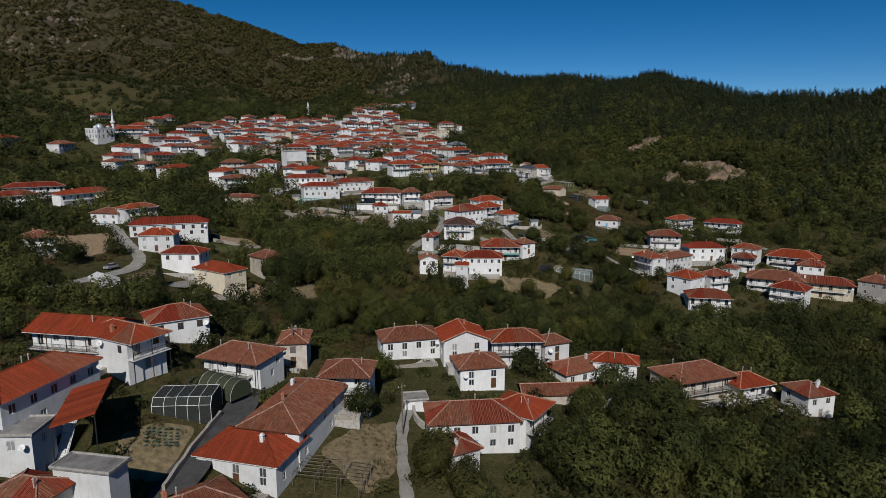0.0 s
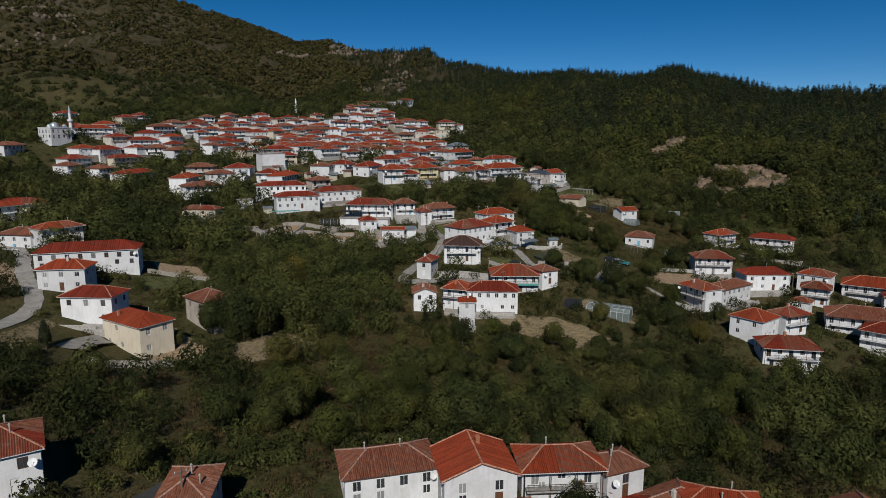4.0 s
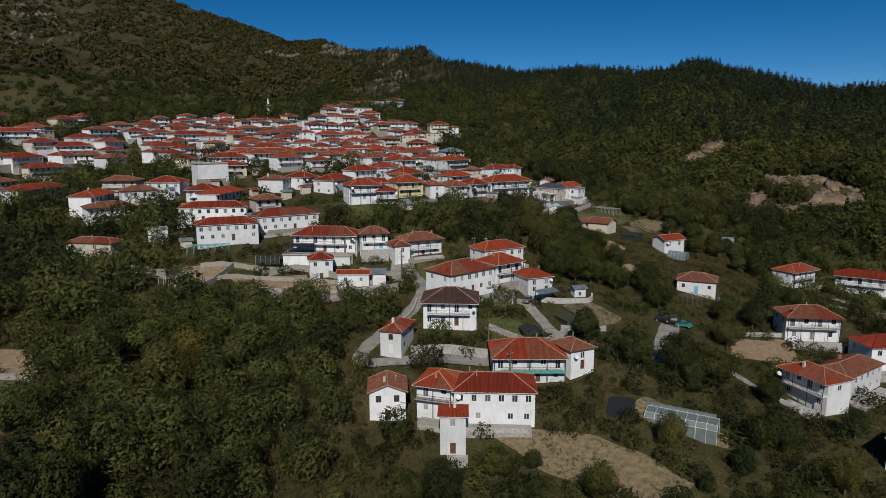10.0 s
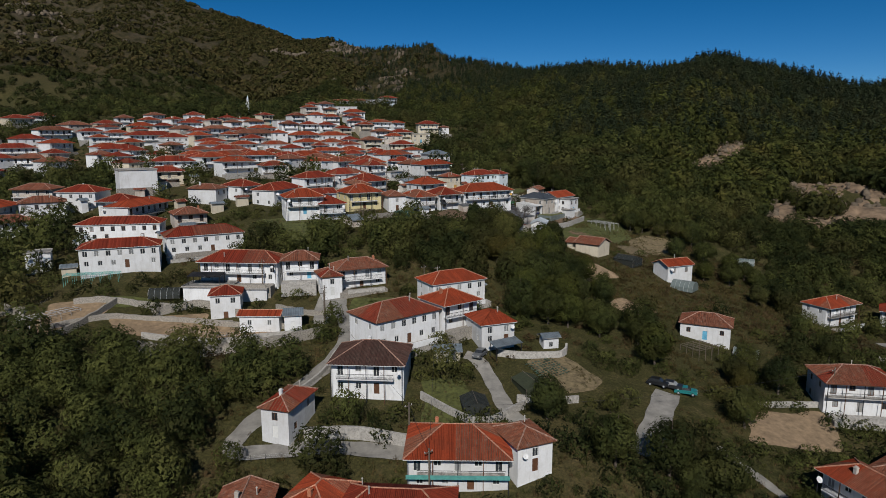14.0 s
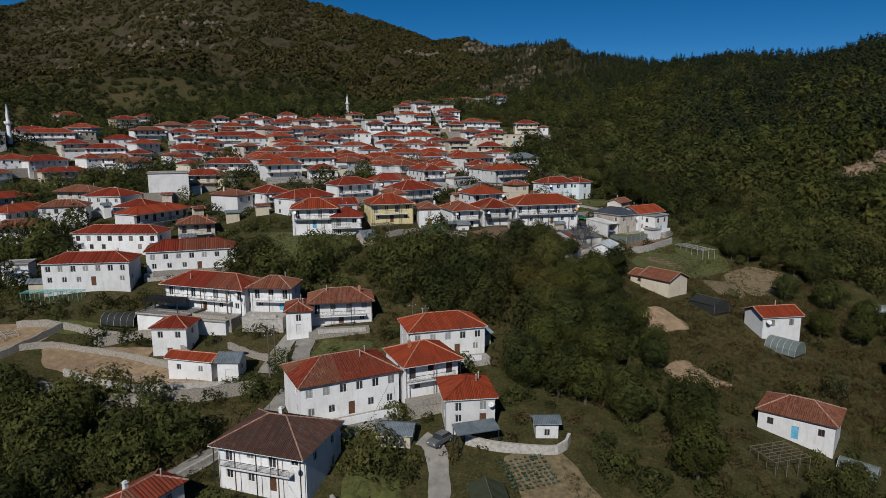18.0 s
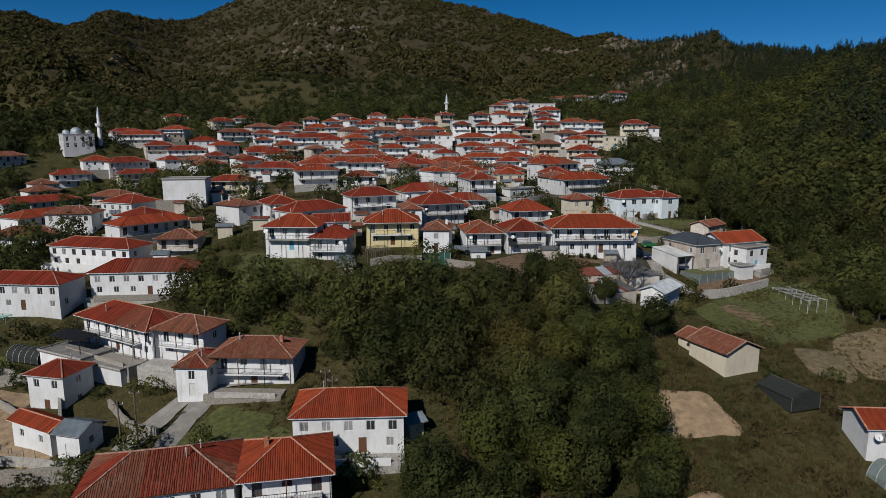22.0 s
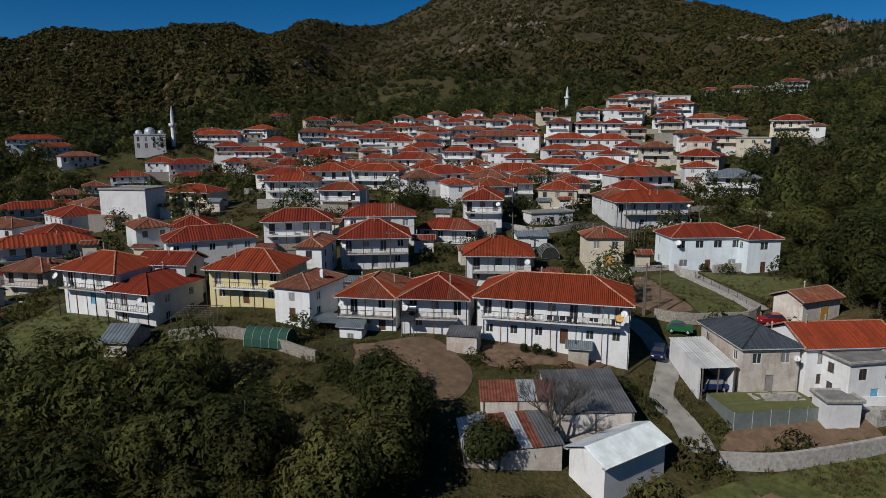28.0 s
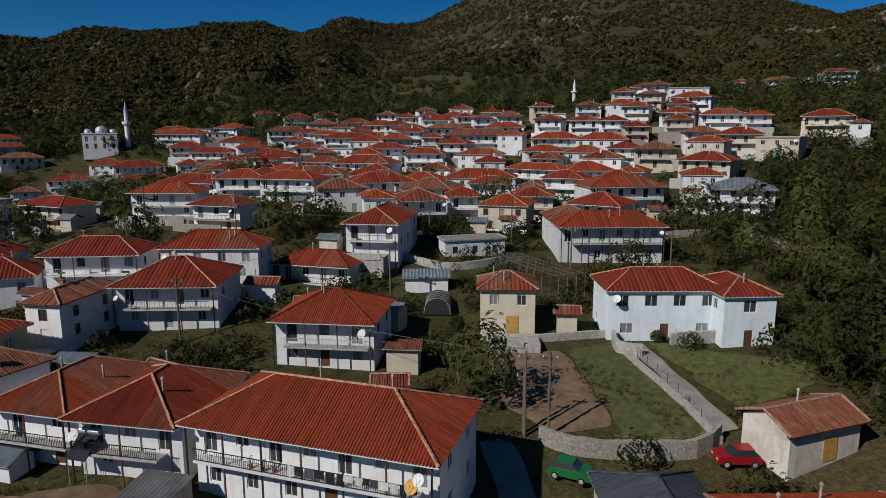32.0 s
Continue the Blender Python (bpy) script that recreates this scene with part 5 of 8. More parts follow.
lot(1.9, 413.2, 53.1, 55, 4.0, 3.1, 2.5, "b", "g", "d", "W", 1)
lot(-88.3, 413.0, 58.2, 53, 3.6, 2.9, 2.5, "m", "g", "c", "W", 0)
lot(-53.4, 369.2, 51.0, 40, 4.4, 2.6, 2.5, "m", "g", "c", "W", 1)
lot(-68.5, 429.0, 60.0, 37, 3.1, 2.8, 2.5, "m", "g", "c", "W", 0)
lot(19.1, 414.1, 51.4, 41, 4.3, 3.0, 2.5, "x", "g", "c", "W", 2)
lot(28.8, 405.1, 49.4, 29, 2.9, 3.1, 2.5, "b", "g", "d", "W", 2)
lot(9.8, 420.3, 52.7, 15, 3.3, 2.8, 2.5, "m", "g", "c", "W", 1)
lot(-49.9, 487.7, 59.4, 16, 4.4, 3.1, 2.5, "x", "g", "c", "W", 0)
lot(-0.6, 387.6, 51.3, 42, 4.3, 2.9, 2.5, "m", "g", "d", "W", 2)
lot(-97.0, 433.5, 59.5, 25, 3.7, 2.8, 2.5, "x", "g", "w", "W", 0)
lot(-40.5, 504.1, 59.8, 59, 3.9, 2.9, 2.5, "x", "g", "w", "W", 0)
lot(-74.6, 404.7, 57.2, 33, 3.5, 3.5, 2.5, "m", "g", "d", "W", 0)
lot(-11.7, 465.5, 57.4, 39, 3.4, 2.9, 2.5, "b", "g", "w", "W", 1)
lot(-66.5, 372.0, 51.3, 54, 3.6, 3.0, 2.5, "b", "g", "c", "W", 0)
lot(-45.1, 465.5, 60.1, 36, 3.2, 3.0, 2.5, "b", "g", "w", "W", 0)
lot(-8.7, 412.5, 53.9, 43, 4.6, 3.3, 2.5, "b", "g", "w", "W", 1)
lot(28.0, 320.4, 36.5, 57, 2.9, 3.3, 2.5, "m", "g", "c", "W", 2)
lot(-13.4, 459.0, 57.5, 41, 3.8, 2.9, 2.5, "m", "g", "c", "W", 1)
lot(0.4, 515.0, 60.4, 24, 4.1, 3.4, 2.5, "x", "g", "d", "W", 0)
lot(-24.9, 451.0, 58.3, 57, 3.8, 2.8, 2.5, "x", "g", "w", "W", 1)
lot(-21.5, 431.6, 56.4, 31, 4.2, 3.1, 2.5, "m", "g", "d", "W", 1)
lot(-20.5, 378.6, 51.9, 57, 3.3, 2.8, 2.5, "b", "g", "d", "W", 1)
lot(24.1, 408.3, 50.4, 49, 3.7, 3.1, 2.5, "b", "g", "d", "W", 2)
lot(-31.1, 408.6, 55.5, 27, 3.4, 3.3, 2.5, "b", "g", "c", "W", 1)



def level(x, y, z):
    """A levelled garden or yard."""
    HOUSES.append((x, y, z - float(slope(np.array([x]), np.array([y]))[0])))


for q in LOTS:
    level(*q[:3])
level(-133, 653, 88)
level(-35, 760, 98)
level(-233, 466, 73)
level(-12.1, 353.7, 48.1)
level(-19.9, 350.8, 50.6)
level(-3.2, 367.5, 50.4)
level(6.6, 369.2, 49.3)
level(17.2, 373.8, 49.0)
level(24.9, 379.6, 49.1)
level(36.9, 387.0, 48.6)
level(60.7, 401.3, 45.2)
level(58.4, 379.4, 40.6)
level(-38.0, 86.0, 35.0)
level(-40.0, 94.0, 35.0)
FINE.extend([(x, y, r - float(plots(np.array([x]), np.array([y]), HOUSES, 20.0, 0.15)[0])) for x, y, r in HOUSES])

# ---- ground: one sheet from the village to the far crests ----


def spread(lo, hi, step, end_lo, end_hi, grow=1.13):
    mid = list(np.arange(lo, hi + 0.1, step))
    s, v = step, hi
    while v < end_hi:
        s *= grow
        v += min(s, 40)
        mid.append(v)
    s, v = step, lo
    while v > end_lo:
        s *= grow
        v -= min(s, 40)
        mid.insert(0, v)
    return np.array(mid)


gx, gy = spread(-260, 220, 3.0, -2300, 1500), spread(20, 800, 3.0, -1200, 2500)
XX, YY = np.meshgrid(gx, gy)
ZZ = np.concatenate([terrain(a, b) for a, b in zip(XX, YY)]).reshape(XX.shape)
verts = np.stack([XX.ravel(), YY.ravel(), ZZ.ravel()], 1)
nx, ny = len(gx), len(gy)
ii = (np.arange(ny - 1)[:, None] * nx + np.arange(nx - 1)[None, :]).ravel()
faces = np.stack([ii, ii + 1, ii + nx + 1, ii + nx], 1)


def fast_mesh(name, verts, faces, mat, smooth=False):
    me = bpy.data.meshes.new(name)
    k = faces.shape[1]
    me.vertices.add(len(verts))
    me.vertices.foreach_set("co", verts.astype(np.float32).ravel())
    me.loops.add(faces.size)
    me.loops.foreach_set("vertex_index", faces.astype(np.int32).ravel())
    me.polygons.add(len(faces))
    me.polygons.foreach_set("loop_start", np.arange(0, faces.size, k, dtype=np.int32))
    me.materials.append(mat)
    me.update(calc_edges=True)
    if smooth:
        me.polygons.foreach_set("use_smooth", np.ones(len(faces), bool))
    return me


m_land, n, l, b = material("hillside_ground", 1.0, 0, 0.1)
f1 = noise_tex(n, l, 0.02, 6, "World", 0.65)
f2 = noise_tex(n, l, 0.35, 5, "World", 0.7)
f3 = noise_tex(n, l, 0.006, 5, "World", 0.6)
c = ramp(n, l, f2, [(0.3, (0.042, 0.042, 0.016)), (0.5, (0.085, 0.076, 0.030)), (0.72, (0.165, 0.122, 0.062))])
c2 = ramp(n, l, f1, [(0.35, (0.040, 0.048, 0.016)), (0.55, (0.072, 0.068, 0.026)), (0.7, (0.120, 0.092, 0.046))])
c = mix(n, l, 0.5, c, c2)
rock = mix(n, l, f2, (0.060, 0.048, 0.032), (0.120, 0.098, 0.070))
sep = n.new("ShaderNodeSeparateXYZ")
l.new(n.new("ShaderNodeNewGeometry").outputs["Position"], sep.inputs[0])
hm = n.new("ShaderNodeMapRange")
hm.inputs[1].default_value, hm.inputs[2].default_value = 130, 300
l.new(sep.outputs[2], hm.inputs[0])
pick = n.new("ShaderNodeMath")
pick.operation = "MULTIPLY"
l.new(ramp(n, l, noise_tex(n, l, 0.012, 7, "World", 0.75), [(0.53, (0, 0, 0)), (0.62, (1, 1, 1))]), pick.inputs[0])
l.new(hm.outputs[0], pick.inputs[1])
far_mask = n.new("ShaderNodeMapRange")
far_mask.inputs[1].default_value, far_mask.inputs[2].default_value = 110, 170
l.new(sep.outputs[2], far_mask.inputs[0])
mott = ramp(n, l, noise_tex(n, l, 0.075, 8, "World", 0.78), [(0.38, (0.026, 0.027, 0.012)), (0.5, (0.058, 0.050, 0.024)), (0.64, (0.105, 0.078, 0.044))])
c = mix(n, l, far_mask.outputs[0], c, mott)
c = mix(n, l, pick.outputs[0], c, rock)
f4 = noise_tex(n, l, 2.2, 4, "World", 0.75)
c = mix(n, l, 1.0, c, ramp(n, l, f4, [(0.3, (0.34, 0.36, 0.35)), (0.5, (0.7, 0.7, 0.69)), (0.7, (1.2, 1.1, 1.02))]), "MULTIPLY")
l.new(c, b.inputs["Base Color"])
bump(n, l, b, mix(n, l, 0.4, f2, f4), 0.8, 0.6)
land = tagged(new("ground", fast_mesh("ground", verts, faces, m_land, True)), "scrubby grass and earth hillside", "ground", "", "structure")

# ---- houses ----
for k, q in enumerate(LOTS):
    house(*q, random.Random(100 + k))


def sheet(x, y):
    """Height of the ground sheet at a point."""
    i = min(max(int(np.searchsorted(gx, x)) - 1, 0), nx - 2)
    j = min(max(int(np.searchsorted(gy, y)) - 1, 0), ny - 2)
    u, v = (x - gx[i]) / (gx[i + 1] - gx[i]), (y - gy[j]) / (gy[j + 1] - gy[j])
    return float((ZZ[j, i] * (1 - u) + ZZ[j, i + 1] * u) * (1 - v) + (ZZ[j + 1, i] * (1 - u) + ZZ[j + 1, i + 1] * u) * v)


def sheets(x, y):
    i = np.clip(np.searchsorted(gx, x) - 1, 0, nx - 2)
    j = np.clip(np.searchsorted(gy, y) - 1, 0, ny - 2)
    u, v = (x - gx[i]) / (gx[i + 1] - gx[i]), (y - gy[j]) / (gy[j + 1] - gy[j])
    return (ZZ[j, i] * (1 - u) + ZZ[j, i + 1] * u) * (1 - v) + (ZZ[j + 1, i] * (1 - u) + ZZ[j + 1, i + 1] * u) * v


ROADS, PATCHES, GRASSY, BANKS, YARDS = [], [], [], [], []


def yard(x, y, turn, w, d):
    """Ground that stays free of trees and shrubs."""
    YARDS.append((x, y, 0, turn, w, d))


yard(37.7, 380.7, 43, 8.2, 4.0)
yard(42.8, 386.5, 46, 8.5, 9.7)
yard(37.7, 373.8, 49, 3.6, 8.8)
yard(41.5, 376.8, 53, 6.6, 6.8)
yard(48.9, 403.5, 47, 4.6, 9.2)
yard(25.4, 385.8, 32, 4.2, 3.4)
yard(-35.5, 99.5, 60, 4.5, 7.5)
yard(50.5, 242.9, 60, 3.0, 13)
yard(85.0, 341.5, 50, 4.4, 6.0)
yard(72.5, 353.0, 40, 4.5, 6.0)
yard(5.9, 369.6, 120, 3.2, 6.0)
yard(26.0, 273.5, 8, 4.4, 5.5)
yard(36.4, 280.5, 20, 4.6, 6.5)
yard(-46.8, 315.5, 100, 4.0, 7.0)
yard(86.6, 305.2, 60, 3.0, 5.0)
yard(115.4, 378.5, 70, 4.0, 9.0)
yard(9.3, 428.0, 45, 3.4, 4.5)
yard(-15.6, 83.8, -10, 9.5, 5.5)
yard(74.5, 397.9, 35, 4.0, 11)
yard(-65.5, 299.0, -30, 4.0, 13)
yard(-65.0, 317.0, 15, 12, 3.0)
yard(-6.5, 365.8, 45, 5.0, 6.0)
yard(75.3, 302.5, 30, 6.0, 5.0)
yard(10.3, 446.8, 74, 4.5, 18)
yard(57.0, 402.0, 52, 11.0, 5.5)
yard(-38.8, 92.6, 4, 8.5, 6.0)
yard(49.8, 239.6, -29, 12.8, 4.2)
yard(27.4, 290.6, 65, 4, 2)
yard(50.9, 423.4, 45, 4, 2)
yard(42.2, 412.6, 200, 4, 2)
yard(43.0, 404.4, 110, 4, 2)
yard(61.4, 285.6, 150, 4, 2)
yard(64.0, 285.2, 150, 4, 2)
yard(66.2, 284.0, 160, 4, 2)
yard(-96.5, 181.0, 75, 16, 9)
yard(-89.0, 164.0, 50, 9, 8)
yard(-73.0, 178.0, 10, 12, 8)
yard(-131, 640, 0, 34, 44)
yard(43.0, 286.5, -50, 16, 12)
yard(63.5, 283.0, 150, 13, 8)
yard(39.0, 378.5, 48, 15, 17)
yard(47.5, 372.5, 78, 13, 8)
yard(-36.0, 300.0, 6, 46, 10)
yard(-15.0, 308.5, 14, 14, 7)


def smooth_line(pts, step=1.5):
    """A soft curve through the points, resampled evenly."""
    p = [np.array(q, float) for q in pts]
    p = [2 * p[0] - p[1]] + p + [2 * p[-1] - p[-2]]
    out = []
    for a, b, c, d in zip(p, p[1:], p[2:], p[3:]):
        n = max(2, int(np.linalg.norm(c - b) / step))
        for k in range(n):
            t = k / n
            out.append(0.5 * (2 * b + (c - a) * t + (2 * a - 5 * b + 4 * c - d) * t * t + (3 * b - a - 3 * c + d) * t**3))
    out.append(p[-2])
    return out


def strip(kind, width, pts):
    line = smooth_line(pts)
    ROADS.append((np.array(line), width / 2))
    v, f = [], []
    cols = 5
    for k, p in enumerate(line):
        d = line[min(k + 1, len(line) - 1)] - line[max(k - 1, 0)]
        d = d / (np.linalg.norm(d) + 1e-9)
        n = np.array((-d[1], d[0]))
        wob = 0.25 * math.sin(k * 1.7) + 0.15 * math.sin(k * 0.6)
        zc = max(sheet(*(p + n * width * e)) for e in (-0.5, 0, 0.5))
        for c in range(cols):
            e = (c / (cols - 1) - 0.5) * (width + wob)
            q = p + n * e
            v.append((q[0], q[1], max(sheet(q[0], q[1]) + 0.16, zc - 0.5) + 0.03 * (1 - (2 * e / width) ** 2)))
    for k in range(len(line) - 1):
        for c in range(cols - 1):
            a = k * cols + c
            f.append((a, a + cols, a + cols + 1, a + 1))
    me = bpy.data.meshes.new(kind)
    me.from_pydata(v, [], f)
    me.materials.append(M_ASPHALT if kind == "street" else M_ROAD)
    ob = tagged(new("road" if kind != "path" else "path", me), ("dark asphalt village " if kind == "street" else "worn grey concrete village ") + kind, "road", "", "structure")
    return ob


def inside(poly, x, y):
    c = np.zeros(x.shape, bool)
    n = len(poly)
    for i in range(n):
        (x0, y0), (x1, y1) = poly[i], poly[(i + 1) % n]
        with np.errstate(divide="ignore", invalid="ignore"):
            hit = ((y0 > y) != (y1 > y)) & (x < (x1 - x0) * (y - y0) / (y1 - y0 + 1e-12) + x0)
        c ^= hit
    return c


def patch(kind, poly):
    mats = {"black": M_BLACK, "soil": M_SOIL, "earth": M_EARTH, "grass": M_GRASS, "dry": M_DRY, "bare": M_BARE}
    labels = {"black": "black plastic ground sheet", "earth": "pale dry bare earth plot", "soil": "bare tilled brown garden soil", "grass": "short green grass plot", "dry": "dry yellowed meadow grass", "bare": "bare eroded sandy earth bank"}
    (BANKS if kind == "bare" else PATCHES).append(poly)
    if kind in ("grass", "dry"):
        GRASSY.append(poly)
    xs, ys = [p[0] for p in poly], [p[1] for p in poly]
    step = 0.6 if kind != "bare" else 1.5
    ax, ay = np.arange(min(xs), max(xs) + step, step), np.arange(min(ys), max(ys) + step, step)
    X, Y = np.meshgrid(ax, ay)
    wx, wy = X + 1.4 * fractal(X, Y, 5, 2, 3), Y + 1.4 * fractal(X, Y, 5, 2, 9)
    ang = len(PATCHES) * 0.9
    rip = 3.0 * fractal(X, Y, 9, 4, 13) + 0.8 if kind == "bare" else 0.07 * np.sin((X * math.cos(ang) + Y * math.sin(ang)) * 2 * math.pi / 1.3) if kind == "soil" else 0.08 * fractal(X, Y, 1.5, 2, 7)
    Z = sheets(X, Y) + 0.13 + rip + 0.25 * np.maximum(0, fractal(X, Y, 8, 2, 4)) * (kind == "dry")
    m = inside(poly, wx[:-1, :-1], wy[:-1, :-1])
    k = np.arange(X.size).reshape(X.shape)
    f = np.stack([k[:-1, :-1][m], k[:-1, 1:][m], k[1:, 1:][m], k[1:, :-1][m]], 1)
    if len(f) == 0:
        return
    # the outline is drawn smooth
    rim = {}
    pairs = np.concatenate([f[:, [0, 1]], f[:, [1, 2]], f[:, [2, 3]], f[:, [3, 0]]])
    key = np.sort(pairs, 1)
    _, back, times = np.unique(key[:, 0] * X.size + key[:, 1], return_inverse=True, return_counts=True)
    for a, b in key[times[back] == 1]:
        rim.setdefault(int(a), []).append(int(b))
        rim.setdefault(int(b), []).append(int(a))
    FX, FY = X.ravel().copy(), Y.ravel().copy()
    ids = [q for q, nb in rim.items() if len(nb) == 2]
    one, two = np.array([rim[q][0] for q in ids]), np.array([rim[q][1] for q in ids])
    for _ in range(8):
        if ids:
            mx, my = 0.5 * FX[ids] + 0.25 * (FX[one] + FX[two]), 0.5 * FY[ids] + 0.25 * (FY[one] + FY[two])
            FX[ids], FY[ids] = mx, my
    if ids:
        Z = Z.copy()
        Z.ravel()[ids] = sheets(FX[ids], FY[ids]) + 0.07
    used, inv = np.unique(f, return_inverse=True)
    v = np.stack([FX, FY, Z.ravel()], 1)[used]
    names = {"black": "ground_sheet", "earth": "plot", "soil": "field", "grass": "lawn", "dry": "meadow", "bare": "earth_bank"}
    tagged(new(names[kind], fast_mesh(names[kind], v, inv.reshape(f.shape), mats[kind], True)), labels[kind], "field", "", "structure")


def garden_wall(kind, h, pts):
    line = smooth_line(pts, 1.2)
    s = Shape()
    t = 0.22
    rnd = random.Random(int(pts[0][0] * 10))
    ring = []
    for k, p in enumerate(line):
        d = line[min(k + 1, len(line) - 1)] - line[max(k - 1, 0)]
        d = d / (np.linalg.norm(d) + 1e-9)
        n = np.array((-d[1], d[0]))
        z = sheet(*p)
        top = z + h + (rnd.uniform(-0.12, 0.12) if kind == "stone" else 0)
        a, b = p + n * t, p - n * t
        ring.append([(a[0], a[1], z - 1.5), (a[0], a[1], top), (b[0], b[1], top), (b[0], b[1], z - 1.5)])
    for r0, r1 in zip(ring, ring[1:]):
        for i in range(3):
            s.face([r0[i], r1[i], r1[i + 1], r0[i + 1]])
    s.face(ring[0][::-1])
    s.face(ring[-1])
    mat = M_STONE if kind == "stone" else M_CONC
    tagged(part("garden_wall", s, mat), "rough grey stone retaining wall" if kind == "stone" else "low plastered concrete garden wall", "wall", "", "structure")


POLES = []


def fence(h, pts):
    line = smooth_line(pts, 2.2)
    root = tagged(new("wire_fence"), "wire fence on thin rusty posts", "fence")
    top = []
    for p in line:
        z = sheet(*p)
        s = Shape()
        s.tube((p[0], p[1], z - 0.4), (p[0], p[1], z + h + 0.3), 0.035, 0.03, 5)
        part("post", s, M_BLACK, root)
        top.append((p[0], p[1], z))
    for k in (0.35, 0.65, 0.95):
        s = Shape()
        s.pipe([(x, y, z + h * k + 0.25) for x, y, z in top], 0.012, 3)
        part("strand", s, M_WRAIL, root)


def pole(x, y, h):
    z = sheet(x, y)
    root = tagged(new("utility_pole"), "weathered wooden utility pole with a short crossarm", "pole", "utility poles")
    root.matrix_basis = pose(x, y, z, 0, 0, 35)
    s = Shape()
    s.tube((0, 0, -0.6), (0, 0, h), 0.14, 0.1, 8)
    part("shaft", s, M_WOOD, root)
    s = Shape()
    s.box(-0.7, 0.1, h - 0.75, 0.7, 0.2, h - 0.63)
    part("crossarm", s, M_WOOD, root)
    for u in (-0.6, 0, 0.6):
        s = Shape()
        s.tube((u, 0.15, h - 0.62), (u, 0.15, h - 0.42), 0.05, 0.035, 6)
        part("insulator", s, M_DISH, root)
    POLES.append((x, y, z + h - 0.45))


def wire(i, j):
    a, b = Vector(POLES[i]), Vector(POLES[j])
    s = Shape()
    n = 12
    pts = [a.lerp(b, k / n) - Vector((0, 0, 1.6 * 4 * (k / n) * (1 - k / n) * (b - a).length / 60)) for k in range(n + 1)]
    s.pipe(pts, 0.022, 4)
    tagged(part("overhead_wire", s, M_BLACK), "thin dark overhead wire slung between poles", "cable", "overhead wires")


strip("lane", 3.4, ((15.3, 262.5), (1.6, 263.0), (-12.0, 261.6), (-12.6, 266.4), (-8.6, 274.5), (-4.5, 282.3), (-1.4, 289.8), (-0.5, 300.0), (-4.1, 310.6), (-7.7, 325.9)))
strip("lane", 3.2, ((-7.0, 303.0), (-8.1, 309.0), (-8.4, 315.9), (-5.2, 320.7), (1.2, 324.3)))
strip("lane", 3.0, ((34.1, 267.9), (31.6, 272.9), (29.3, 282.8), (26.9, 289.4), (24.5, 290.9)))
strip("yard", 4.5, ((52.2, 262.0), (57.4, 272.5), (62.6, 283.3)))
strip("path", 2.2, ((48.6, 427.1), (44.2, 429.7), (38.2, 434.1), (32.5, 437.9)))
strip("lane", 2.9, ((54.7, 390.7), (50.7, 394.1), (47.5, 396.1), (44.5, 403.7), (39.7, 408.5), (34.7, 411.5)))
strip("street", 4.5, ((-34.3, 72.4), (-33.7, 80.2), (-32.5, 87.9), (-32.0, 100.4), (-34.7, 114.8), (-32.5, 125.2)))
strip("path", 1.8, ((-4.9, 82.0), (-6.4, 94.1), (-6.6, 103.3), (-5.0, 110.8)))
strip("lane", 3.8, ((-99.5, 150.0), (-95.5, 162.2), (-92.2, 175.7), (-91.5, 187.4), (-94.2, 197.0), (-104.0, 210.0), (-110.5, 219.0), (-119.9, 234.0), (-134.4, 249.5)))
strip("lane", 1.8, ((66.4, 268.3), (69.4, 263.3), (72.9, 256.7)))
strip("lane", 3.0, ((131.0, 328.3), (134.7, 303.7), (140.4, 296.5), (147.7, 289.6)))
patch("soil", ((22.9, 423.0), (27.6, 429.7), (40.8, 420.0), (37.2, 415.2), (31.4, 415.6)))
patch("grass", ((27.9, 429.9), (30.5, 436.8), (48.2, 426.9), (47.6, 421.9), (42.9, 418.9), (40.8, 420.5)))
patch("grass", ((32.9, 439.6), (42.0, 442.1), (50.0, 446.3), (51.3, 440.0), (48.2, 430.9), (42.4, 432.8)))
patch("earth", ((51.7, 339.6), (55.5, 344.2), (61.6, 347.1), (67.3, 339.9), (55.2, 334.0)))
patch("dry", ((12.3, 240.0), (33.3, 235.9), (47.0, 224.1), (37.5, 216.5), (21.1, 229.1)))
patch("earth", ((-64.0, 183.0), (-62.8, 197.6), (-51.5, 187.8), (-51.9, 179.9), (-59.4, 178.1)))
patch("dry", ((-47.5, 190.5), (-39.9, 203.5), (-30.2, 201.1), (-32.6, 189.1), (-42.8, 180.8)))
patch("grass", ((-83.8, 224.0), (-68.8, 235.0), (-64.7, 220.3), (-79.0, 217.0)))
patch("earth", ((-86.3, 241.0), (-76.1, 245.8), (-68.3, 238.0), (-79.8, 230.4)))
patch("earth", ((-49.9, 305.7), (-34.9, 309.2), (-32.3, 297.3), (-47.7, 297.5)))
patch("earth", ((-67.3, 293.8), (-68.2, 302.6), (-60.9, 309.4), (-60.1, 300.8), (-60.1, 289.6)))
patch("earth", ((76.1, 281.1), (93.2, 285.3), (89.2, 272.2), (72.7, 270.8)))
patch("dry", ((-16.6, 96.1), (-7.5, 102.3), (-7.0, 87.9), (-11.2, 81.6), (-18.5, 89.6)))
patch("dry", ((-44.4, 83.4), (-42.0, 87.7), (-36.0, 88.7), (-35.7, 83.5), (-36.7, 76.6), (-40.8, 75.6), (-43.7, 79.4)))
patch("earth", ((60.2, 324.2), (64.6, 328.7), (69.5, 324.8), (73.3, 323.2), (64.3, 318.1)))
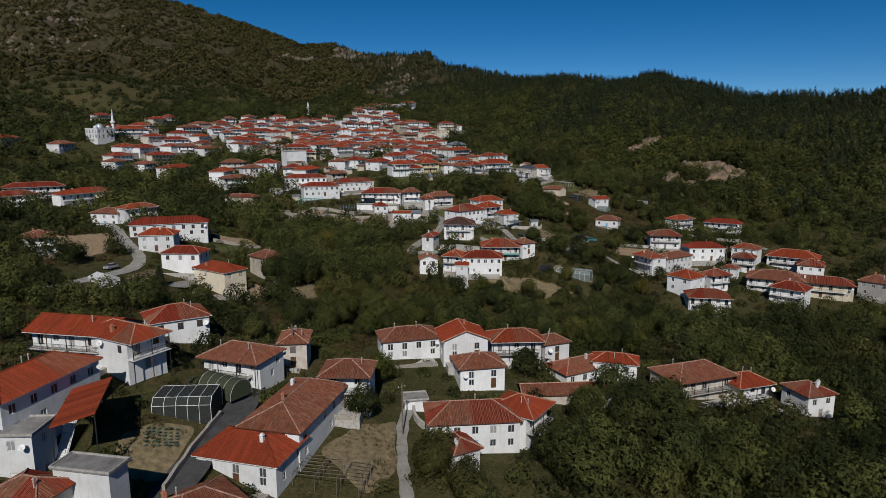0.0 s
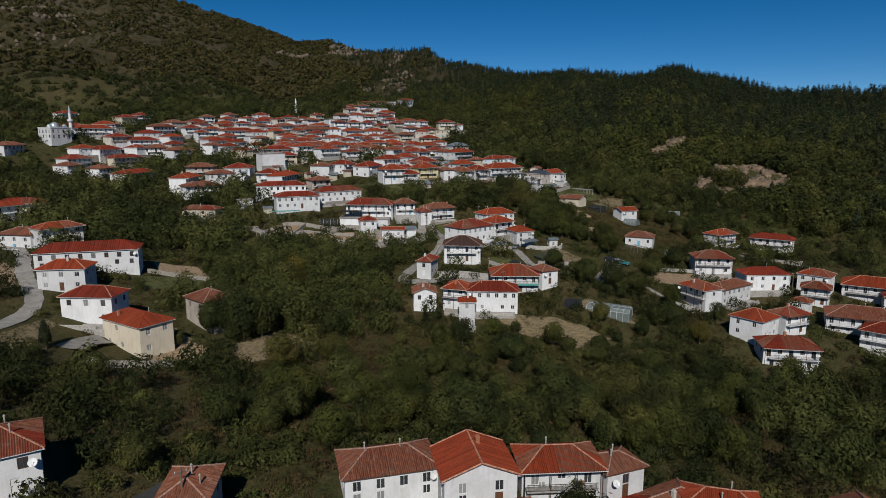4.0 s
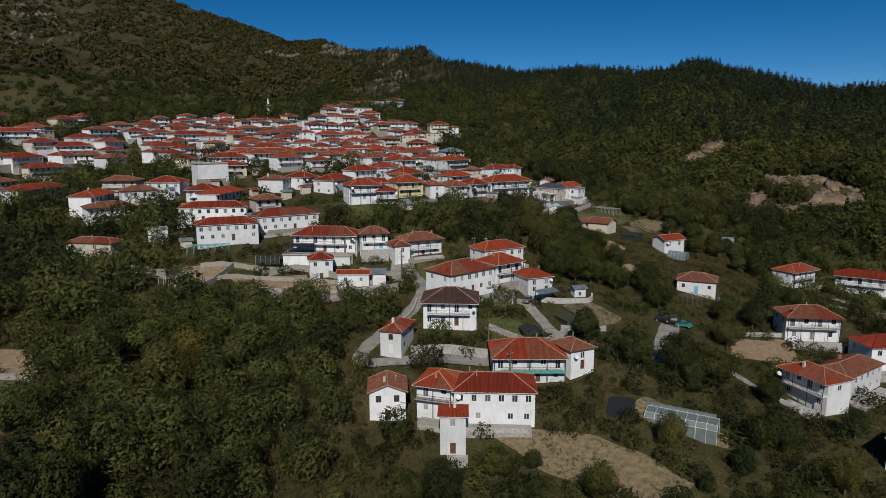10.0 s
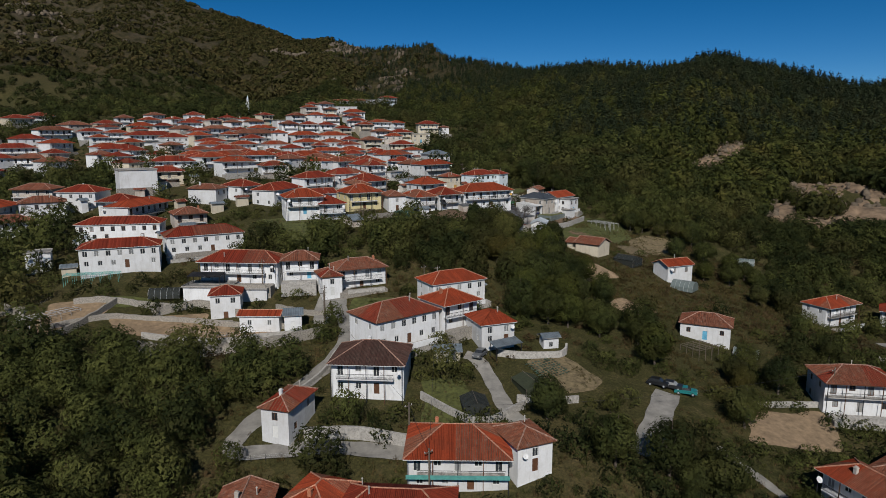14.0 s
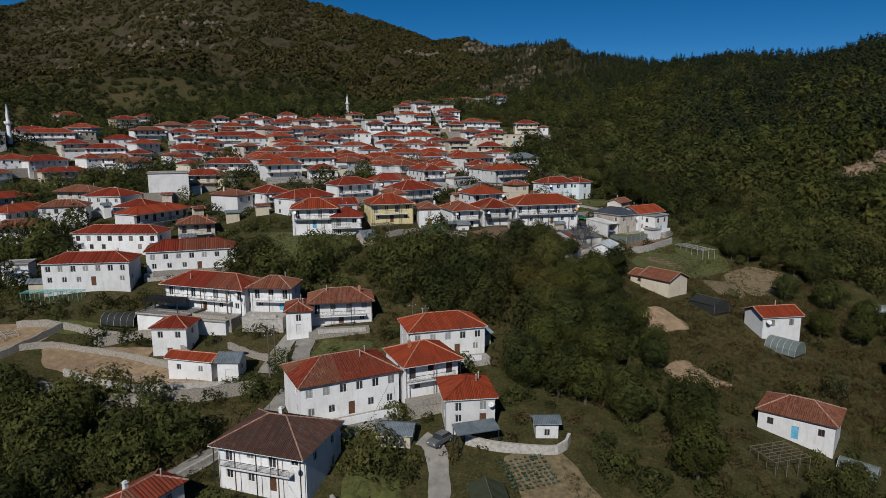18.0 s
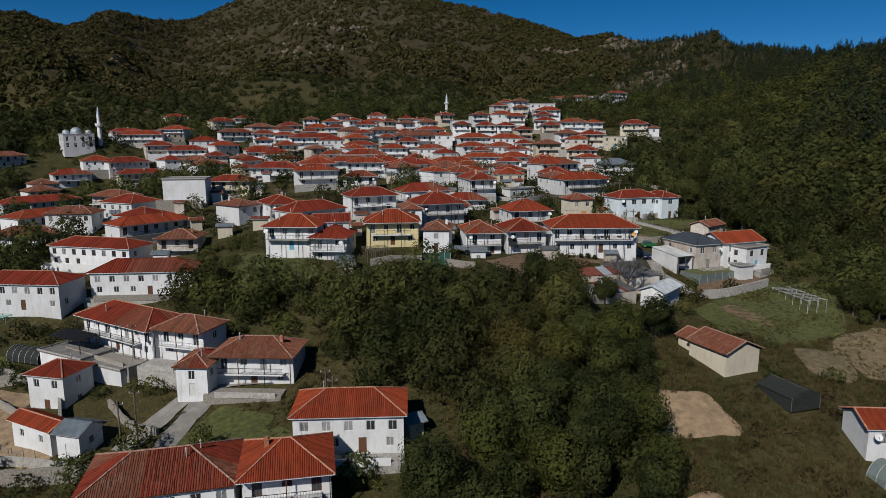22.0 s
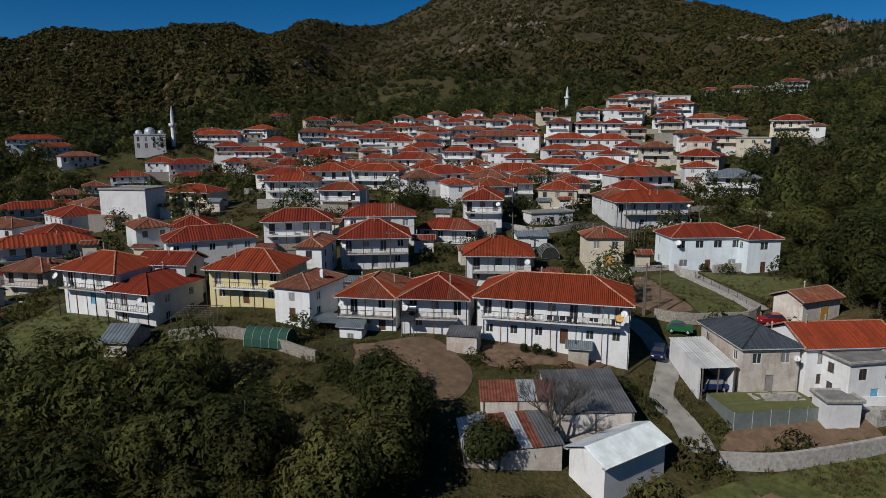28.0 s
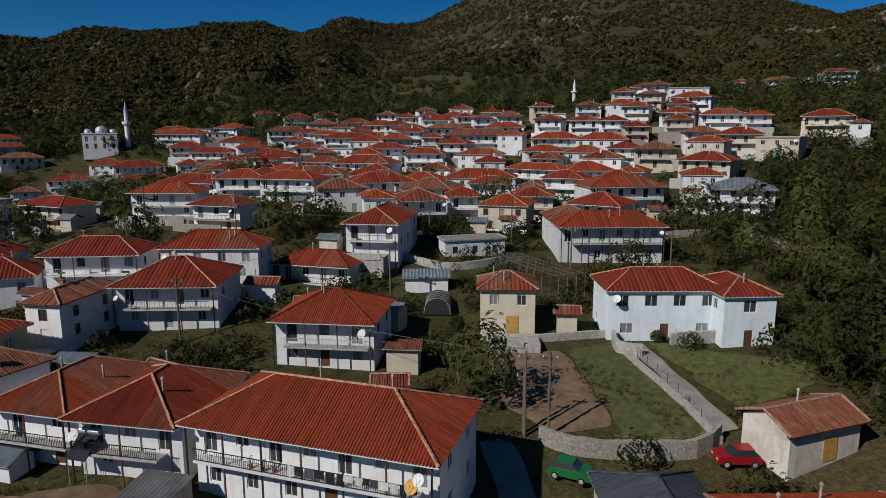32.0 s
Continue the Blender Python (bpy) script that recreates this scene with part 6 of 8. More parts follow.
patch("grass", ((62.2, 396.9), (75.5, 408.1), (82.3, 403.5), (81.9, 385.9), (70.2, 371.7), (66.0, 384.3)))
patch("grass", ((-32.1, 350.9), (-20.5, 360.1), (-10.2, 353.4), (-11.5, 342.9), (-22.6, 341.1)))
patch("grass", ((5.3, 305.4), (8.8, 315.2), (15.6, 314.0), (17.9, 305.9)))
patch("soil", ((13.2, 376.5), (21.6, 382.8), (28.7, 377.1), (27.2, 371.4), (19.7, 371.8)))
patch("soil", ((25.9, 388.5), (35.8, 393.3), (35.7, 391.6), (30.5, 384.1)))
patch("grass", ((-40.5, 357.8), (-24.2, 358.5), (-15.4, 360.8), (-19.5, 354.6), (-30.5, 351.8)))
patch("soil", ((54.8, 397.4), (63.9, 408.8), (68.5, 403.8), (55.9, 392.1)))
patch("grass", ((58.8, 387.0), (62.2, 394.1), (68.8, 402.4), (70.1, 395.7)))
patch("grass", ((58.7, 389.2), (68.3, 399.5), (80.1, 393.2), (71.1, 380.5)))
patch("grass", ((16.1, 283.1), (24.1, 282.2), (25.7, 271.2), (17.3, 266.6)))
patch("grass", ((-2.4, 304.1), (-2.8, 316.3), (7.9, 317.2), (8.6, 311.1), (4.4, 307.0)))
patch("dry", ((72.9, 373.0), (82.6, 379.2), (81.8, 364.6), (75.9, 363.6)))
patch("dry", ((35.8, 290.2), (42.9, 294.4), (50.3, 285.2), (47.6, 280.3), (40.9, 279.7)))
patch("grass", ((55.1, 383.3), (58.8, 389.0), (70.0, 380.0), (77.7, 376.0), (69.0, 377.3), (62.0, 373.9)))
patch("soil", ((60.1, 386.1), (62.0, 390.2), (70.9, 385.8), (68.5, 382.7)))
patch("dry", ((78.5, 380.5), (87.1, 393.4), (100.0, 388.2), (89.8, 372.2), (83.5, 368.0)))
patch("grass", ((63.0, 401.9), (77.2, 408.7), (79.0, 395.0), (70.0, 399.0)))
patch("soil", ((15.0, 378.4), (20.4, 384.6), (28.9, 382.8), (32.9, 375.4), (26.6, 372.8)))
patch("earth", ((-141.3, 217.0), (-119.1, 225.7), (-111.0, 215.0), (-103.0, 204.1), (-109.5, 195.6), (-120.7, 187.0)))
patch("dry", ((-89.0, 178.0), (-88.0, 189.0), (-84.0, 188.0), (-80.9, 171.4), (-86.5, 168.0)))
patch("bare", ((121.0, 460.0), (134.4, 481.0), (150.0, 497.0), (170.0, 508.0), (166.0, 492.0), (154.6, 475.3), (138.3, 462.9)))
patch("bare", ((139.0, 412.0), (150.0, 434.0), (163.0, 449.0), (176.0, 454.0), (188.0, 441.0), (198.0, 420.0), (189.0, 402.0), (172.0, 406.0), (152.0, 401.0)))
garden_wall("conc", 2.2, ((-2.0, 264.9), (7.3, 265.4), (15.5, 264.0)))
garden_wall("conc", 1.4, ((31.0, 291.6), (36.0, 291.4), (44.0, 293.0), (45.5, 296.0)))
garden_wall("conc", 1.3, ((33.5, 275.8), (39.0, 275.6), (44.6, 276.6)))
garden_wall("conc", 1.1, ((74.3, 282.3), (84.0, 284.7), (93.4, 287.0)))
fence(0.9, ((-11.4, 259.4), (-7.0, 260.2), (-2.6, 260.8)))
garden_wall("stone", 2.2, ((-42.3, 290.4), (-30.8, 289.1), (-17.1, 292.2), (-5.6, 297.5)))
garden_wall("stone", 1.6, ((37.5, 414.4), (40.4, 415.1), (43.7, 417.7), (48.0, 422.1), (48.5, 425.4)))
garden_wall("conc", 1.8, ((56.6, 389.6), (62.2, 394.3), (68.7, 402.8)))
garden_wall("conc", 0.9, ((20.8, 424.2), (24.9, 430.5), (29.2, 437.5)))
garden_wall("conc", 0.7, ((32.2, 435.3), (41.2, 429.8), (48.8, 425.1)))
garden_wall("conc", 1.0, ((-8.3, 273.0), (-2.9, 283.5), (-1.5, 290.7)))
garden_wall("stone", 1.2, ((-18.8, 310.1), (-11.0, 307.4), (-5.7, 307.8)))
garden_wall("stone", 1.5, ((-4.9, 361.0), (2.0, 367.8), (14.5, 370.7)))
garden_wall("stone", 1.2, ((-82.5, 229.1), (-67.3, 234.7)))
garden_wall("stone", 1.4, ((-69.4, 172.4), (-64.5, 172.9), (-54.4, 177.2)))
garden_wall("stone", 1.2, ((-64.3, 295.2), (-45.8, 305.1), (-11.5, 299.8)))
garden_wall("stone", 1.5, ((-96.0, 294.4), (-83.2, 298.1), (-71.6, 302.0)))
garden_wall("conc", 1.3, ((-43.8, 296.8), (-27.2, 294.3), (-8.1, 297.9)))
garden_wall("stone", 1.4, ((117.6, 308.2), (127.9, 302.4), (140.6, 300.0)))
fence(1.1, ((33.2, 435.8), (40.6, 430.9), (48.1, 425.3)))
fence(1.1, ((42.5, 418.2), (45.0, 420.1), (47.4, 422.9), (48.1, 425.3)))
garden_wall("stone", 1.6, ((-92.4, 308.8), (-76.1, 302.5), (-67.4, 296.3)))
garden_wall("stone", 1.4, ((-61.2, 287.3), (-57.9, 297.5), (-55.0, 308.4)))
garden_wall("stone", 1.8, ((-46.4, 307.1), (-35.7, 311.8), (-16.5, 301.1)))
garden_wall("stone", 1.4, ((-63.5, 306.2), (-50.7, 309.7), (-38.8, 311.3)))
garden_wall("conc", 1.4, ((16.4, 276.8), (26.9, 268.9), (34.7, 273.6)))
garden_wall("stone", 1.3, ((-12.4, 513.8), (8.6, 508.4), (22.1, 507.9)))
garden_wall("stone", 1.2, ((9.2, 479.1), (21.0, 491.3), (35.8, 484.4)))
garden_wall("conc", 1.2, ((-10.9, 437.6), (-0.6, 440.2), (3.2, 452.2)))
garden_wall("stone", 1.0, ((-34.0, 92.7), (-34.8, 84.2), (-35.3, 74.9)))
garden_wall("conc", 1.2, ((-5.5, 110.8), (-4.8, 104.1), (-3.2, 101.5)))
garden_wall("conc", 1.5, ((30.5, 436.8), (32.6, 434.4), (35.1, 435.4)))
garden_wall("conc", 1.5, ((35.7, 440.6), (38.0, 443.6), (39.8, 445.8)))
patch("dry", ((42.1, 244.7), (46.5, 247.8), (58.5, 238.5), (55.7, 234.1), (42.2, 239.9)))
patch("black", ((37.8, 247.8), (43.2, 246.9), (44.2, 243.4), (38.1, 240.8), (36.1, 242.5)))
patch("earth", ((-55.0, 301.4), (-53.0, 305.2), (-36.6, 306.7), (-35.1, 300.7), (-48.7, 296.8)))
patch("earth", ((-69.8, 305.1), (-64.3, 307.9), (-55.7, 307.0), (-56.6, 301.8), (-61.1, 295.8)))
patch("earth", ((-34.5, 303.4), (-15.3, 300.7), (-14.7, 295.2), (-39.8, 297.4)))
patch("grass", ((-59.7, 308.8), (-50.2, 313.5), (-45.5, 312.3), (-56.2, 306.0)))
fence(1.0, ((-39.2, 299.0), (-28.1, 297.3), (-18.4, 296.1)))
garden_wall("stone", 1.6, ((-42.5, 288.5), (-32.0, 288.4), (-19.9, 291.2)))
patch("soil", ((26.7, 389.9), (31.6, 394.2), (36.7, 399.3), (40.8, 399.5), (39.1, 394.8), (34.2, 389.2), (30.5, 386.0)))
strip("yard", 6.0, ((-75.1, 176.8), (-74.2, 182.5), (-72.4, 185.7)))
pole(-13.6, 432.2, 8)
pole(-36.8, 422.0, 8)
pole(-14.7, 447.9, 8)
pole(11.1, 454.7, 7)
pole(-45.0, 443.4, 8)
pole(-52.9, 388.7, 8)
pole(-39.7, 488.9, 8)
pole(-6.1, 302.5, 8)
fence(1.0, ((-34.8, 298.6), (-25.8, 296.9), (-16.6, 297.4)))
fence(1.0, ((-72.2, 296.9), (-70.6, 302.1), (-69.3, 307.6)))
pole(-24.5, 319.2, 8)
pole(-6.6, 98.5, 9)
pole(36.1, 414.0, 8)
pole(35.7, 414.3, 6)
pole(15.3, 263.6, 8)
pole(18.1, 316.5, 8)
pole(94.5, 285.5, 9)
pole(37.6, 415.5, 8)
pole(-28.3, 116.6, 8)
pole(119.2, 267.0, 8)
pole(57.2, 150.5, 7)
pole(-6.5, 305.3, 8)
pole(14.8, 319.3, 7)
pole(-2.8, 398.6, 8)
pole(-12.1, 389.1, 8)
pole(19.0, 252.4, 8)
pole(-5.3, 459.3, 8)
pole(-30.5, 402.0, 8)
pole(-62.0, 415.0, 8)
pole(-24.0, 462.0, 8)
pole(-70.0, 470.0, 8)
pole(3.0, 425.0, 8)
pole(24.5, 461.0, 8)
pole(-55.0, 505.0, 8)
pole(-16.0, 520.0, 8)
pole(-95.0, 440.0, 8)
wire(8, 19)
wire(10, 15)
wire(12, 23)
wire(21, 22)
wire(15, 21)
wire(13, 20)
wire(0, 1)
wire(12, 7)
wire(23, 13)
wire(14, 12)
wire(1, 5)
wire(0, 2)
wire(4, 1)
wire(0, 21)
wire(3, 2)
wire(2, 24)
wire(22, 5)

# ---- vegetation ----


def coat(seed, n, h, r, low, size, lobes=13, rag=0.09, cone=0.0, corners=3):
    """A crown: overlapping leaf blades over a lobed, uneven dome from low * h up to h, r wide."""
    rng = np.random.default_rng(seed)
    k = np.arange(n) + 0.5
    z = 1 - 1.62 * k / n
    t = k * 2.399963 + rng.normal(size=n) * 0.25
    q = np.sqrt(np.maximum(0, 1 - z * z))
    d = np.stack([q * np.cos(t), q * np.sin(t), z], 1) + rng.normal(size=(n, 3)) * 0.05
    d /= np.linalg.norm(d, axis=1)[:, None]
    a = rng.normal(size=(lobes, 3)) * (1, 1, 0.8) + (0, 0, 0.25)
    a /= np.linalg.norm(a, axis=1)[:, None]
    bulge = rng.uniform(0.75, 1.12, lobes)
    near = d @ a.T
    hold = np.exp((near - 1) / 0.11) * bulge
    which = hold.argmax(1)
    rad = 0.62 + 0.40 * hold[np.arange(n), which] + rng.normal(size=n) * rag
    p = d * rad[:, None]
    nor = p - 0.62 * a[which] * bulge[which][:, None]
    nor = nor / (np.linalg.norm(nor, axis=1)[:, None] + 1e-6) + rng.normal(size=(n, 3)) * 0.2 + d * 0.45
    nor /= np.linalg.norm(nor, axis=1)[:, None]
    up = (p[:, 2] + 0.62) / 1.62
    p = np.stack([p[:, 0] * r * (1 - cone * up), p[:, 1] * r * (1 - cone * up), h * (low + (1 - low) * np.clip(up, 0, 1.1))], 1)
    u = np.cross(nor, rng.normal(size=(n, 3)))
    u /= np.linalg.norm(u, axis=1)[:, None] + 1e-9
    w = np.cross(nor, u)
    s = size * rng.uniform(0.75, 1.6, (n, 1))
    v = np.stack([p - u * s * 0.55, p + w * s * 0.5, p + u * s * 0.55], 1).reshape(-1, 3)
    return v, np.arange(3 * n).reshape(-1, 3)


def tree_meshes(seed, h, r, leaf, n=2600, size=0.44, low=0.16):
    outer, inner = coat(seed, n, h, r, low, size, 17, 0.08), coat(seed + 50, n // 4, h * 0.86, r * 0.78, low * 1.4, size * 1.5, 9, 0.05)
    crown = fast_mesh("crown", np.concatenate([outer[0], inner[0]]), np.concatenate([outer[1], inner[1] + len(outer[0])]), leaf)
    rnd = random.Random(seed)
    s = Shape()
    s.tube((0, 0, -0.5), (0.1, 0.05, h * 0.45), 0.05 * r + 0.06, 0.035 * r + 0.03, 7)
    s.tube((0.1, 0.05, h * 0.44), (0.0, 0.1, h * 0.85), 0.035 * r + 0.03, 0.03, 6)
    for k in range(8):
        t, e = k * 2.4, rnd.uniform(0.4, 0.85)
        b = Vector((0.08, 0.04, h * (0.2 + 0.3 * e)))
        s.tube(b, Vector((math.cos(t) * r * 0.7, math.sin(t) * r * 0.7, h * e)), 0.02 * r + 0.02, 0.015, 5)
    return s.mesh("trunk", [M_BARK]), crown


def pine_meshes(seed, h, r):
    v, f = coat(seed, 1500, h, r, 0.16, 0.5, 26, 0.13, 0.62)
    s = Shape()
    s.tube((0, 0, -0.5), (0, 0, h * 0.95), 0.2, 0.04, 7)
    return s.mesh("trunk", [M_BARK]), fast_mesh("crown", v, f, M_PINE)


KINDS = {
    "broad": [tree_meshes(1, 9.0, 3.6, M_LEAF), tree_meshes(2, 7.5, 3.4, M_LEAF2), tree_meshes(3, 10.5, 3.8, M_LEAF2), tree_meshes(4, 8.0, 3.9, M_LEAF), tree_meshes(14, 8.5, 3.6, M_OLIVE)],
    "small": [tree_meshes(5, 5.0, 2.3, M_LEAF, 1300, 0.34), tree_meshes(6, 4.2, 2.1, M_LEAF2, 1300, 0.34), tree_meshes(16, 4.6, 2.2, M_OLIVE, 1300, 0.34)],
    "autumn": [tree_meshes(7, 9.0, 3.4, M_LEAF3, 2000, 0.4)],
    "pine": [pine_meshes(8, 13.0, 3.0), pine_meshes(9, 10.0, 2.6)],
}
WORDS = {"broad": "broad-leaved tree with a dense dark green crown", "small": "small bushy fruit tree with green leaves", "autumn": "tree with thin yellow autumn leaves", "pine": "tall dark green pine tree"}
TREES = []


def tree(kind, x, y, scale=1.0, turn=0.0, which=0):
    meshes = KINDS[kind][which % len(KINDS[kind])]
    root = tagged(new("pine_tree" if kind == "pine" else "tree"), WORDS[kind], "tree", "trees of the valley")
    root.matrix_basis = pose(x, y, sheet(x, y), 0, 0, turn) @ Matrix.Scale(scale, 4)
    part("trunk", meshes[0], None, root)
    part("crown", meshes[1], None, root)
    TREES.append((x, y))


def house_gap(x, y):
    """Distance from each point to the nearest house wall, roughly."""
    best = np.full(x.shape, 1e9)
    for q in LOTS + YARDS:
        a = radians(q[3])
        dx, dy = x - q[0], y - q[1]
        u, v = dx * math.cos(a) + dy * math.sin(a), -dx * math.sin(a) + dy * math.cos(a)
        g = np.hypot(np.maximum(np.abs(u) - q[4] / 2, 0), np.maximum(np.abs(v) - q[5] / 2, 0))
        best = np.minimum(best, g)
    return best


def road_gap(x, y):
    best = np.full(x.shape, 1e9)
    for line, half in ROADS:
        for p in line[::2]:
            best = np.minimum(best, np.hypot(x - p[0], y - p[1]) - half)
    return best


def on_patch(x, y):
    m = np.zeros(x.shape, bool)
    for p in PATCHES:
        m |= inside(p, x, y)
    scar = fractal(x, y, 16, 3, 57) > -0.3
    for p in BANKS:
        m |= inside(p, x, y) & scar
        m |= inside([(a - 3, b - 6) for a, b in p], x, y) & scar
    return m


def replicate(name, protos, spots, mat, label, category):
    """One mesh of many plants: copies of a few leafy shapes at the spots (x, y, z, size, turn)."""
    vs, fs, base = [], [], 0
    for k, (pv, pf) in enumerate(protos):
        q = spots[k :: len(protos)]
        if len(q) == 0:
            continue
        c, s = np.cos(q[:, 4])[:, None], np.sin(q[:, 4])[:, None]
        x, y, z = pv[None, :, 0], pv[None, :, 1], pv[None, :, 2]
        sc = q[:, 3][:, None]
        v = np.stack([(x * c - y * s) * sc + q[:, 0:1], (x * s + y * c) * sc + q[:, 1:2], z * sc + q[:, 2:3]], 2).reshape(-1, 3)
        f = (pf[None] + (np.arange(len(q)) * len(pv))[:, None, None]).reshape(-1, pf.shape[1]) + base
        vs.append(v)
        fs.append(f)
        base += len(v)
    ob = new(name, fast_mesh(name, np.concatenate(vs), np.concatenate(fs), mat))
    return tagged(ob, label, category, "", "stuff")


# named single trees
tree("autumn", -46.6, 253, 1.15, 0)
tree("autumn", -44, 244, 1.0, 80)
tree("broad", -45.7, 194.7, 1.2, 330, 2)
tree("broad", -42.4, 197.9, 1.25, 65, 0)
tree("broad", -53.1, 195.8, 1.1, 60, 1)
tree("broad", -52.9, 198.9, 1.0, 10, 3)
tree("broad", -48.8, 199.9, 1.15, 290, 2)
tree("broad", -43.9, 200.2, 1.1, 245, 0)
tree("small", -58.6, 188.9, 0.8, 65, 0)
tree("broad", -13.5, 100.6, 0.8, 160, 3)
tree("broad", -1.6, 88.4, 0.85, 315, 0)
tree("broad", 17.2, 132.8, 0.7, 355, 1)
tree("broad", 31.9, 116.0, 1.0, 0, 2)
tree("broad", 23.6, 93.6, 1.1, 150, 3)
tree("broad", 31.9, 101.1, 1.2, 280, 0)
tree("broad", 35.8, 90.6, 1.2, 120, 1)
tree("broad", 19.1, 89.0, 1.0, 230, 2)
tree("broad", 43.7, 90.9, 1.1, 30, 3)
tree("broad", 45.2, 482.1, 1.3, 280, 0)
tree("broad", 54.0, 464.6, 1.4, 270, 1)
tree("broad", 56.3, 441.7, 1.3, 60, 2)
tree("broad", 44.4, 465.4, 1.1, 290, 3)
tree("broad", 61.9, 434.5, 1.3, 85, 0)
tree("small", 37.2, 479.3, 1.2, 80, 0)
tree("broad", 52.1, 362.9, 1.0, 340, 1)
tree("broad", 28.8, 353.0, 1.1, 260, 2)
tree("broad", 36.6, 355.7, 1.2, 240, 3)
tree("broad", 22.7, 347.4, 1.1, 280, 0)
tree("broad", 33.6, 366.4, 1.1, 220, 3)
tree("small", 41.2, 371.3, 1.3, 260, 1)
tree("broad", 28.2, 369, 0.95, 10, 1)
tree("small", -1.2, 90.5, 1.5, 0, 0)
tree("small", 16.8, 124.6, 1.5, 60, 1)
tree("pine", -78.4, 174.6, 0.6, 0, 1)
tree("small", 34.2, 440.2, 0.38, 0, 0)
tree("small", 31.3, 390.8, 0.3, 20, 1)
tree("small", 32.6, 391.6, 0.33, 120, 0)
tree("small", 33.9, 392.5, 0.3, 220, 1)
tree("small", 16.2, 425.0, 0.5, 40, 1)
# groves: middle, half-axes, share of tall trees
GROVES = ((-42, 252, 26, 44, 0.9), (-45, 201, 12, 9, 0.9), (10, 341, 34, 18, 0.95), (46, 312, 15, 40, 0.65), (-20, 346, 24, 20, 0.85), (-22, 325, 18, 26, 0.6), (5, 300, 12, 20, 0.4), (120, 400, 55, 60, 0.8), (45, 98, 34, 20, 0.8), (115, 165, 70, 55, 0.5), (-140, 335, 60, 60, 0.6), (92, 455, 38, 60, 0.9), (-125, 175, 45, 30, 0.5), (-20, 160, 40, 20, 0.35), (60, 165, 50, 25, 0.35), (-95, 275, 30, 22, 0.5), (30, 200, 40, 16, 0.3), (-25, 279, 22, 12, 1.0))
rng = np.random.default_rng(77)
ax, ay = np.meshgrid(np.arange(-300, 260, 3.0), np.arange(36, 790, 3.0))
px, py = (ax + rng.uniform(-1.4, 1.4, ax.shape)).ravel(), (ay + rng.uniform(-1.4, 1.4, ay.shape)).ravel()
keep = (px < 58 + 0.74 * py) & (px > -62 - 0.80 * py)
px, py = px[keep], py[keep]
near_house = house_gap(px, py)
keep = (near_house > 1.3) & (road_gap(px, py) > 0.9) & ~on_patch(px, py)
px, py, near_house = px[keep], py[keep], near_house[keep]
tall = np.full(px.shape, 0.16)
for cx, cy, rx, ry, share in GROVES:
    k = ((px - cx) / rx) ** 2 + ((py - cy) / ry) ** 2
    tall = np.maximum(tall, share * np.clip(1.6 - k, 0, 1))
open_land = ((px - 84) / 30) ** 2 + ((py - 352) / 40) ** 2 < 1
tall = np.where(open_land, tall * 0.12, tall)
tall = np.where(near_house < 5, np.maximum(tall * 0.2, 0.05), tall)
cover = np.clip((near_house - 1.0) / 9, 0.55, 1.0) * np.clip(1.0 + 1.1 * fractal(px, py, 30, 3, 41), 0.4, 1)
cover = np.where(((px - 84) / 30) ** 2 + ((py - 352) / 40) ** 2 < 1, cover * 0.45, cover)
core = (near_house < 9) & (py > 340) & (py < 440) & (px < 30)
tall, cover = np.where(core, tall * 0.45, tall), np.where(core, cover * 0.55, cover)
dice, dice2 = rng.random(px.shape), rng.random(px.shape)
is_tall = (dice < tall * 0.5) & (near_house > 4.5)
is_bush = ~is_tall & (dice2 < cover)
way = ((0, 40, 0), (0, 130, 0), (5, 160, 0), (30, 200, 0), (55, 235, 0), (65, 290, 0), (72, 360, 0))
gap = np.min([np.hypot(px - a, py - b) for a, b, _ in way], 0)
close = is_tall & (gap < 105)
order = np.argsort(gap + 1e6 * ~close)
count = int(min(close.sum(), 270))
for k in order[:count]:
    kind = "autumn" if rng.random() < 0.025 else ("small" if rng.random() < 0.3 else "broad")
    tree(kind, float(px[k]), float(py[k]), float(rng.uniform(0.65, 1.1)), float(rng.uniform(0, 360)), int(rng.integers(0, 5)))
rest = is_tall.copy()
rest[order[:count]] = False


def spots(mask, lo, hi):
    x, y = px[mask], py[mask]
    return np.stack([x, y, sheets(x, y) - 0.3, rng.uniform(lo, hi, x.shape), rng.uniform(0, 6.28, x.shape)], 1)


def crowns(seed, count, *shape):
    return [coat(seed + k, *shape) for k in range(count)]


dark = fractal(px, py, 26, 3, 33) + 0.5 * (rng.random(px.shape) - 0.5) > 0.02
near_wood, far_wood = rest & (gap < 120), rest & (gap >= 120)
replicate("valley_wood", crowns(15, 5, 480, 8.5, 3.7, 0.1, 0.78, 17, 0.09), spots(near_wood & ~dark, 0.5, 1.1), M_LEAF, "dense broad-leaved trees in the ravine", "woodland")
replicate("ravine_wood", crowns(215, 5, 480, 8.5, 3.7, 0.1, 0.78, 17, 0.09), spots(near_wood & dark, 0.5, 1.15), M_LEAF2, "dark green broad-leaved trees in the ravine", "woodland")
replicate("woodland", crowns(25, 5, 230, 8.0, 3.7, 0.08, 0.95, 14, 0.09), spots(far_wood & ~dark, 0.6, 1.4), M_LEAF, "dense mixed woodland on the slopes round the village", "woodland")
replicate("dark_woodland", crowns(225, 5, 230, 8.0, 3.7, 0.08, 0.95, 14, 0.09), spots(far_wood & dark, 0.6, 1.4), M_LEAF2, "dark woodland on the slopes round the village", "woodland")
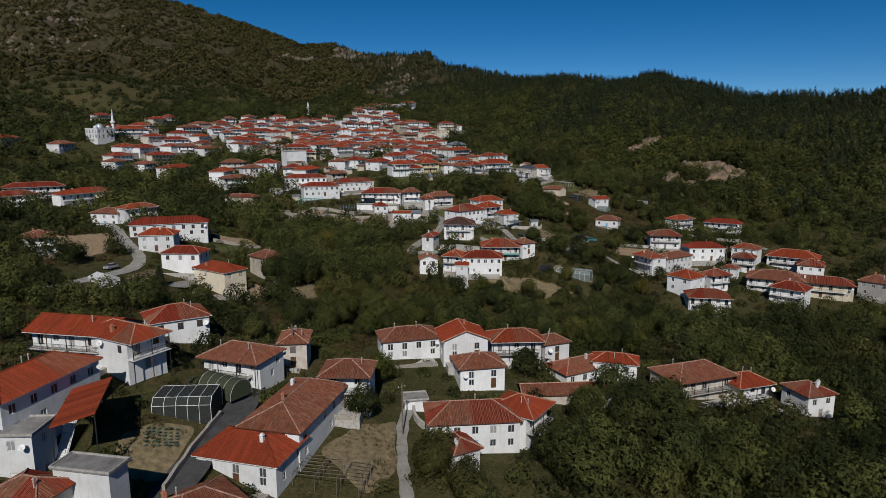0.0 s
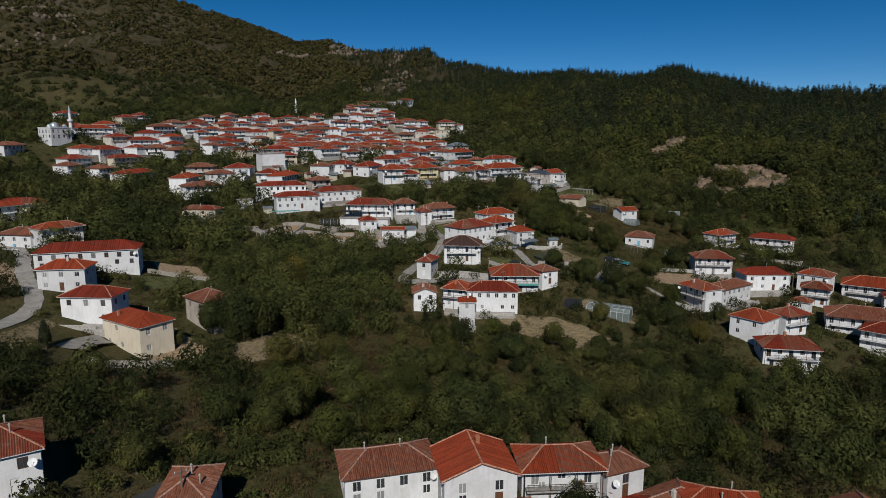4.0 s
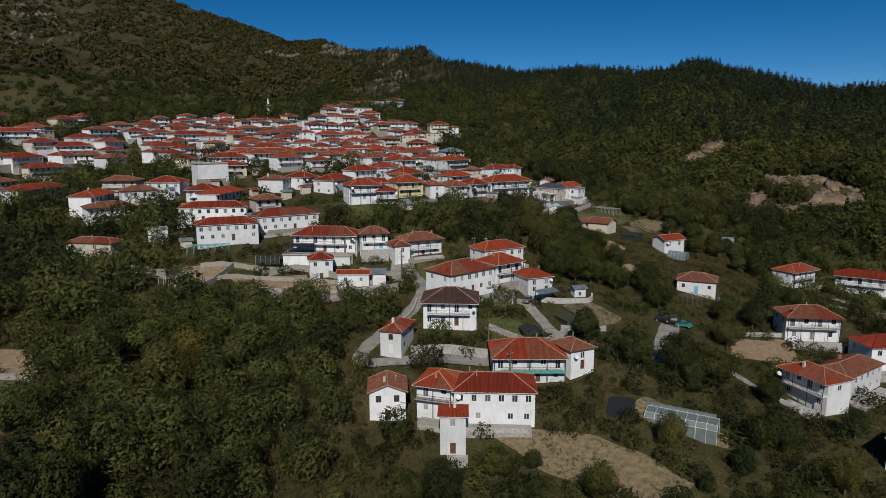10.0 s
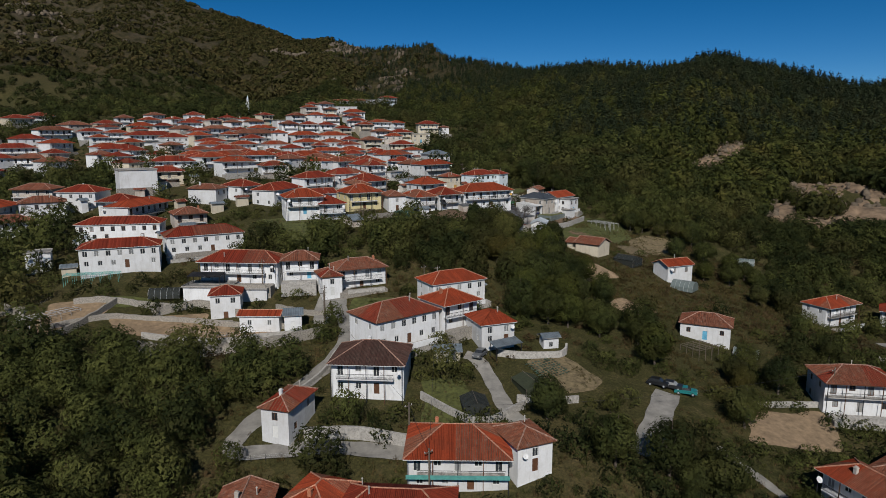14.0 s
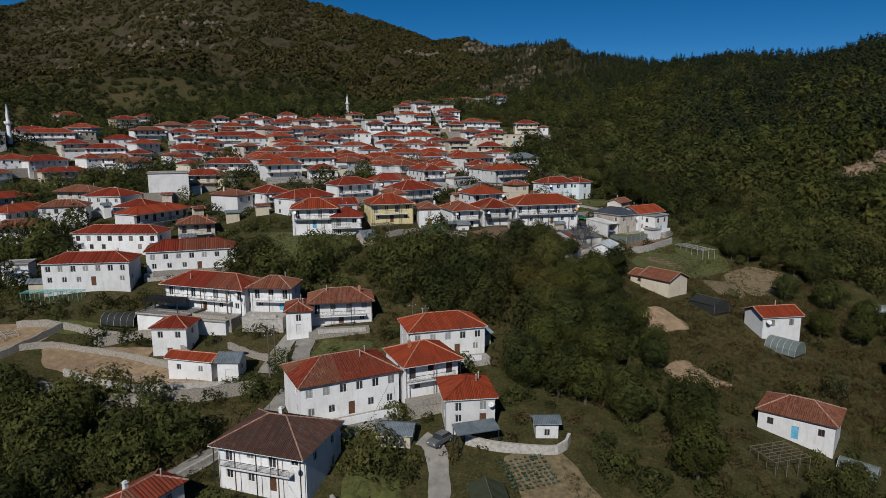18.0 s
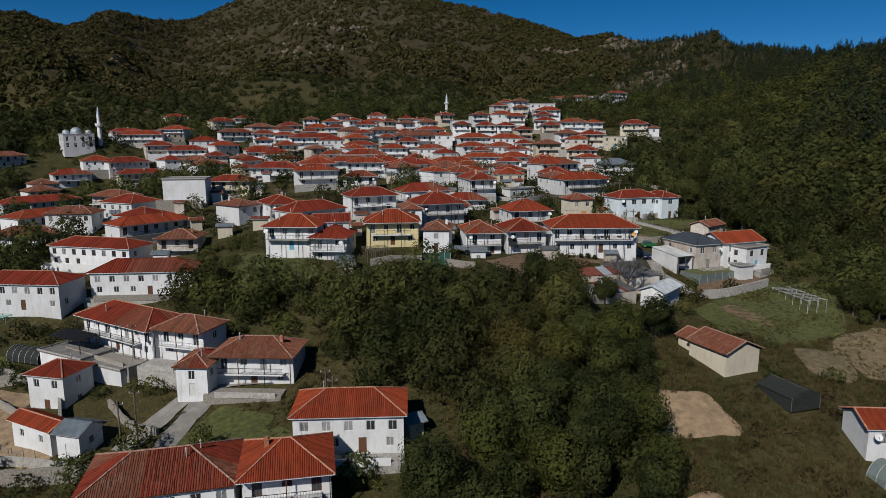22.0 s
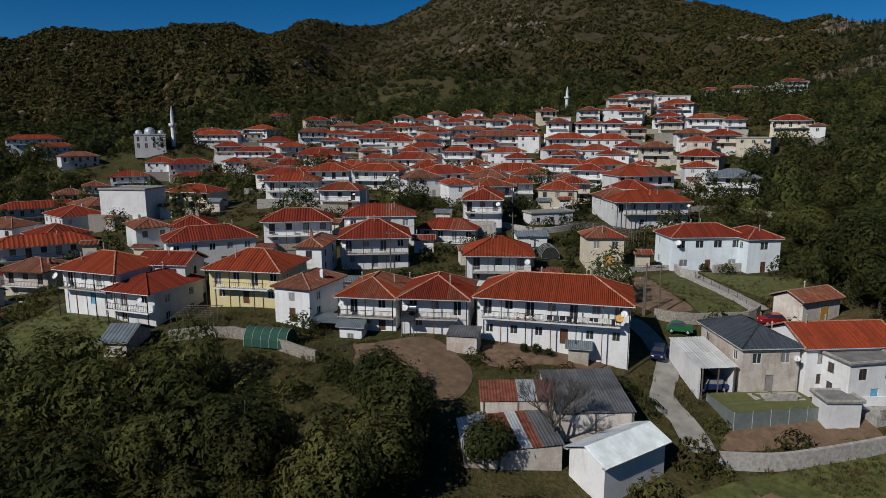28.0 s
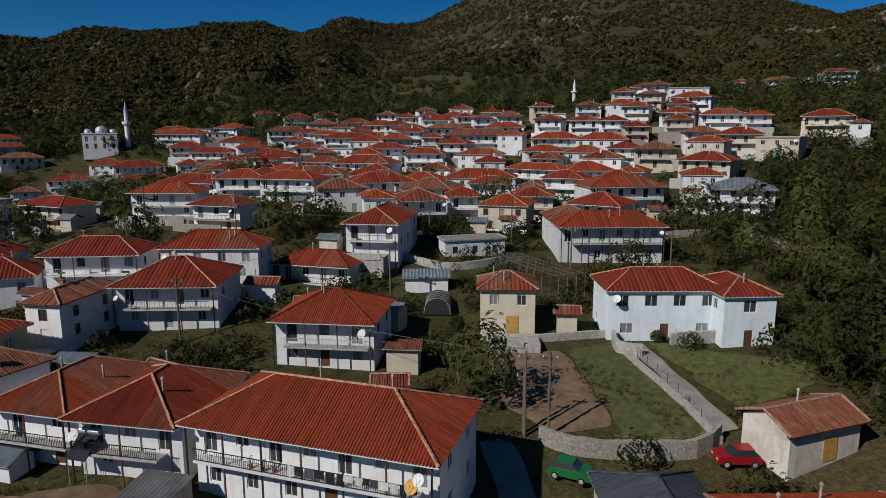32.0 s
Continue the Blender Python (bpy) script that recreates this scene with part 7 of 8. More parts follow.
nearb, farb = is_bush & (gap < 150), is_bush & (gap >= 150) & (rng.random(px.shape) < 0.62)
half = (fractal(px, py, 18, 3, 29) + 0.5 * rng.random(px.shape) > 0.38) | open_land & (rng.random(px.shape) < 0.8)
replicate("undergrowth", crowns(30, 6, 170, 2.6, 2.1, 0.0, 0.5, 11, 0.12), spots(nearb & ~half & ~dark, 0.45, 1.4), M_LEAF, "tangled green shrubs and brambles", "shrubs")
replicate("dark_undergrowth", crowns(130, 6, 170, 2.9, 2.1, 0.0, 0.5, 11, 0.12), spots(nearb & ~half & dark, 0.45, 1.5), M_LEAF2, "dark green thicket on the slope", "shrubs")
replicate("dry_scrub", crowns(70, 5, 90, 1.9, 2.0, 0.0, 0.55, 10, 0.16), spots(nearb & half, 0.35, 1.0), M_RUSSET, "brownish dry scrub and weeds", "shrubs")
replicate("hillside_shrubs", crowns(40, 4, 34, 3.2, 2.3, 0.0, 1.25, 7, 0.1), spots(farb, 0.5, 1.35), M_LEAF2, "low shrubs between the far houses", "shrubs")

# woods on the hills
n = 62000
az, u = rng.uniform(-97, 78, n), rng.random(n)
edge, crest = np.interp(az, EDGE_AZ, EDGE_R), np.interp(az, CREST_AZ, CREST_R)
rr = edge * 0.92 + (crest * 1.05 - edge * 0.92) * u**0.72
hx, hy = rr * np.sin(np.radians(az)), 300 + rr * np.cos(np.radians(az))
pines = (az > -9 + 6 * fractal(hx, hy, 120, 2, 8)) & (rng.random(n) < 0.93) & ((rr - edge) / (crest - edge) > 0.24 + 0.55 * fractal(hx, hy, 90, 3, 15))
thin = rng.random(n) < 0.42
clear = fractal(hx, hy, 70, 3, 51) + 0.6 * fractal(hx, hy, 260, 3, 61)
bald = np.where(pines, np.where(rr > 0.88 * crest, 1.0, 0.36), np.interp(az, (-60, -48), (0.6, 0.42)))
ok = (clear < bald) & (house_gap(hx, hy) > 6) & ~on_patch(hx, hy)
hz = sheets(hx, hy)
turn = rng.uniform(0, 6.28, n)
m = ok & pines & thin
sz = rng.uniform(6.5, 15, n)
replicate("pine_forest", crowns(50, 7, 90, 1.0, 0.21, 0.16, 0.08, 14, 0.13, 0.7), np.stack([hx, hy, hz - 0.5, sz, turn], 1)[m], M_PINE, "dark pine forest on the steep hillside", "forest")
m = ok & ~pines & (rr < edge + 420)
replicate("hill_wood", crowns(90, 5, 44, 7.0, 3.8, 0.05, 2.3, 9, 0.1), np.stack([hx, hy, hz - 0.4, rng.uniform(0.6, 1.4, n), turn], 1)[m], M_LEAF2, "dark wood on the slope behind the village", "forest")
m = ok & ~pines & (rr >= edge + 420)
sz = np.clip(rr / 560, 0.8, 1.9) * rng.uniform(0.65, 1.55, n)
replicate("hill_scrub", crowns(60, 4, 22, 3.6, 2.9, 0.0, 2.3, 6, 0.1), np.stack([hx, hy, hz - 0.4, sz, turn], 1)[m], M_HILLWOOD, "autumn scrub woodland on the mountain side", "forest")
n = 10000
az, u = rng.uniform(-12, 76, n), rng.random(n)
edge, crest = np.interp(az, EDGE_AZ, EDGE_R), np.interp(az, CREST_AZ, CREST_R)
rr = edge * 0.9 + (crest * 1.04 - edge * 0.9) * u
hx, hy = rr * np.sin(np.radians(az)), 300 + rr * np.cos(np.radians(az))
ok = (fractal(hx, hy, 60, 3, 71) < 0.3) & ~on_patch(hx, hy) & (house_gap(hx, hy) > 6)
replicate("hill_broadwood", crowns(80, 5, 170, 7.8, 3.6, 0.06, 1.1, 14, 0.1), np.stack([hx, hy, sheets(hx, hy) - 0.5, 0.6 + 1.0 * rng.random(n) ** 2, rng.uniform(0, 6.28, n)], 1)[ok & (rr < edge + (crest - edge) * rng.uniform(0.1, 0.75, n))], M_LEAF, "mixed broad-leaved wood at the foot of the hill", "forest")
m = (fractal(hx, hy, 45, 3, 77) > -0.06) & (house_gap(hx, hy) > 6) & ~on_patch(hx, hy) & (rng.random(n) < 0.28) & (rr < edge + (crest - edge) * 0.6)
replicate("turning_wood", crowns(284, 5, 170, 8.2, 3.6, 0.06, 1.1, 14, 0.1), np.stack([hx + 3, hy - 2, sheets(hx + 3, hy - 2) - 0.5, rng.uniform(0.8, 1.75, n), rng.uniform(0, 6.28, n)], 1)[m], M_OLIVE, "olive and yellowing broad-leaved trees on the hillside", "forest")


def boulder(seed):
    r = np.random.default_rng(seed)
    v, f = [], []
    for j in range(4):
        q = (0.0, 0.75, 1.0, 0.55)[j]
        for i in range(6):
            t = i * 1.047 + r.uniform(-0.3, 0.3)
            k = (1.0, 1.05, 0.75, 0.3)[j] * r.uniform(0.75, 1.2)
            v.append((k * math.cos(t), k * math.sin(t), (-0.4, 0.25, 0.65, 0.95)[j] + r.uniform(-0.1, 0.1)))
    for j in range(3):
        for i in range(6):
            a, b = j * 6 + i, j * 6 + (i + 1) % 6
            f += [(a, b, b + 6), (a, b + 6, a + 6)]
    f += [(18, 19, 20), (18, 20, 21), (18, 21, 22), (18, 22, 23)]
    return np.array(v), np.array(f)


rock, n_, l_, b_ = material("grey_rock", 0.95, 0, 0.2)
l_.new(vary(n_, l_, mix(n_, l_, noise_tex(n_, l_, 0.5, 6, "World", 0.7), (0.075, 0.06, 0.042), (0.19, 0.15, 0.11)), 0.7, 1.2, True), b_.inputs["Base Color"])
bump(n_, l_, b_, noise_tex(n_, l_, 0.8, 5, "World"), 0.8, 1.0)
n = 26000
az, u = rng.uniform(-75, -2, n), rng.random(n)
edge, crest = np.interp(az, EDGE_AZ, EDGE_R), np.interp(az, CREST_AZ, CREST_R)
rr = edge + (crest * 1.02 - edge) * (0.35 + 0.65 * u)
hx, hy = rr * np.sin(np.radians(az)), 300 + rr * np.cos(np.radians(az))
m = (np.abs(fractal(hx, hy, 210, 4, 91)) < 0.012 + 0.05 * np.clip((rr - 900) / 800, 0, 1)) & (fractal(hx, hy, 500, 3, 93) > 0.0)
replicate("rock_outcrops", [boulder(k) for k in range(5)], np.stack([hx, hy, sheets(hx, hy), rng.uniform(1.2, 4.5, n) ** 1.2, rng.uniform(0, 6.28, n)], 1)[m], rock, "grey rock outcrops on the mountain side", "rocks")
for p in BANKS:
    q = np.array(p)
    bx, by = rng.uniform(*[[a, b] for a, b in zip(q.min(0), q.max(0))][0], 260), rng.uniform(q[:, 1].min(), q[:, 1].max(), 260)
    m = inside(p, bx, by) & (fractal(bx, by, 14, 3, 97) > -0.1)
    if m.sum():
        replicate("bank_rocks", [boulder(20 + k) for k in range(4)], np.stack([bx, by, sheets(bx, by) + 0.8, rng.uniform(0.5, 1.7, 260), rng.uniform(0, 6.28, 260)], 1)[m], rock, "broken rock on an eroded earth bank", "rocks")

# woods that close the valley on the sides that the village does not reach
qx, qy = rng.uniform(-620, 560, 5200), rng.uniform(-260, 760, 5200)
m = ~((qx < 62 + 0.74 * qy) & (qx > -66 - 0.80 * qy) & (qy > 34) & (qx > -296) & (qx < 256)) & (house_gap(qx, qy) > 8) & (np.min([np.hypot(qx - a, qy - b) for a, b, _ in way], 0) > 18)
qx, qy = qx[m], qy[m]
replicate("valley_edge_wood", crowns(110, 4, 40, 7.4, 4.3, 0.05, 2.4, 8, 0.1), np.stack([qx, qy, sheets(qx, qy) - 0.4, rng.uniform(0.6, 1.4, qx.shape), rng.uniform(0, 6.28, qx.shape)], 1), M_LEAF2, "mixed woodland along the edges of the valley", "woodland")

# ---- mosque and minarets ----


def dome(s, c, r, squash=0.85, n=14, mi=0):
    for k in range(4):
        a, b = math.pi / 2 * k / 4, math.pi / 2 * (k + 1) / 4
        for i in range(n):
            t, u = 2 * math.pi * i / n, 2 * math.pi * (i + 1) / n
            q = [(c[0] + r * math.cos(p) * math.cos(o), c[1] + r * math.cos(p) * math.sin(o), c[2] + r * squash * math.sin(p)) for p, o in ((a, t), (a, u), (b, u), (b, t))]
            s.face(q if k < 3 else q[:3], mi)


def mosque(x, y, turn, w, d, h):
    z = sheet(x, y)
    root = tagged(new("mosque"), "white-plastered village mosque with a cluster of grey domes", "mosque")
    root.matrix_basis = pose(x, y, z, 0, 0, turn)
    s = Shape()
    sides = [(w, lambda u, t, v: (-w / 2 + u, -d / 2 + t, v), 0), (d, lambda u, t, v: (w / 2 - t, -d / 2 + u, v), 90), (w, lambda u, t, v: (w / 2 - u, d / 2 - t, v), 180), (d, lambda u, t, v: (-w / 2 + t, d / 2 - u, v), 270)]
    wins = []
    for length, place, ang in sides:
        ops = []
        for i in range(4):
            c = length * (i + 0.5) / 4
            for z0 in (0.5, 3.5):
                ops.append((c - 0.6, c + 0.6, z0, z0 + 2.2))
        openings_side(s, length, -4, h, ops, place)
        wins += [(o, place(o[0], 0.06, o[2]), ang) for o in ops]
    s.face([(-w / 2, -d / 2, h), (w / 2, -d / 2, h), (w / 2, d / 2, h), (-w / 2, d / 2, h)])
    part("wall", s, M_WHITE, root)
    for (a, b, c, e), at, ang in wins:
        part("window", cached(("far", 1.2, 2.2, M_FRAME.name), lambda: far_window_mesh(1.2, 2.2, M_FRAME)), None, root, "", pose(*at, 0, 0, ang))
    for i, r in ((0, 2.5), (-1, 1.5), (1, 1.5)):
        q = Shape()
        q.tube((i * w * 0.36, -d * 0.2 * abs(i), h - 0.2), (i * w * 0.36, -d * 0.2 * abs(i), h + r * 0.4), r, r, 14)
        dome(q, (i * w * 0.36, -d * 0.2 * abs(i), h + r * 0.4 + 0.003), r)
        part("dome", q, M_GALV, root)
    c = Shape()
    c.box(-w / 2 - 0.25, -d / 2 - 0.25, h - 0.35, w / 2 + 0.25, d / 2 + 0.25, h - 0.003)
    part("cornice", c, M_WHITE, root)


def minaret(x, y, base, tip, r):
    root = tagged(new("minaret"), "slender white minaret with a balcony and a pointed cap", "minaret", "minarets")
    h = tip - base
    root.matrix_basis = pose(x, y, base, 0, 0, 0)
    s = Shape()
    s.box(-r * 1.3, -r * 1.3, -3, r * 1.3, r * 1.3, h * 0.2)
    s.tube((0, 0, h * 0.2), (0, 0, h * 0.62), r, r * 0.9, 12)
    part("shaft", s, M_WHITE, root)
    s = Shape()
    s.tube((0, 0, h * 0.6), (0, 0, h * 0.635), r * 0.95, r * 1.7, 12)
    s.tube((0, 0, h * 0.635), (0, 0, h * 0.675), r * 1.7, r * 1.7, 12)
    part("balcony", s, M_WHITE, root)
    s = Shape()
    s.tube((0, 0, h * 0.675), (0, 0, h * 0.82), r * 0.75, r * 0.7, 12)
    part("turret", s, M_WHITE, root)
    s = Shape()
    s.tube((0, 0, h * 0.82), (0, 0, h), r * 0.85, 0.05, 12)
    part("cap", s, M_GALV if r > 0.9 else M_WHITE, root)


mosque(-238.5, 457.0, 66, 13.5, 11.5, 7.0)
minaret(-233.5, 466, 64, 89.8, 1.05)
minaret(-133, 652.5, 85, 103.0, 1.0)

# ---- gardens: greenhouses, frames, pergolas ----


def greenhouse(x, y, turn, w, l, h, film, label, hoops=6):
    z = sheet(x, y)
    root = tagged(new("greenhouse"), label, "greenhouse", "garden greenhouses")
    root.matrix_basis = pose(x, y, z + 0.05, 0, 0, turn)
    n = 9
    arc = [(-w / 2 * math.cos(math.pi * k / n), h * math.sin(math.pi * k / n) ** 0.8) for k in range(n + 1)]
    s = Shape()
    for j in range(hoops):
        y0, y1 = -l / 2 + l * j / hoops, -l / 2 + l * (j + 1) / hoops
        for a, b in zip(arc, arc[1:]):
            s.face([(a[0], y0, a[1]), (b[0], y0, b[1]), (b[0], y1, b[1] - 0.0), (a[0], y1, a[1])])
    for e in (-l / 2, l / 2):
        s.face([(a[0], e, a[1]) for a in (arc if e < 0 else arc[::-1])])
    part("cover", s, film, root)
    for j in range(hoops + 1):
        q = Shape()
        y0 = -l / 2 + l * j / hoops
        q.pipe([(a[0] * 1.01, y0, a[1] * 1.01) for a in arc], 0.035)
        part("hoop", q, M_WRAIL, root)


def frame_pergola(x, y, turn, w, l, h, nx_, ny_, mat, label):
    z = sheet(x, y)
    root = tagged(new("pergola"), label, "pergola", "garden pergolas")
    root.matrix_basis = pose(x, y, z, 0, 0, turn)
    for i in range(nx_ + 1):
        u = -w / 2 + w * i / nx_
        q = Shape()
        q.tube((u, -l / 2, h), (u, l / 2, h), 0.06, 0.06, 5)
        part("rail", q, mat, root)
        for j in range(ny_ + 1):
            v = -l / 2 + l * j / ny_
            q = Shape()
            q.tube((u, v, -0.8), (u, v, h), 0.06, 0.05, 5)
            part("post", q, mat, root)
    for j in range(ny_ * 2 + 1):
        v = -l / 2 + l * j / (ny_ * 2)
        q = Shape()
        q.tube((-w / 2 - 0.2, v, h + 0.1), (w / 2 + 0.2, v, h + 0.1), 0.05, 0.05, 5)
        part("batten", q, mat, root)


m_gn, n_, l_, b_ = material("dark_green_net", 0.8, 0, 0.2)
l_.new(mix(n_, l_, noise_tex(n_, l_, 2.5, 3, "World"), (0.012, 0.05, 0.035), (0.03, 0.085, 0.06)), b_.inputs["Base Color"])
M_NET = m_gn
m_ol, n_, l_, b_ = material("dull_olive_canvas", 0.85, 0, 0.1)
l_.new(mix(n_, l_, noise_tex(n_, l_, 2.5, 4, "World"), (0.028, 0.036, 0.022), (0.065, 0.072, 0.045)), b_.inputs["Base Color"])
M_DULLNET = m_ol
m_dk, n_, l_, b_ = material("black_shade_net", 0.8, 0, 0.2)
l_.new(mix(n_, l_, noise_tex(n_, l_, 2.0, 3, "World"), (0.014, 0.017, 0.016), (0.05, 0.055, 0.05)), b_.inputs["Base Color"])
b_.inputs["Alpha"].default_value = 0.85
M_SHADE = m_dk
greenhouse(-35.5, 99.5, 60, 4.5, 7.5, 2.9, M_DULLNET, "dark olive green canvas tunnel tent", 4)
greenhouse(50.5, 242.9, 60, 3.0, 13, 1.8, M_FILM, "long low film-covered greenhouse", 8)
greenhouse(85.0, 341.5, 50, 4.4, 6.0, 2.6, M_FILM, "cloudy film greenhouse beside a small house", 5)
greenhouse(5.9, 369.6, 120, 3.2, 6.0, 2.3, M_NET, "green net tunnel on the terrace", 5)


def ridge_tent(x, y, turn, w, l, h, skin, label):
    """A low garden tent: two sloping panels over net sides on corner posts."""
    root = tagged(new("garden_tent"), label, "garden tent", "garden tents")
    root.matrix_basis = pose(x, y, sheet(x, y), 0, 0, turn)
    low = h * 0.62
    for sg in (-1, 1):
        s = Shape()
        k = 5
        for i in range(k):
            a, b = -l / 2 + l * i / k, -l / 2 + l * (i + 1) / k
            da, db = 0.1 * abs(math.sin(math.pi * i / k * 2.5)), 0.1 * abs(math.sin(math.pi * (i + 1) / k * 2.5))
            s.face([(sg * w * 0.54, a, low - 0.06), (sg * w * 0.54, b, low - 0.06), (sg * w * 0.25, b, (low + h) / 2 - db), (sg * w * 0.25, a, (low + h) / 2 - da)])
            s.face([(sg * w * 0.25, a, (low + h) / 2 - da), (sg * w * 0.25, b, (low + h) / 2 - db), (0, b, h), (0, a, h)])
        part("roof_panel", s, skin, root)
        s = Shape()
        s.face([(sg * w / 2, -l / 2, -0.5), (sg * w / 2, l / 2, -0.5), (sg * w / 2, l / 2, low), (sg * w / 2, -l / 2, low)])
        part("side_net", s, skin, root)
        s = Shape()
        s.face([(-w / 2, sg * l / 2, -0.5), (w / 2, sg * l / 2, -0.5), (w / 2, sg * l / 2, low), (0, sg * l / 2, h - 0.03), (-w / 2, sg * l / 2, low)])
        part("end_net", s, skin, root)
        for e in (-1, 1):
            s = Shape()
            s.tube((sg * w / 2, e * l / 2, -0.5), (sg * w / 2, e * l / 2, low + 0.1), 0.05, 0.05, 5)
            part("post", s, M_WOOD, root)
    s = Shape()
    s.tube((0, -l / 2 - 0.2, h + 0.03), (0, l / 2 + 0.2, h + 0.03), 0.045, 0.045, 5)
    part("ridge_pole", s, M_WOOD, root)


ridge_tent(-89.5, 166.5, 50, 5.0, 8.0, 2.6, M_WSHEET, "low garden shed under pale plastic sheeting")
ridge_tent(26.0, 273.5, 8, 4.4, 5.5, 2.3, M_SHADE, "low grey net-covered garden tent")
ridge_tent(36.4, 280.5, 20, 4.6, 6.5, 2.3, M_DULLNET, "low dull green net garden tent")
greenhouse(-46.8, 315.5, 100, 4.0, 7.0, 2.3, M_SHADE, "black net shade tunnel on the terrace", 5)
greenhouse(86.6, 305.2, 60, 3.0, 5.0, 1.8, M_FILM, "small film cold frame", 4)
greenhouse(115.4, 378.5, 70, 4.0, 9.0, 2.0, M_FILM, "long film greenhouse under the wood", 6)
greenhouse(9.3, 428.0, 45, 3.4, 4.5, 2.2, M_SHADE, "small dark net greenhouse behind the houses", 4)
frame_pergola(-15.6, 83.8, -10, 9.5, 5.5, 2.2, 3, 3, M_WOOD, "bare timber vine pergola")
frame_pergola(74.5, 397.9, 35, 4.0, 11, 1.8, 2, 5, M_WRAIL, "white metal frame without its cover")
frame_pergola(-65.5, 299.0, -30, 4.0, 13, 1.6, 2, 6, M_WRAIL, "pale metal vine frame on the terrace")
frame_pergola(-65.0, 317.0, 15, 12, 3.0, 1.8, 6, 2, M_TEAL, "teal-painted metal vine frame")
frame_pergola(-6.5, 365.8, 45, 5.0, 6.0, 2.0, 3, 3, M_WOOD, "weathered timber frame in a terrace yard")
frame_pergola(75.3, 302.5, 30, 6.0, 5.0, 2.0, 3, 3, M_WOOD, "rough timber vine trellis")
frame_pergola(10.3, 446.8, 74, 4.5, 18, 2.4, 3, 9, M_WOOD, "dark timber vine pergola between gardens")


def canopy(x, y, z, turn, w, d, drop, mat, label):
    """A sloping roof sheet on posts."""
    root = tagged(new("canopy"), label, "canopy", "canopies")
    root.matrix_basis = pose(x, y, z, 0, 0, turn)
    s = Shape()
    m = Matrix.Rotation(math.atan2(drop, d), 4, "X")
    s.box(-w / 2, -d / 2, -0.06, w / 2, d / 2, 0.06, 0, m)
    part("roof_sheet", s, mat, root)
    rib = Shape()
    k = int(w / 0.3)
    for i in range(k):
        u = -w / 2 + (i + 0.5) * w / k
        rib.box(u - 0.09, -d / 2 - 0.03, 0.062, u + 0.09, d / 2 + 0.03, 0.12, 0, m)
    tagged(part("roof_tile", rib, mat, root), kind="stuff")
    ground_z = sheet(x, y) - z - 1.0
    for u in (-w / 2 + 0.2, w / 2 - 0.2):
        for v, top in ((-d / 2 + 0.2, -drop / 2), (d / 2 - 0.2, drop / 2)):
            q = Shape()
            q.box(u - 0.06, v - 0.06, min(ground_z, top - 2.0), u + 0.06, v + 0.06, top - 0.08)
            part("post", q, M_BLACK, root)


canopy(-46.8, 79.2, 40.4, -72, 12.5, 5.2, 1.2, M_ORANGE, "orange-tiled lean-to roof on dark posts")
canopy(32.6, 291.0, 34.2, 32, 6.5, 2.6, 0.6, M_METAL, "grey sheet awning in front of a house")
canopy(8.5, 378.4, 51.2, 32, 7.0, 3.0, 0.4, M_METAL, "dark sheet terrace roof")
canopy(-37.6, 317.6, 41.9, 0, 8.0, 3.5, 0.3, M_BLACK, "black arched terrace roof")


def netted_bed(x, y, turn, w, l, h):
    root = tagged(new("netted_bed"), "vegetable bed under a flat yellowish-green net", "garden bed")
    root.matrix_basis = pose(x, y, sheet(x, y), 0, 0, turn)
    mt, n, l2, b = material("yellow_green_net", 0.8, 0, 0.2)
    l2.new(mix(n, l2, noise_tex(n, l2, 1.5, 4, "World"), (0.075, 0.085, 0.03), (0.15, 0.15, 0.06)), b.inputs["Base Color"])
    s = Shape()
    k = 10
    for i in range(k):
        for j in range(k):
            q = []
            for a, c in ((i, j), (i + 1, j), (i + 1, j + 1), (i, j + 1)):
                q.append((-w / 2 + w * a / k, -l / 2 + l * c / k, h - 0.12 * abs(math.sin(a * 1.3) * math.sin(c * 1.9))))
            s.face(q)
    part("top_net", s, mt, root)
    for e, (p, q) in enumerate((((-1, -1), (1, -1)), ((1, -1), (1, 1)), ((1, 1), (-1, 1)), ((-1, 1), (-1, -1)))):
        s = Shape()
        s.face([(p[0] * w / 2, p[1] * l / 2, -1), (q[0] * w / 2, q[1] * l / 2, -1), (q[0] * w / 2, q[1] * l / 2, h), (p[0] * w / 2, p[1] * l / 2, h)])
        part("side_net", s, M_FILM, root)
    for i in range(6):
        for v in (-l / 2, l / 2):
            s = Shape()
            u = -w / 2 + w * i / 5
            s.tube((u, v, -1), (u, v, h + 0.15), 0.04, 0.04, 5)
            part("stake", s, M_WRAIL, root)


netted_bed(57.0, 402.0, 52, 11.0, 5.5, 1.3)


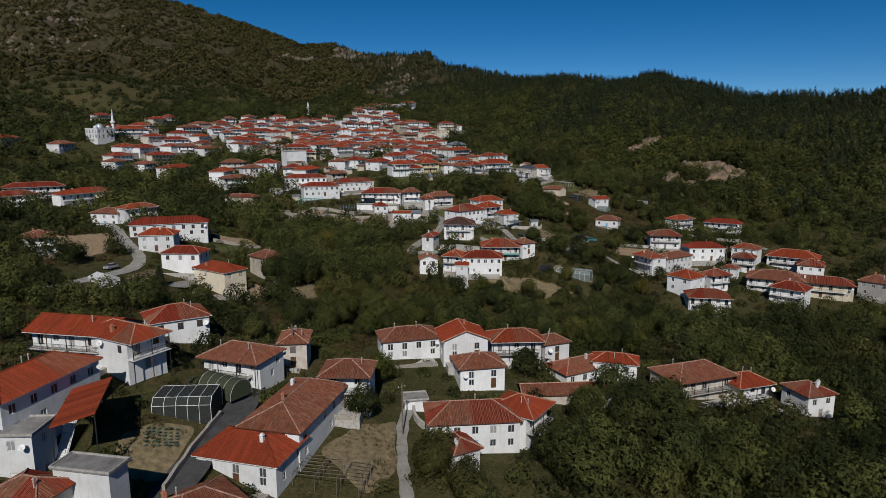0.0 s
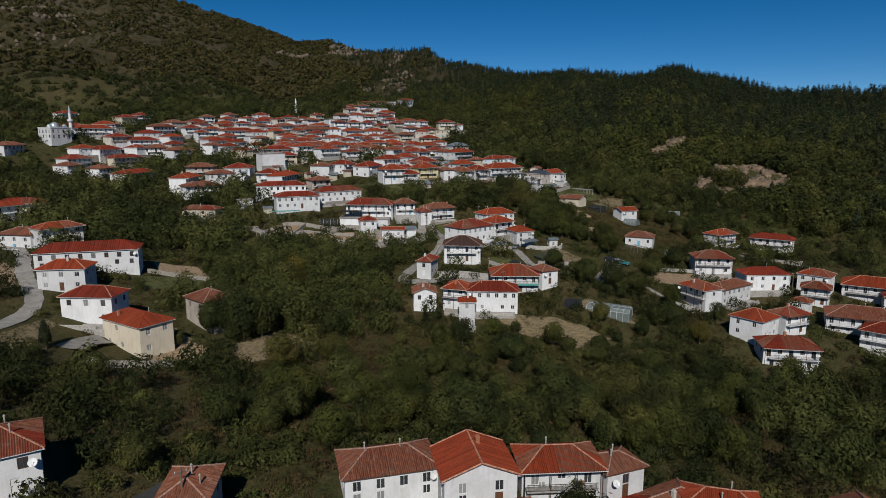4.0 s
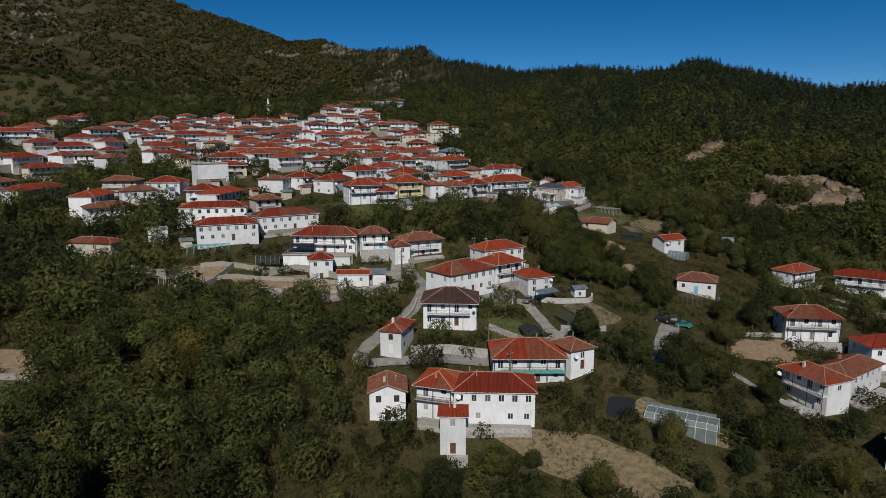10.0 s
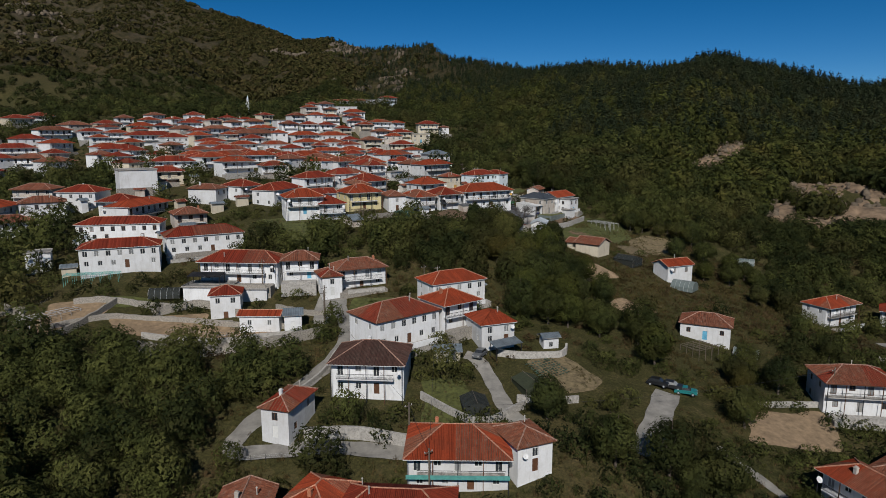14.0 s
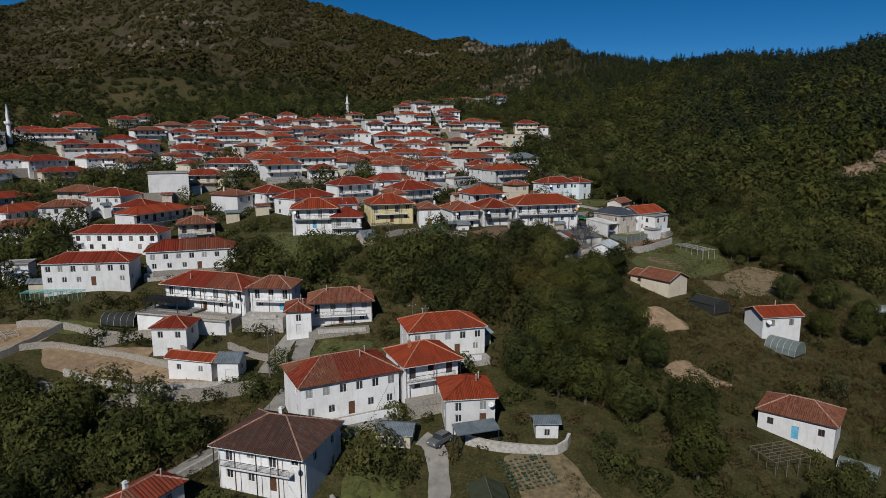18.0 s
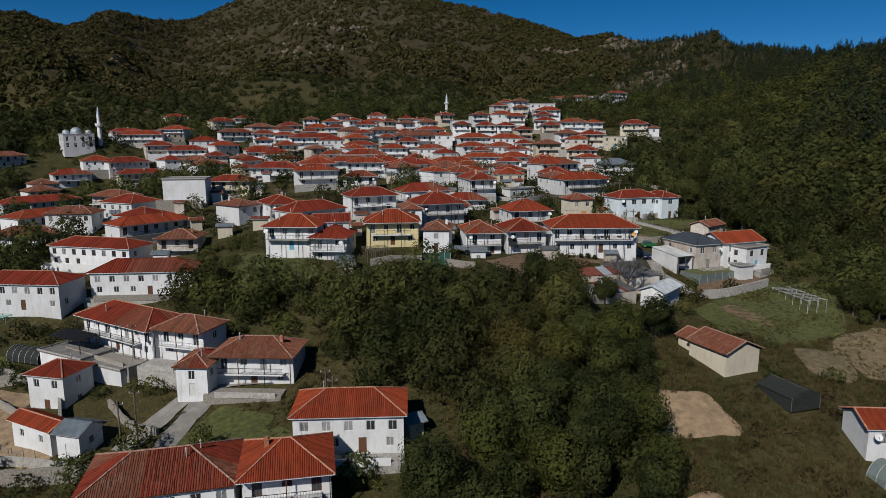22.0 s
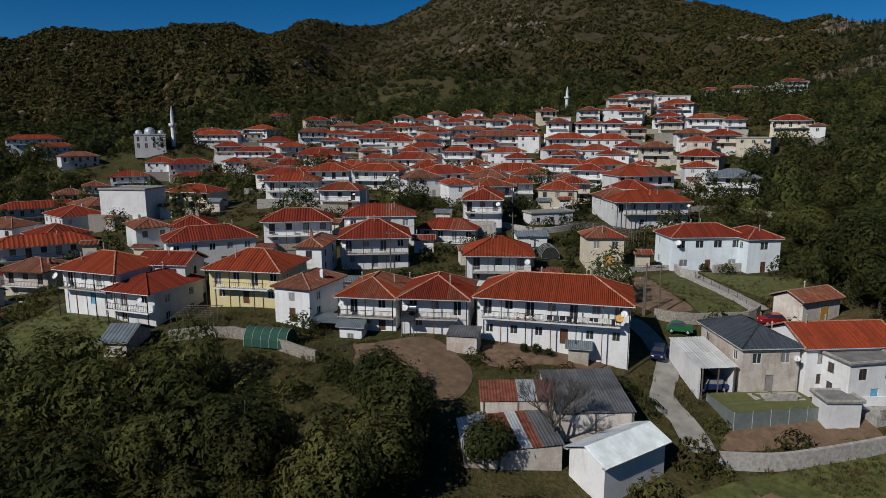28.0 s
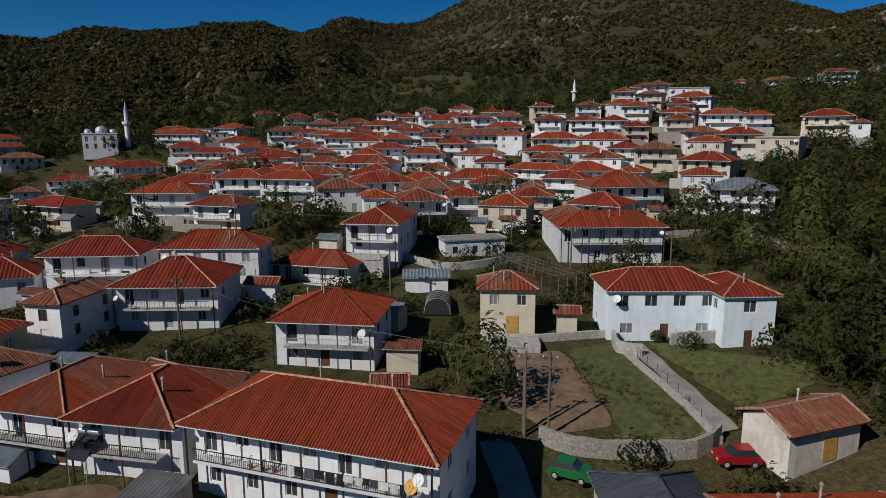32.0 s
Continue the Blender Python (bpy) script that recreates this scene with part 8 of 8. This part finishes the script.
def bare_tree(x, y, h, seed):
    rnd = random.Random(seed)
    root = tagged(new("bare_tree"), "leafless grey tree with a fan of fine twigs", "tree")
    root.matrix_basis = pose(x, y, sheet(x, y), 0, 0, 0)
    trunk, twigs = Shape(), Shape()
    trunk.tube((0, 0, -0.5), (0.1, 0, h * 0.3), 0.2, 0.15, 7)

    def grow(p, d, length, r, depth):
        q = p + d * length
        (trunk if depth > 2 else twigs).tube(p, q, r, r * 0.6, 5 if depth > 2 else 3)
        if depth:
            for _ in range(4 if depth > 1 else 5):
                e = (d + Vector((rnd.uniform(-0.7, 0.7), rnd.uniform(-0.7, 0.7), rnd.uniform(-0.2, 0.5)))).normalized()
                grow(q - d * length * rnd.uniform(0, 0.4), e, length * rnd.uniform(0.55, 0.8), r * 0.6, depth - 1)

    for k in range(5):
        t = k * 1.26
        grow(Vector((0.05, 0, h * 0.28)), Vector((math.cos(t) * 0.6, math.sin(t) * 0.6, 0.8)).normalized(), h * 0.27, 0.1, 4)
    grey = plain("grey_twigs", (0.12, 0.11, 0.10), 0.9)
    part("trunk", trunk, M_BARK, root)
    tagged(part("twig", twigs, grey, root), kind="stuff")


bare_tree(44.0, 378.5, 9.5, 4)

# ---- cars ----


def car(x, y, turn, color, label, length=4.1):
    z = sheet(x, y) + 0.2
    root = tagged(new("car"), label, "car", "parked cars")
    root.matrix_basis = pose(x, y, z, 0, 0, turn)
    paint, n, l, b = material("car_paint", 0.3, 0.2, 0.5)
    l.new(vary(n, l, mix(n, l, noise_tex(n, l, 3, 2), color, tuple(v * 0.8 for v in color)), 0.95, 1.05), b.inputs["Base Color"])
    L, W = length / 2, 0.85
    prof = [(-L, 0.3), (-L, 0.75), (-L + 0.15, 0.92), (-L * 0.42, 0.98), (L - 0.25, 0.9), (L, 0.7), (L, 0.3)]
    s = Shape()
    for a, c in zip(prof, prof[1:] + prof[:1]):
        s.face([(a[0], -W, a[1]), (c[0], -W, c[1]), (c[0], W, c[1]), (a[0], W, a[1])][::-1])
    s.face([(p[0], -W, p[1]) for p in prof][::-1])
    s.face([(p[0], W, p[1]) for p in prof])
    part("body", s, paint, root)
    cab = [(-L * 0.45, 0.97), (-L * 0.15, 1.42), (L * 0.62, 1.45), (L * 0.92, 0.93)]
    s = Shape()
    k = W - 0.1
    t = W - 0.2
    lo = [(-L * 0.5, -k), (L * 0.92, -k), (L * 0.92, k), (-L * 0.5, k)]
    hi = [(-L * 0.15, -t), (L * 0.62, -t), (L * 0.62, t), (-L * 0.15, t)]
    for i in range(4):
        j = (i + 1) % 4
        s.face([(*lo[i], 0.9), (*lo[j], 0.9), (*hi[j], 1.42), (*hi[i], 1.42)])
    part("glasshouse", s, M_GLASS, root)
    s = Shape()
    s.box(-L * 0.15 - 0.03, -t - 0.02, 1.422, L * 0.62 + 0.03, t + 0.02, 1.47)
    part("roof_panel", s, paint, root)
    for wx in (-L * 0.62, L * 0.62):
        for wy in (-W, W):
            s = Shape()
            s.tube((wx, wy - 0.1, 0.3), (wx, wy + 0.1, 0.3), 0.31, 0.31, 12)
            wheel = part("wheel", s, M_BLACK, root)
            s = Shape()
            e = 0.104 if wy > 0 else -0.104
            s.tube((wx, wy + e, 0.3), (wx, wy + e * 1.1, 0.3), 0.19, 0.17, 10)
            part("rim", s, M_GALV, wheel)
    for wy in (-0.55, 0.55):
        s = Shape()
        s.box(-L - 0.02, wy - 0.16, 0.6, -L + 0.06, wy + 0.16, 0.72)
        part("headlight", s, M_DISH, root)


car(27.4, 290.6, 65, (0.16, 0.165, 0.17), "grey parked hatchback on the lane")
car(50.9, 423.4, 45, (0.35, 0.012, 0.015), "red parked car beside the path", 3.6)
car(42.2, 412.6, 200, (0.02, 0.17, 0.05), "green parked car below the garden wall", 3.5)
car(43.0, 404.4, 110, (0.012, 0.018, 0.06), "dark blue parked car on the lane")
car(50.8, 401.7, 47, (0.02, 0.04, 0.13), "blue parked car under the white carport")
car(61.4, 285.6, 150, (0.02, 0.022, 0.025), "black parked car in the yard")
car(64.0, 285.2, 150, (0.03, 0.032, 0.035), "dark grey parked car in the yard")
car(66.2, 284.0, 160, (0.03, 0.25, 0.25), "teal parked pick-up in the yard")
car(-95.2, 181.5, 75, (0.30, 0.31, 0.32), "silver parked car by the lane")


# ---- sheet-roofed sheds ----
M_KSHEET = plain("dull_grey_sheet", (0.105, 0.108, 0.112), 0.6, 0.2, scale=0.5, spread=0.4)
SHEETS = {"R": M_RUST, "G": M_GALV, "K": M_KSHEET, "W": M_WSHEET}


def sheet_shed(x, y, z, turn, w, d, low, high, kinds, label):
    root = tagged(new("shed"), label, "shed", "sheet-roofed sheds")
    root.matrix_basis = pose(x, y, z, 0, 0, turn)
    rnd = random.Random(int(x * 10))
    open_ = "carport" in label
    X, Y = w / 2 - 0.2, d / 2 - 0.2
    walls = [((-X, Y), (X, Y), high - 0.15), ((-X, -Y), (-X, Y), 0), ((X, -Y), (X, Y), 0)] + ([] if open_ else [((-X, -Y), (X, -Y), low - 0.1)])
    for (ax_, ay_), (bx_, by_), top in walls:
        s = Shape()
        ta, tb = (top, top) if top else (low - 0.1, high - 0.15)
        n = Vector((by_ - ay_, ax_ - bx_, 0)).normalized() * 0.09
        a, b = Vector((ax_, ay_, 0)), Vector((bx_, by_, 0))
        if top == 0:
            e = (b - a).normalized() * 0.1
            a, b = a + e, b - e
        lo = [a + n, b + n, b - n, a - n]
        hi = [a + n + Vector((0, 0, ta)), b + n + Vector((0, 0, tb)), b - n + Vector((0, 0, tb)), a - n + Vector((0, 0, ta))]
        lo = [v - Vector((0, 0, 2)) for v in lo]
        for i in range(4):
            j = (i + 1) % 4
            s.face([lo[i], lo[j], hi[j], hi[i]])
        s.face(hi)
        part("wall", s, M_OLD if not open_ else M_WHITE, root)
    rows = 2 if d > 4 else 1
    for i, k in enumerate(kinds):
        for r in range(rows):
            s = Shape()
            u0, u1 = -w / 2 + w * i / len(kinds), -w / 2 + w * (i + 1) / len(kinds) + 0.05
            v0, v1 = -d / 2 + d * r / rows - 0.1 * r, -d / 2 + d * (r + 1) / rows
            lift = 0.02 * i + 0.03 * r + rnd.uniform(0, 0.03)
            f = lambda v: low + (high - low) * (v + d / 2) / d + lift
            m = max(6, int((u1 - u0) / 0.16))
            for q in range(m):
                a, b = u0 + (u1 - u0) * q / m, u0 + (u1 - u0) * (q + 1) / m
                za, zb = 0.05 * (q % 2), 0.05 * ((q + 1) % 2)
                s.face([(a, v0, f(v0) + za), (b, v0, f(v0) + zb), (b, v1, f(v1) + zb), (a, v1, f(v1) + za)])
            kk = k if rnd.random() < 0.85 or k in "WK" else rnd.choice("RGK")
            part("roofing_sheet", s, SHEETS[kk], root)
    if open_ or w > 8:
        for u in (-X + 0.2, 0, X - 0.2):
            s = Shape()
            s.box(u - 0.06, -d / 2 + 0.02, -1.5, u + 0.06, -d / 2 + 0.14, low - 0.02)
            part("post", s, M_WOOD, root)


sheet_shed(37.7, 380.7, 45.4, 43, 8.2, 4.0, 2.4, 3.3, "RRGR", "low shed under patched rusty and grey roof sheets")
sheet_shed(42.8, 386.5, 45.0, 46, 8.5, 9.7, 2.4, 3.6, "KKKK", "low shed under a wide dark grey sheet roof")
sheet_shed(37.7, 373.8, 43.5, 49, 3.6, 8.8, 2.3, 3.0, "GGG", "low lean-to under bright galvanised sheets")
sheet_shed(41.5, 376.8, 43.6, 53, 6.6, 6.8, 2.3, 3.1, "RRGRKK", "low lean-to under rusty and grey corrugated sheets")
sheet_shed(48.9, 403.5, 46.7, 47, 4.6, 9.2, 2.5, 3.3, "WWWW", "open carport under a white sheet roof")
sheet_shed(25.4, 385.8, 48.4, 32, 4.2, 3.4, 2.6, 3.1, "KKKK", "lean-to under grey corrugated sheets beside a house")


# ---- flat-topped net house with pale hoops ----
def net_house(x, y, turn, w, l, h, bays, skin=None, label="dark net-covered garden house with pale metal hoops"):
    skin = skin or M_SHADE
    root = tagged(new("net_house"), label, "greenhouse")
    root.matrix_basis = pose(x, y, sheet(x, y), 0, 0, turn)
    prof = [(-l / 2, -1.2), (-l / 2, h * 0.62), (-l * 0.36, h), (l * 0.36, h * 1.02), (l / 2, h * 0.62), (l / 2, -1.2)]
    for i in range(bays):
        a, b = -w / 2 + w * i / bays, -w / 2 + w * (i + 1) / bays
        s = Shape()
        for (v0, z0), (v1, z1) in zip(prof, prof[1:]):
            s.face([(a, v0, z0), (b, v0, z0), (b, v1, z1), (a, v1, z1)])
        part("net_panel", s, skin, root)
    for i in range(bays + 1):
        u = -w / 2 + w * i / bays
        s = Shape()
        s.pipe([(u, v * 1.01, z * 1.01 + 0.02) for v, z in prof], 0.045, 5)
        part("hoop", s, M_DISH, root)
    for v, z in prof[1:5]:
        s = Shape()
        s.tube((-w / 2, v * 1.01, z + 0.04), (w / 2, v * 1.01, z + 0.04), 0.035, 0.035, 5)
        part("rail", s, M_DISH, root)
    for e in (-w / 2, w / 2):
        s = Shape()
        s.face([(e, v, z) for v, z in prof])
        part("end_net", s, skin, root)


net_house(-38.8, 92.6, 4, 8.5, 6.0, 2.7, 5)
ridge_tent(72.3, 353.2, 45, 5.2, 6.5, 2.5, M_SHADE, "dark grey net-covered garden shelter beside a barn")
net_house(49.8, 239.6, -29, 12.8, 4.2, 2.4, 7, M_FILM, "long film-covered greenhouse below the houses")


# ---- grass on the plots ----
rng = np.random.default_rng(9)
bx, by = [], []
for p in GRASSY:
    p_ = np.array(p)
    lo, hi = p_.min(0), p_.max(0)
    area = float(np.prod(hi - lo))
    if area > 4000:
        continue
    k = int(area * 2.2)
    qx, qy = rng.uniform(lo[0], hi[0], k), rng.uniform(lo[1], hi[1], k)
    m = inside(p, qx, qy) & (fractal(qx, qy, 6, 3, 19) > -0.1 + 0.25 * rng.random(k))
    bx.append(qx[m])
    by.append(qy[m])
bx, by = np.concatenate(bx), np.concatenate(by)


def blades(seed, n, h, lean):
    r = np.random.default_rng(seed)
    t = r.uniform(0, 6.28, n)
    d = np.stack([np.cos(t), np.sin(t), 0 * t], 1)
    o = r.uniform(-0.22, 0.22, (n, 3)) * (1, 1, 0)
    s = np.stack([-d[:, 1], d[:, 0], 0 * t], 1) * 0.022
    tip = o + d * lean * r.uniform(0.3, 1, (n, 1)) + np.array((0, 0, 1)) * h * r.uniform(0.5, 1, (n, 1))
    return np.stack([o - s, o + s, tip], 1).reshape(-1, 3), np.arange(3 * n).reshape(-1, 3)


def grass_spots(x, y):
    return np.stack([x, y, sheets(x, y) + 0.1, rng.uniform(0.5, 1.3, x.shape), rng.uniform(0, 6.28, x.shape)], 1)


qx, qy = rng.uniform(52, 116, 9000), rng.uniform(310, 394, 9000)
m = (((qx - 84) / 31) ** 2 + ((qy - 352) / 41) ** 2 < 1) & (house_gap(qx, qy) > 1) & (road_gap(qx, qy) > 0.4) & ~on_patch(qx, qy)
wild_x, wild_y = qx[m], qy[m]
qx, qy = rng.uniform(-70, 100, 42000), rng.uniform(60, 400, 42000)
near_way = np.min([np.hypot(qx - a, qy - b) for a, b, _ in way], 0) < 85
m = near_way & (fractal(qx, qy, 25, 3, 43) > 0.0)
qx, qy = qx[m], qy[m]
m = (house_gap(qx, qy) > 0.6) & (road_gap(qx, qy) > 0.3) & ~on_patch(qx, qy)
wild_x, wild_y = np.concatenate([wild_x, qx[m]]), np.concatenate([wild_y, qy[m]])
half = rng.random(bx.shape) < 0.6
replicate("meadow_grass", [blades(k, 16, 0.42, 0.3) for k in range(3)], grass_spots(bx[half], by[half]), foliage("grass_blades", (0.042, 0.052, 0.014), (0.085, 0.088, 0.026), (0.14, 0.11, 0.045), 2.4, False), "uneven green grass on the garden plots", "grass")
spot = grass_spots(wild_x, wild_y)
spot[:, 3] *= 1.7
cut = rng.random(len(spot)) < 0.55
replicate("rank_weeds", [blades(17 + k, 18, 0.5, 0.45) for k in range(3)], spot[cut], M_RUSSET, "tall reddish brown dry weeds on the open slope", "weeds")
replicate("tall_grass", [blades(27 + k, 18, 0.45, 0.4) for k in range(3)], spot[~cut], foliage("rank_grass_blades", (0.045, 0.05, 0.017), (0.095, 0.09, 0.03), (0.13, 0.10, 0.045), 2.4, False), "rank olive grass on the open slope", "grass")
replicate("dry_stalks", [blades(7 + k, 14, 0.55, 0.35) for k in range(3)], grass_spots(bx[~half], by[~half]), foliage("dry_blades", (0.10, 0.078, 0.036), (0.17, 0.13, 0.065), (0.09, 0.075, 0.03), 2.4, False), "yellowed dry grass stalks", "grass")


# ---- cabbage rows and an outside stair by the first houses ----
def cabbage_rows(x, y, turn, nx_, ny_):
    bed = tagged(new("vegetable_bed"), "rows of blue-green cabbages in bare soil", "garden bed")
    bed.matrix_basis = pose(x, y, 0, 0, 0, turn)
    lf = foliage("cabbage_leaves", (0.05, 0.085, 0.06), (0.10, 0.15, 0.12), (0.07, 0.11, 0.06), 8)
    r = random.Random(4)
    protos = []
    for k in range(3):
        s = Shape()
        for j in range(16):
            a, t = j * 2.4, 0.35 + 0.6 * (j % 4) / 3
            d = Vector((math.cos(a), math.sin(a), t)) * 0.3
            w = Vector((-math.sin(a), math.cos(a), 0.0)) * 0.14
            s.face([(0, 0, 0.05), d * 0.6 - w, d, d * 0.6 + w])
        protos.append(s.mesh("cabbage", [lf]))
    c, q = math.cos(radians(turn)), math.sin(radians(turn))
    for i in range(nx_):
        for j in range(ny_):
            u, v = i * 0.75 + r.uniform(-0.1, 0.1), j * 0.7 + r.uniform(-0.1, 0.1)
            z = sheet(x + u * c - v * q, y + u * q + v * c) + 0.15
            part("cabbage", r.choice(protos), None, bed, "", pose(u, v, z, 0, 0, r.uniform(0, 360)) @ Matrix.Scale(r.uniform(0.7, 1.25), 4))


cabbage_rows(-41.0, 98.5, 5, 8, 4)
cabbage_rows(-40.5, 82.0, 20, 6, 6)
cabbage_rows(39.5, 284.0, 32, 9, 9)


def outside_stair(x, y, z, turn, n, wide):
    root = tagged(new("outside_stair"), "white outside stair with concrete treads", "stairs")
    root.matrix_basis = pose(x, y, z, 0, 0, turn)
    for i in range(n):
        s = Shape()
        s.box(-wide / 2, i * 0.28, i * 0.18 - 0.12, wide / 2, i * 0.28 + 0.3, i * 0.18 + 0.06)
        part("tread", s, M_DISH, root)
    for e in (-wide / 2 - 0.06, wide / 2 + 0.06):
        s = Shape()
        s.tube((e, 0, -0.2), (e, n * 0.28, n * 0.18 - 0.2), 0.06, 0.06, 6)
        part("stringer", s, M_WHITE, root)
        s = Shape()
        s.tube((e, 0, 0.9), (e, n * 0.28, n * 0.18 + 0.9), 0.03, 0.03, 6)
        part("handrail", s, M_BLACK, root)


outside_stair(-49.0, 76.5, sheet(-49.0, 76.5), 12, 19, 1.2)
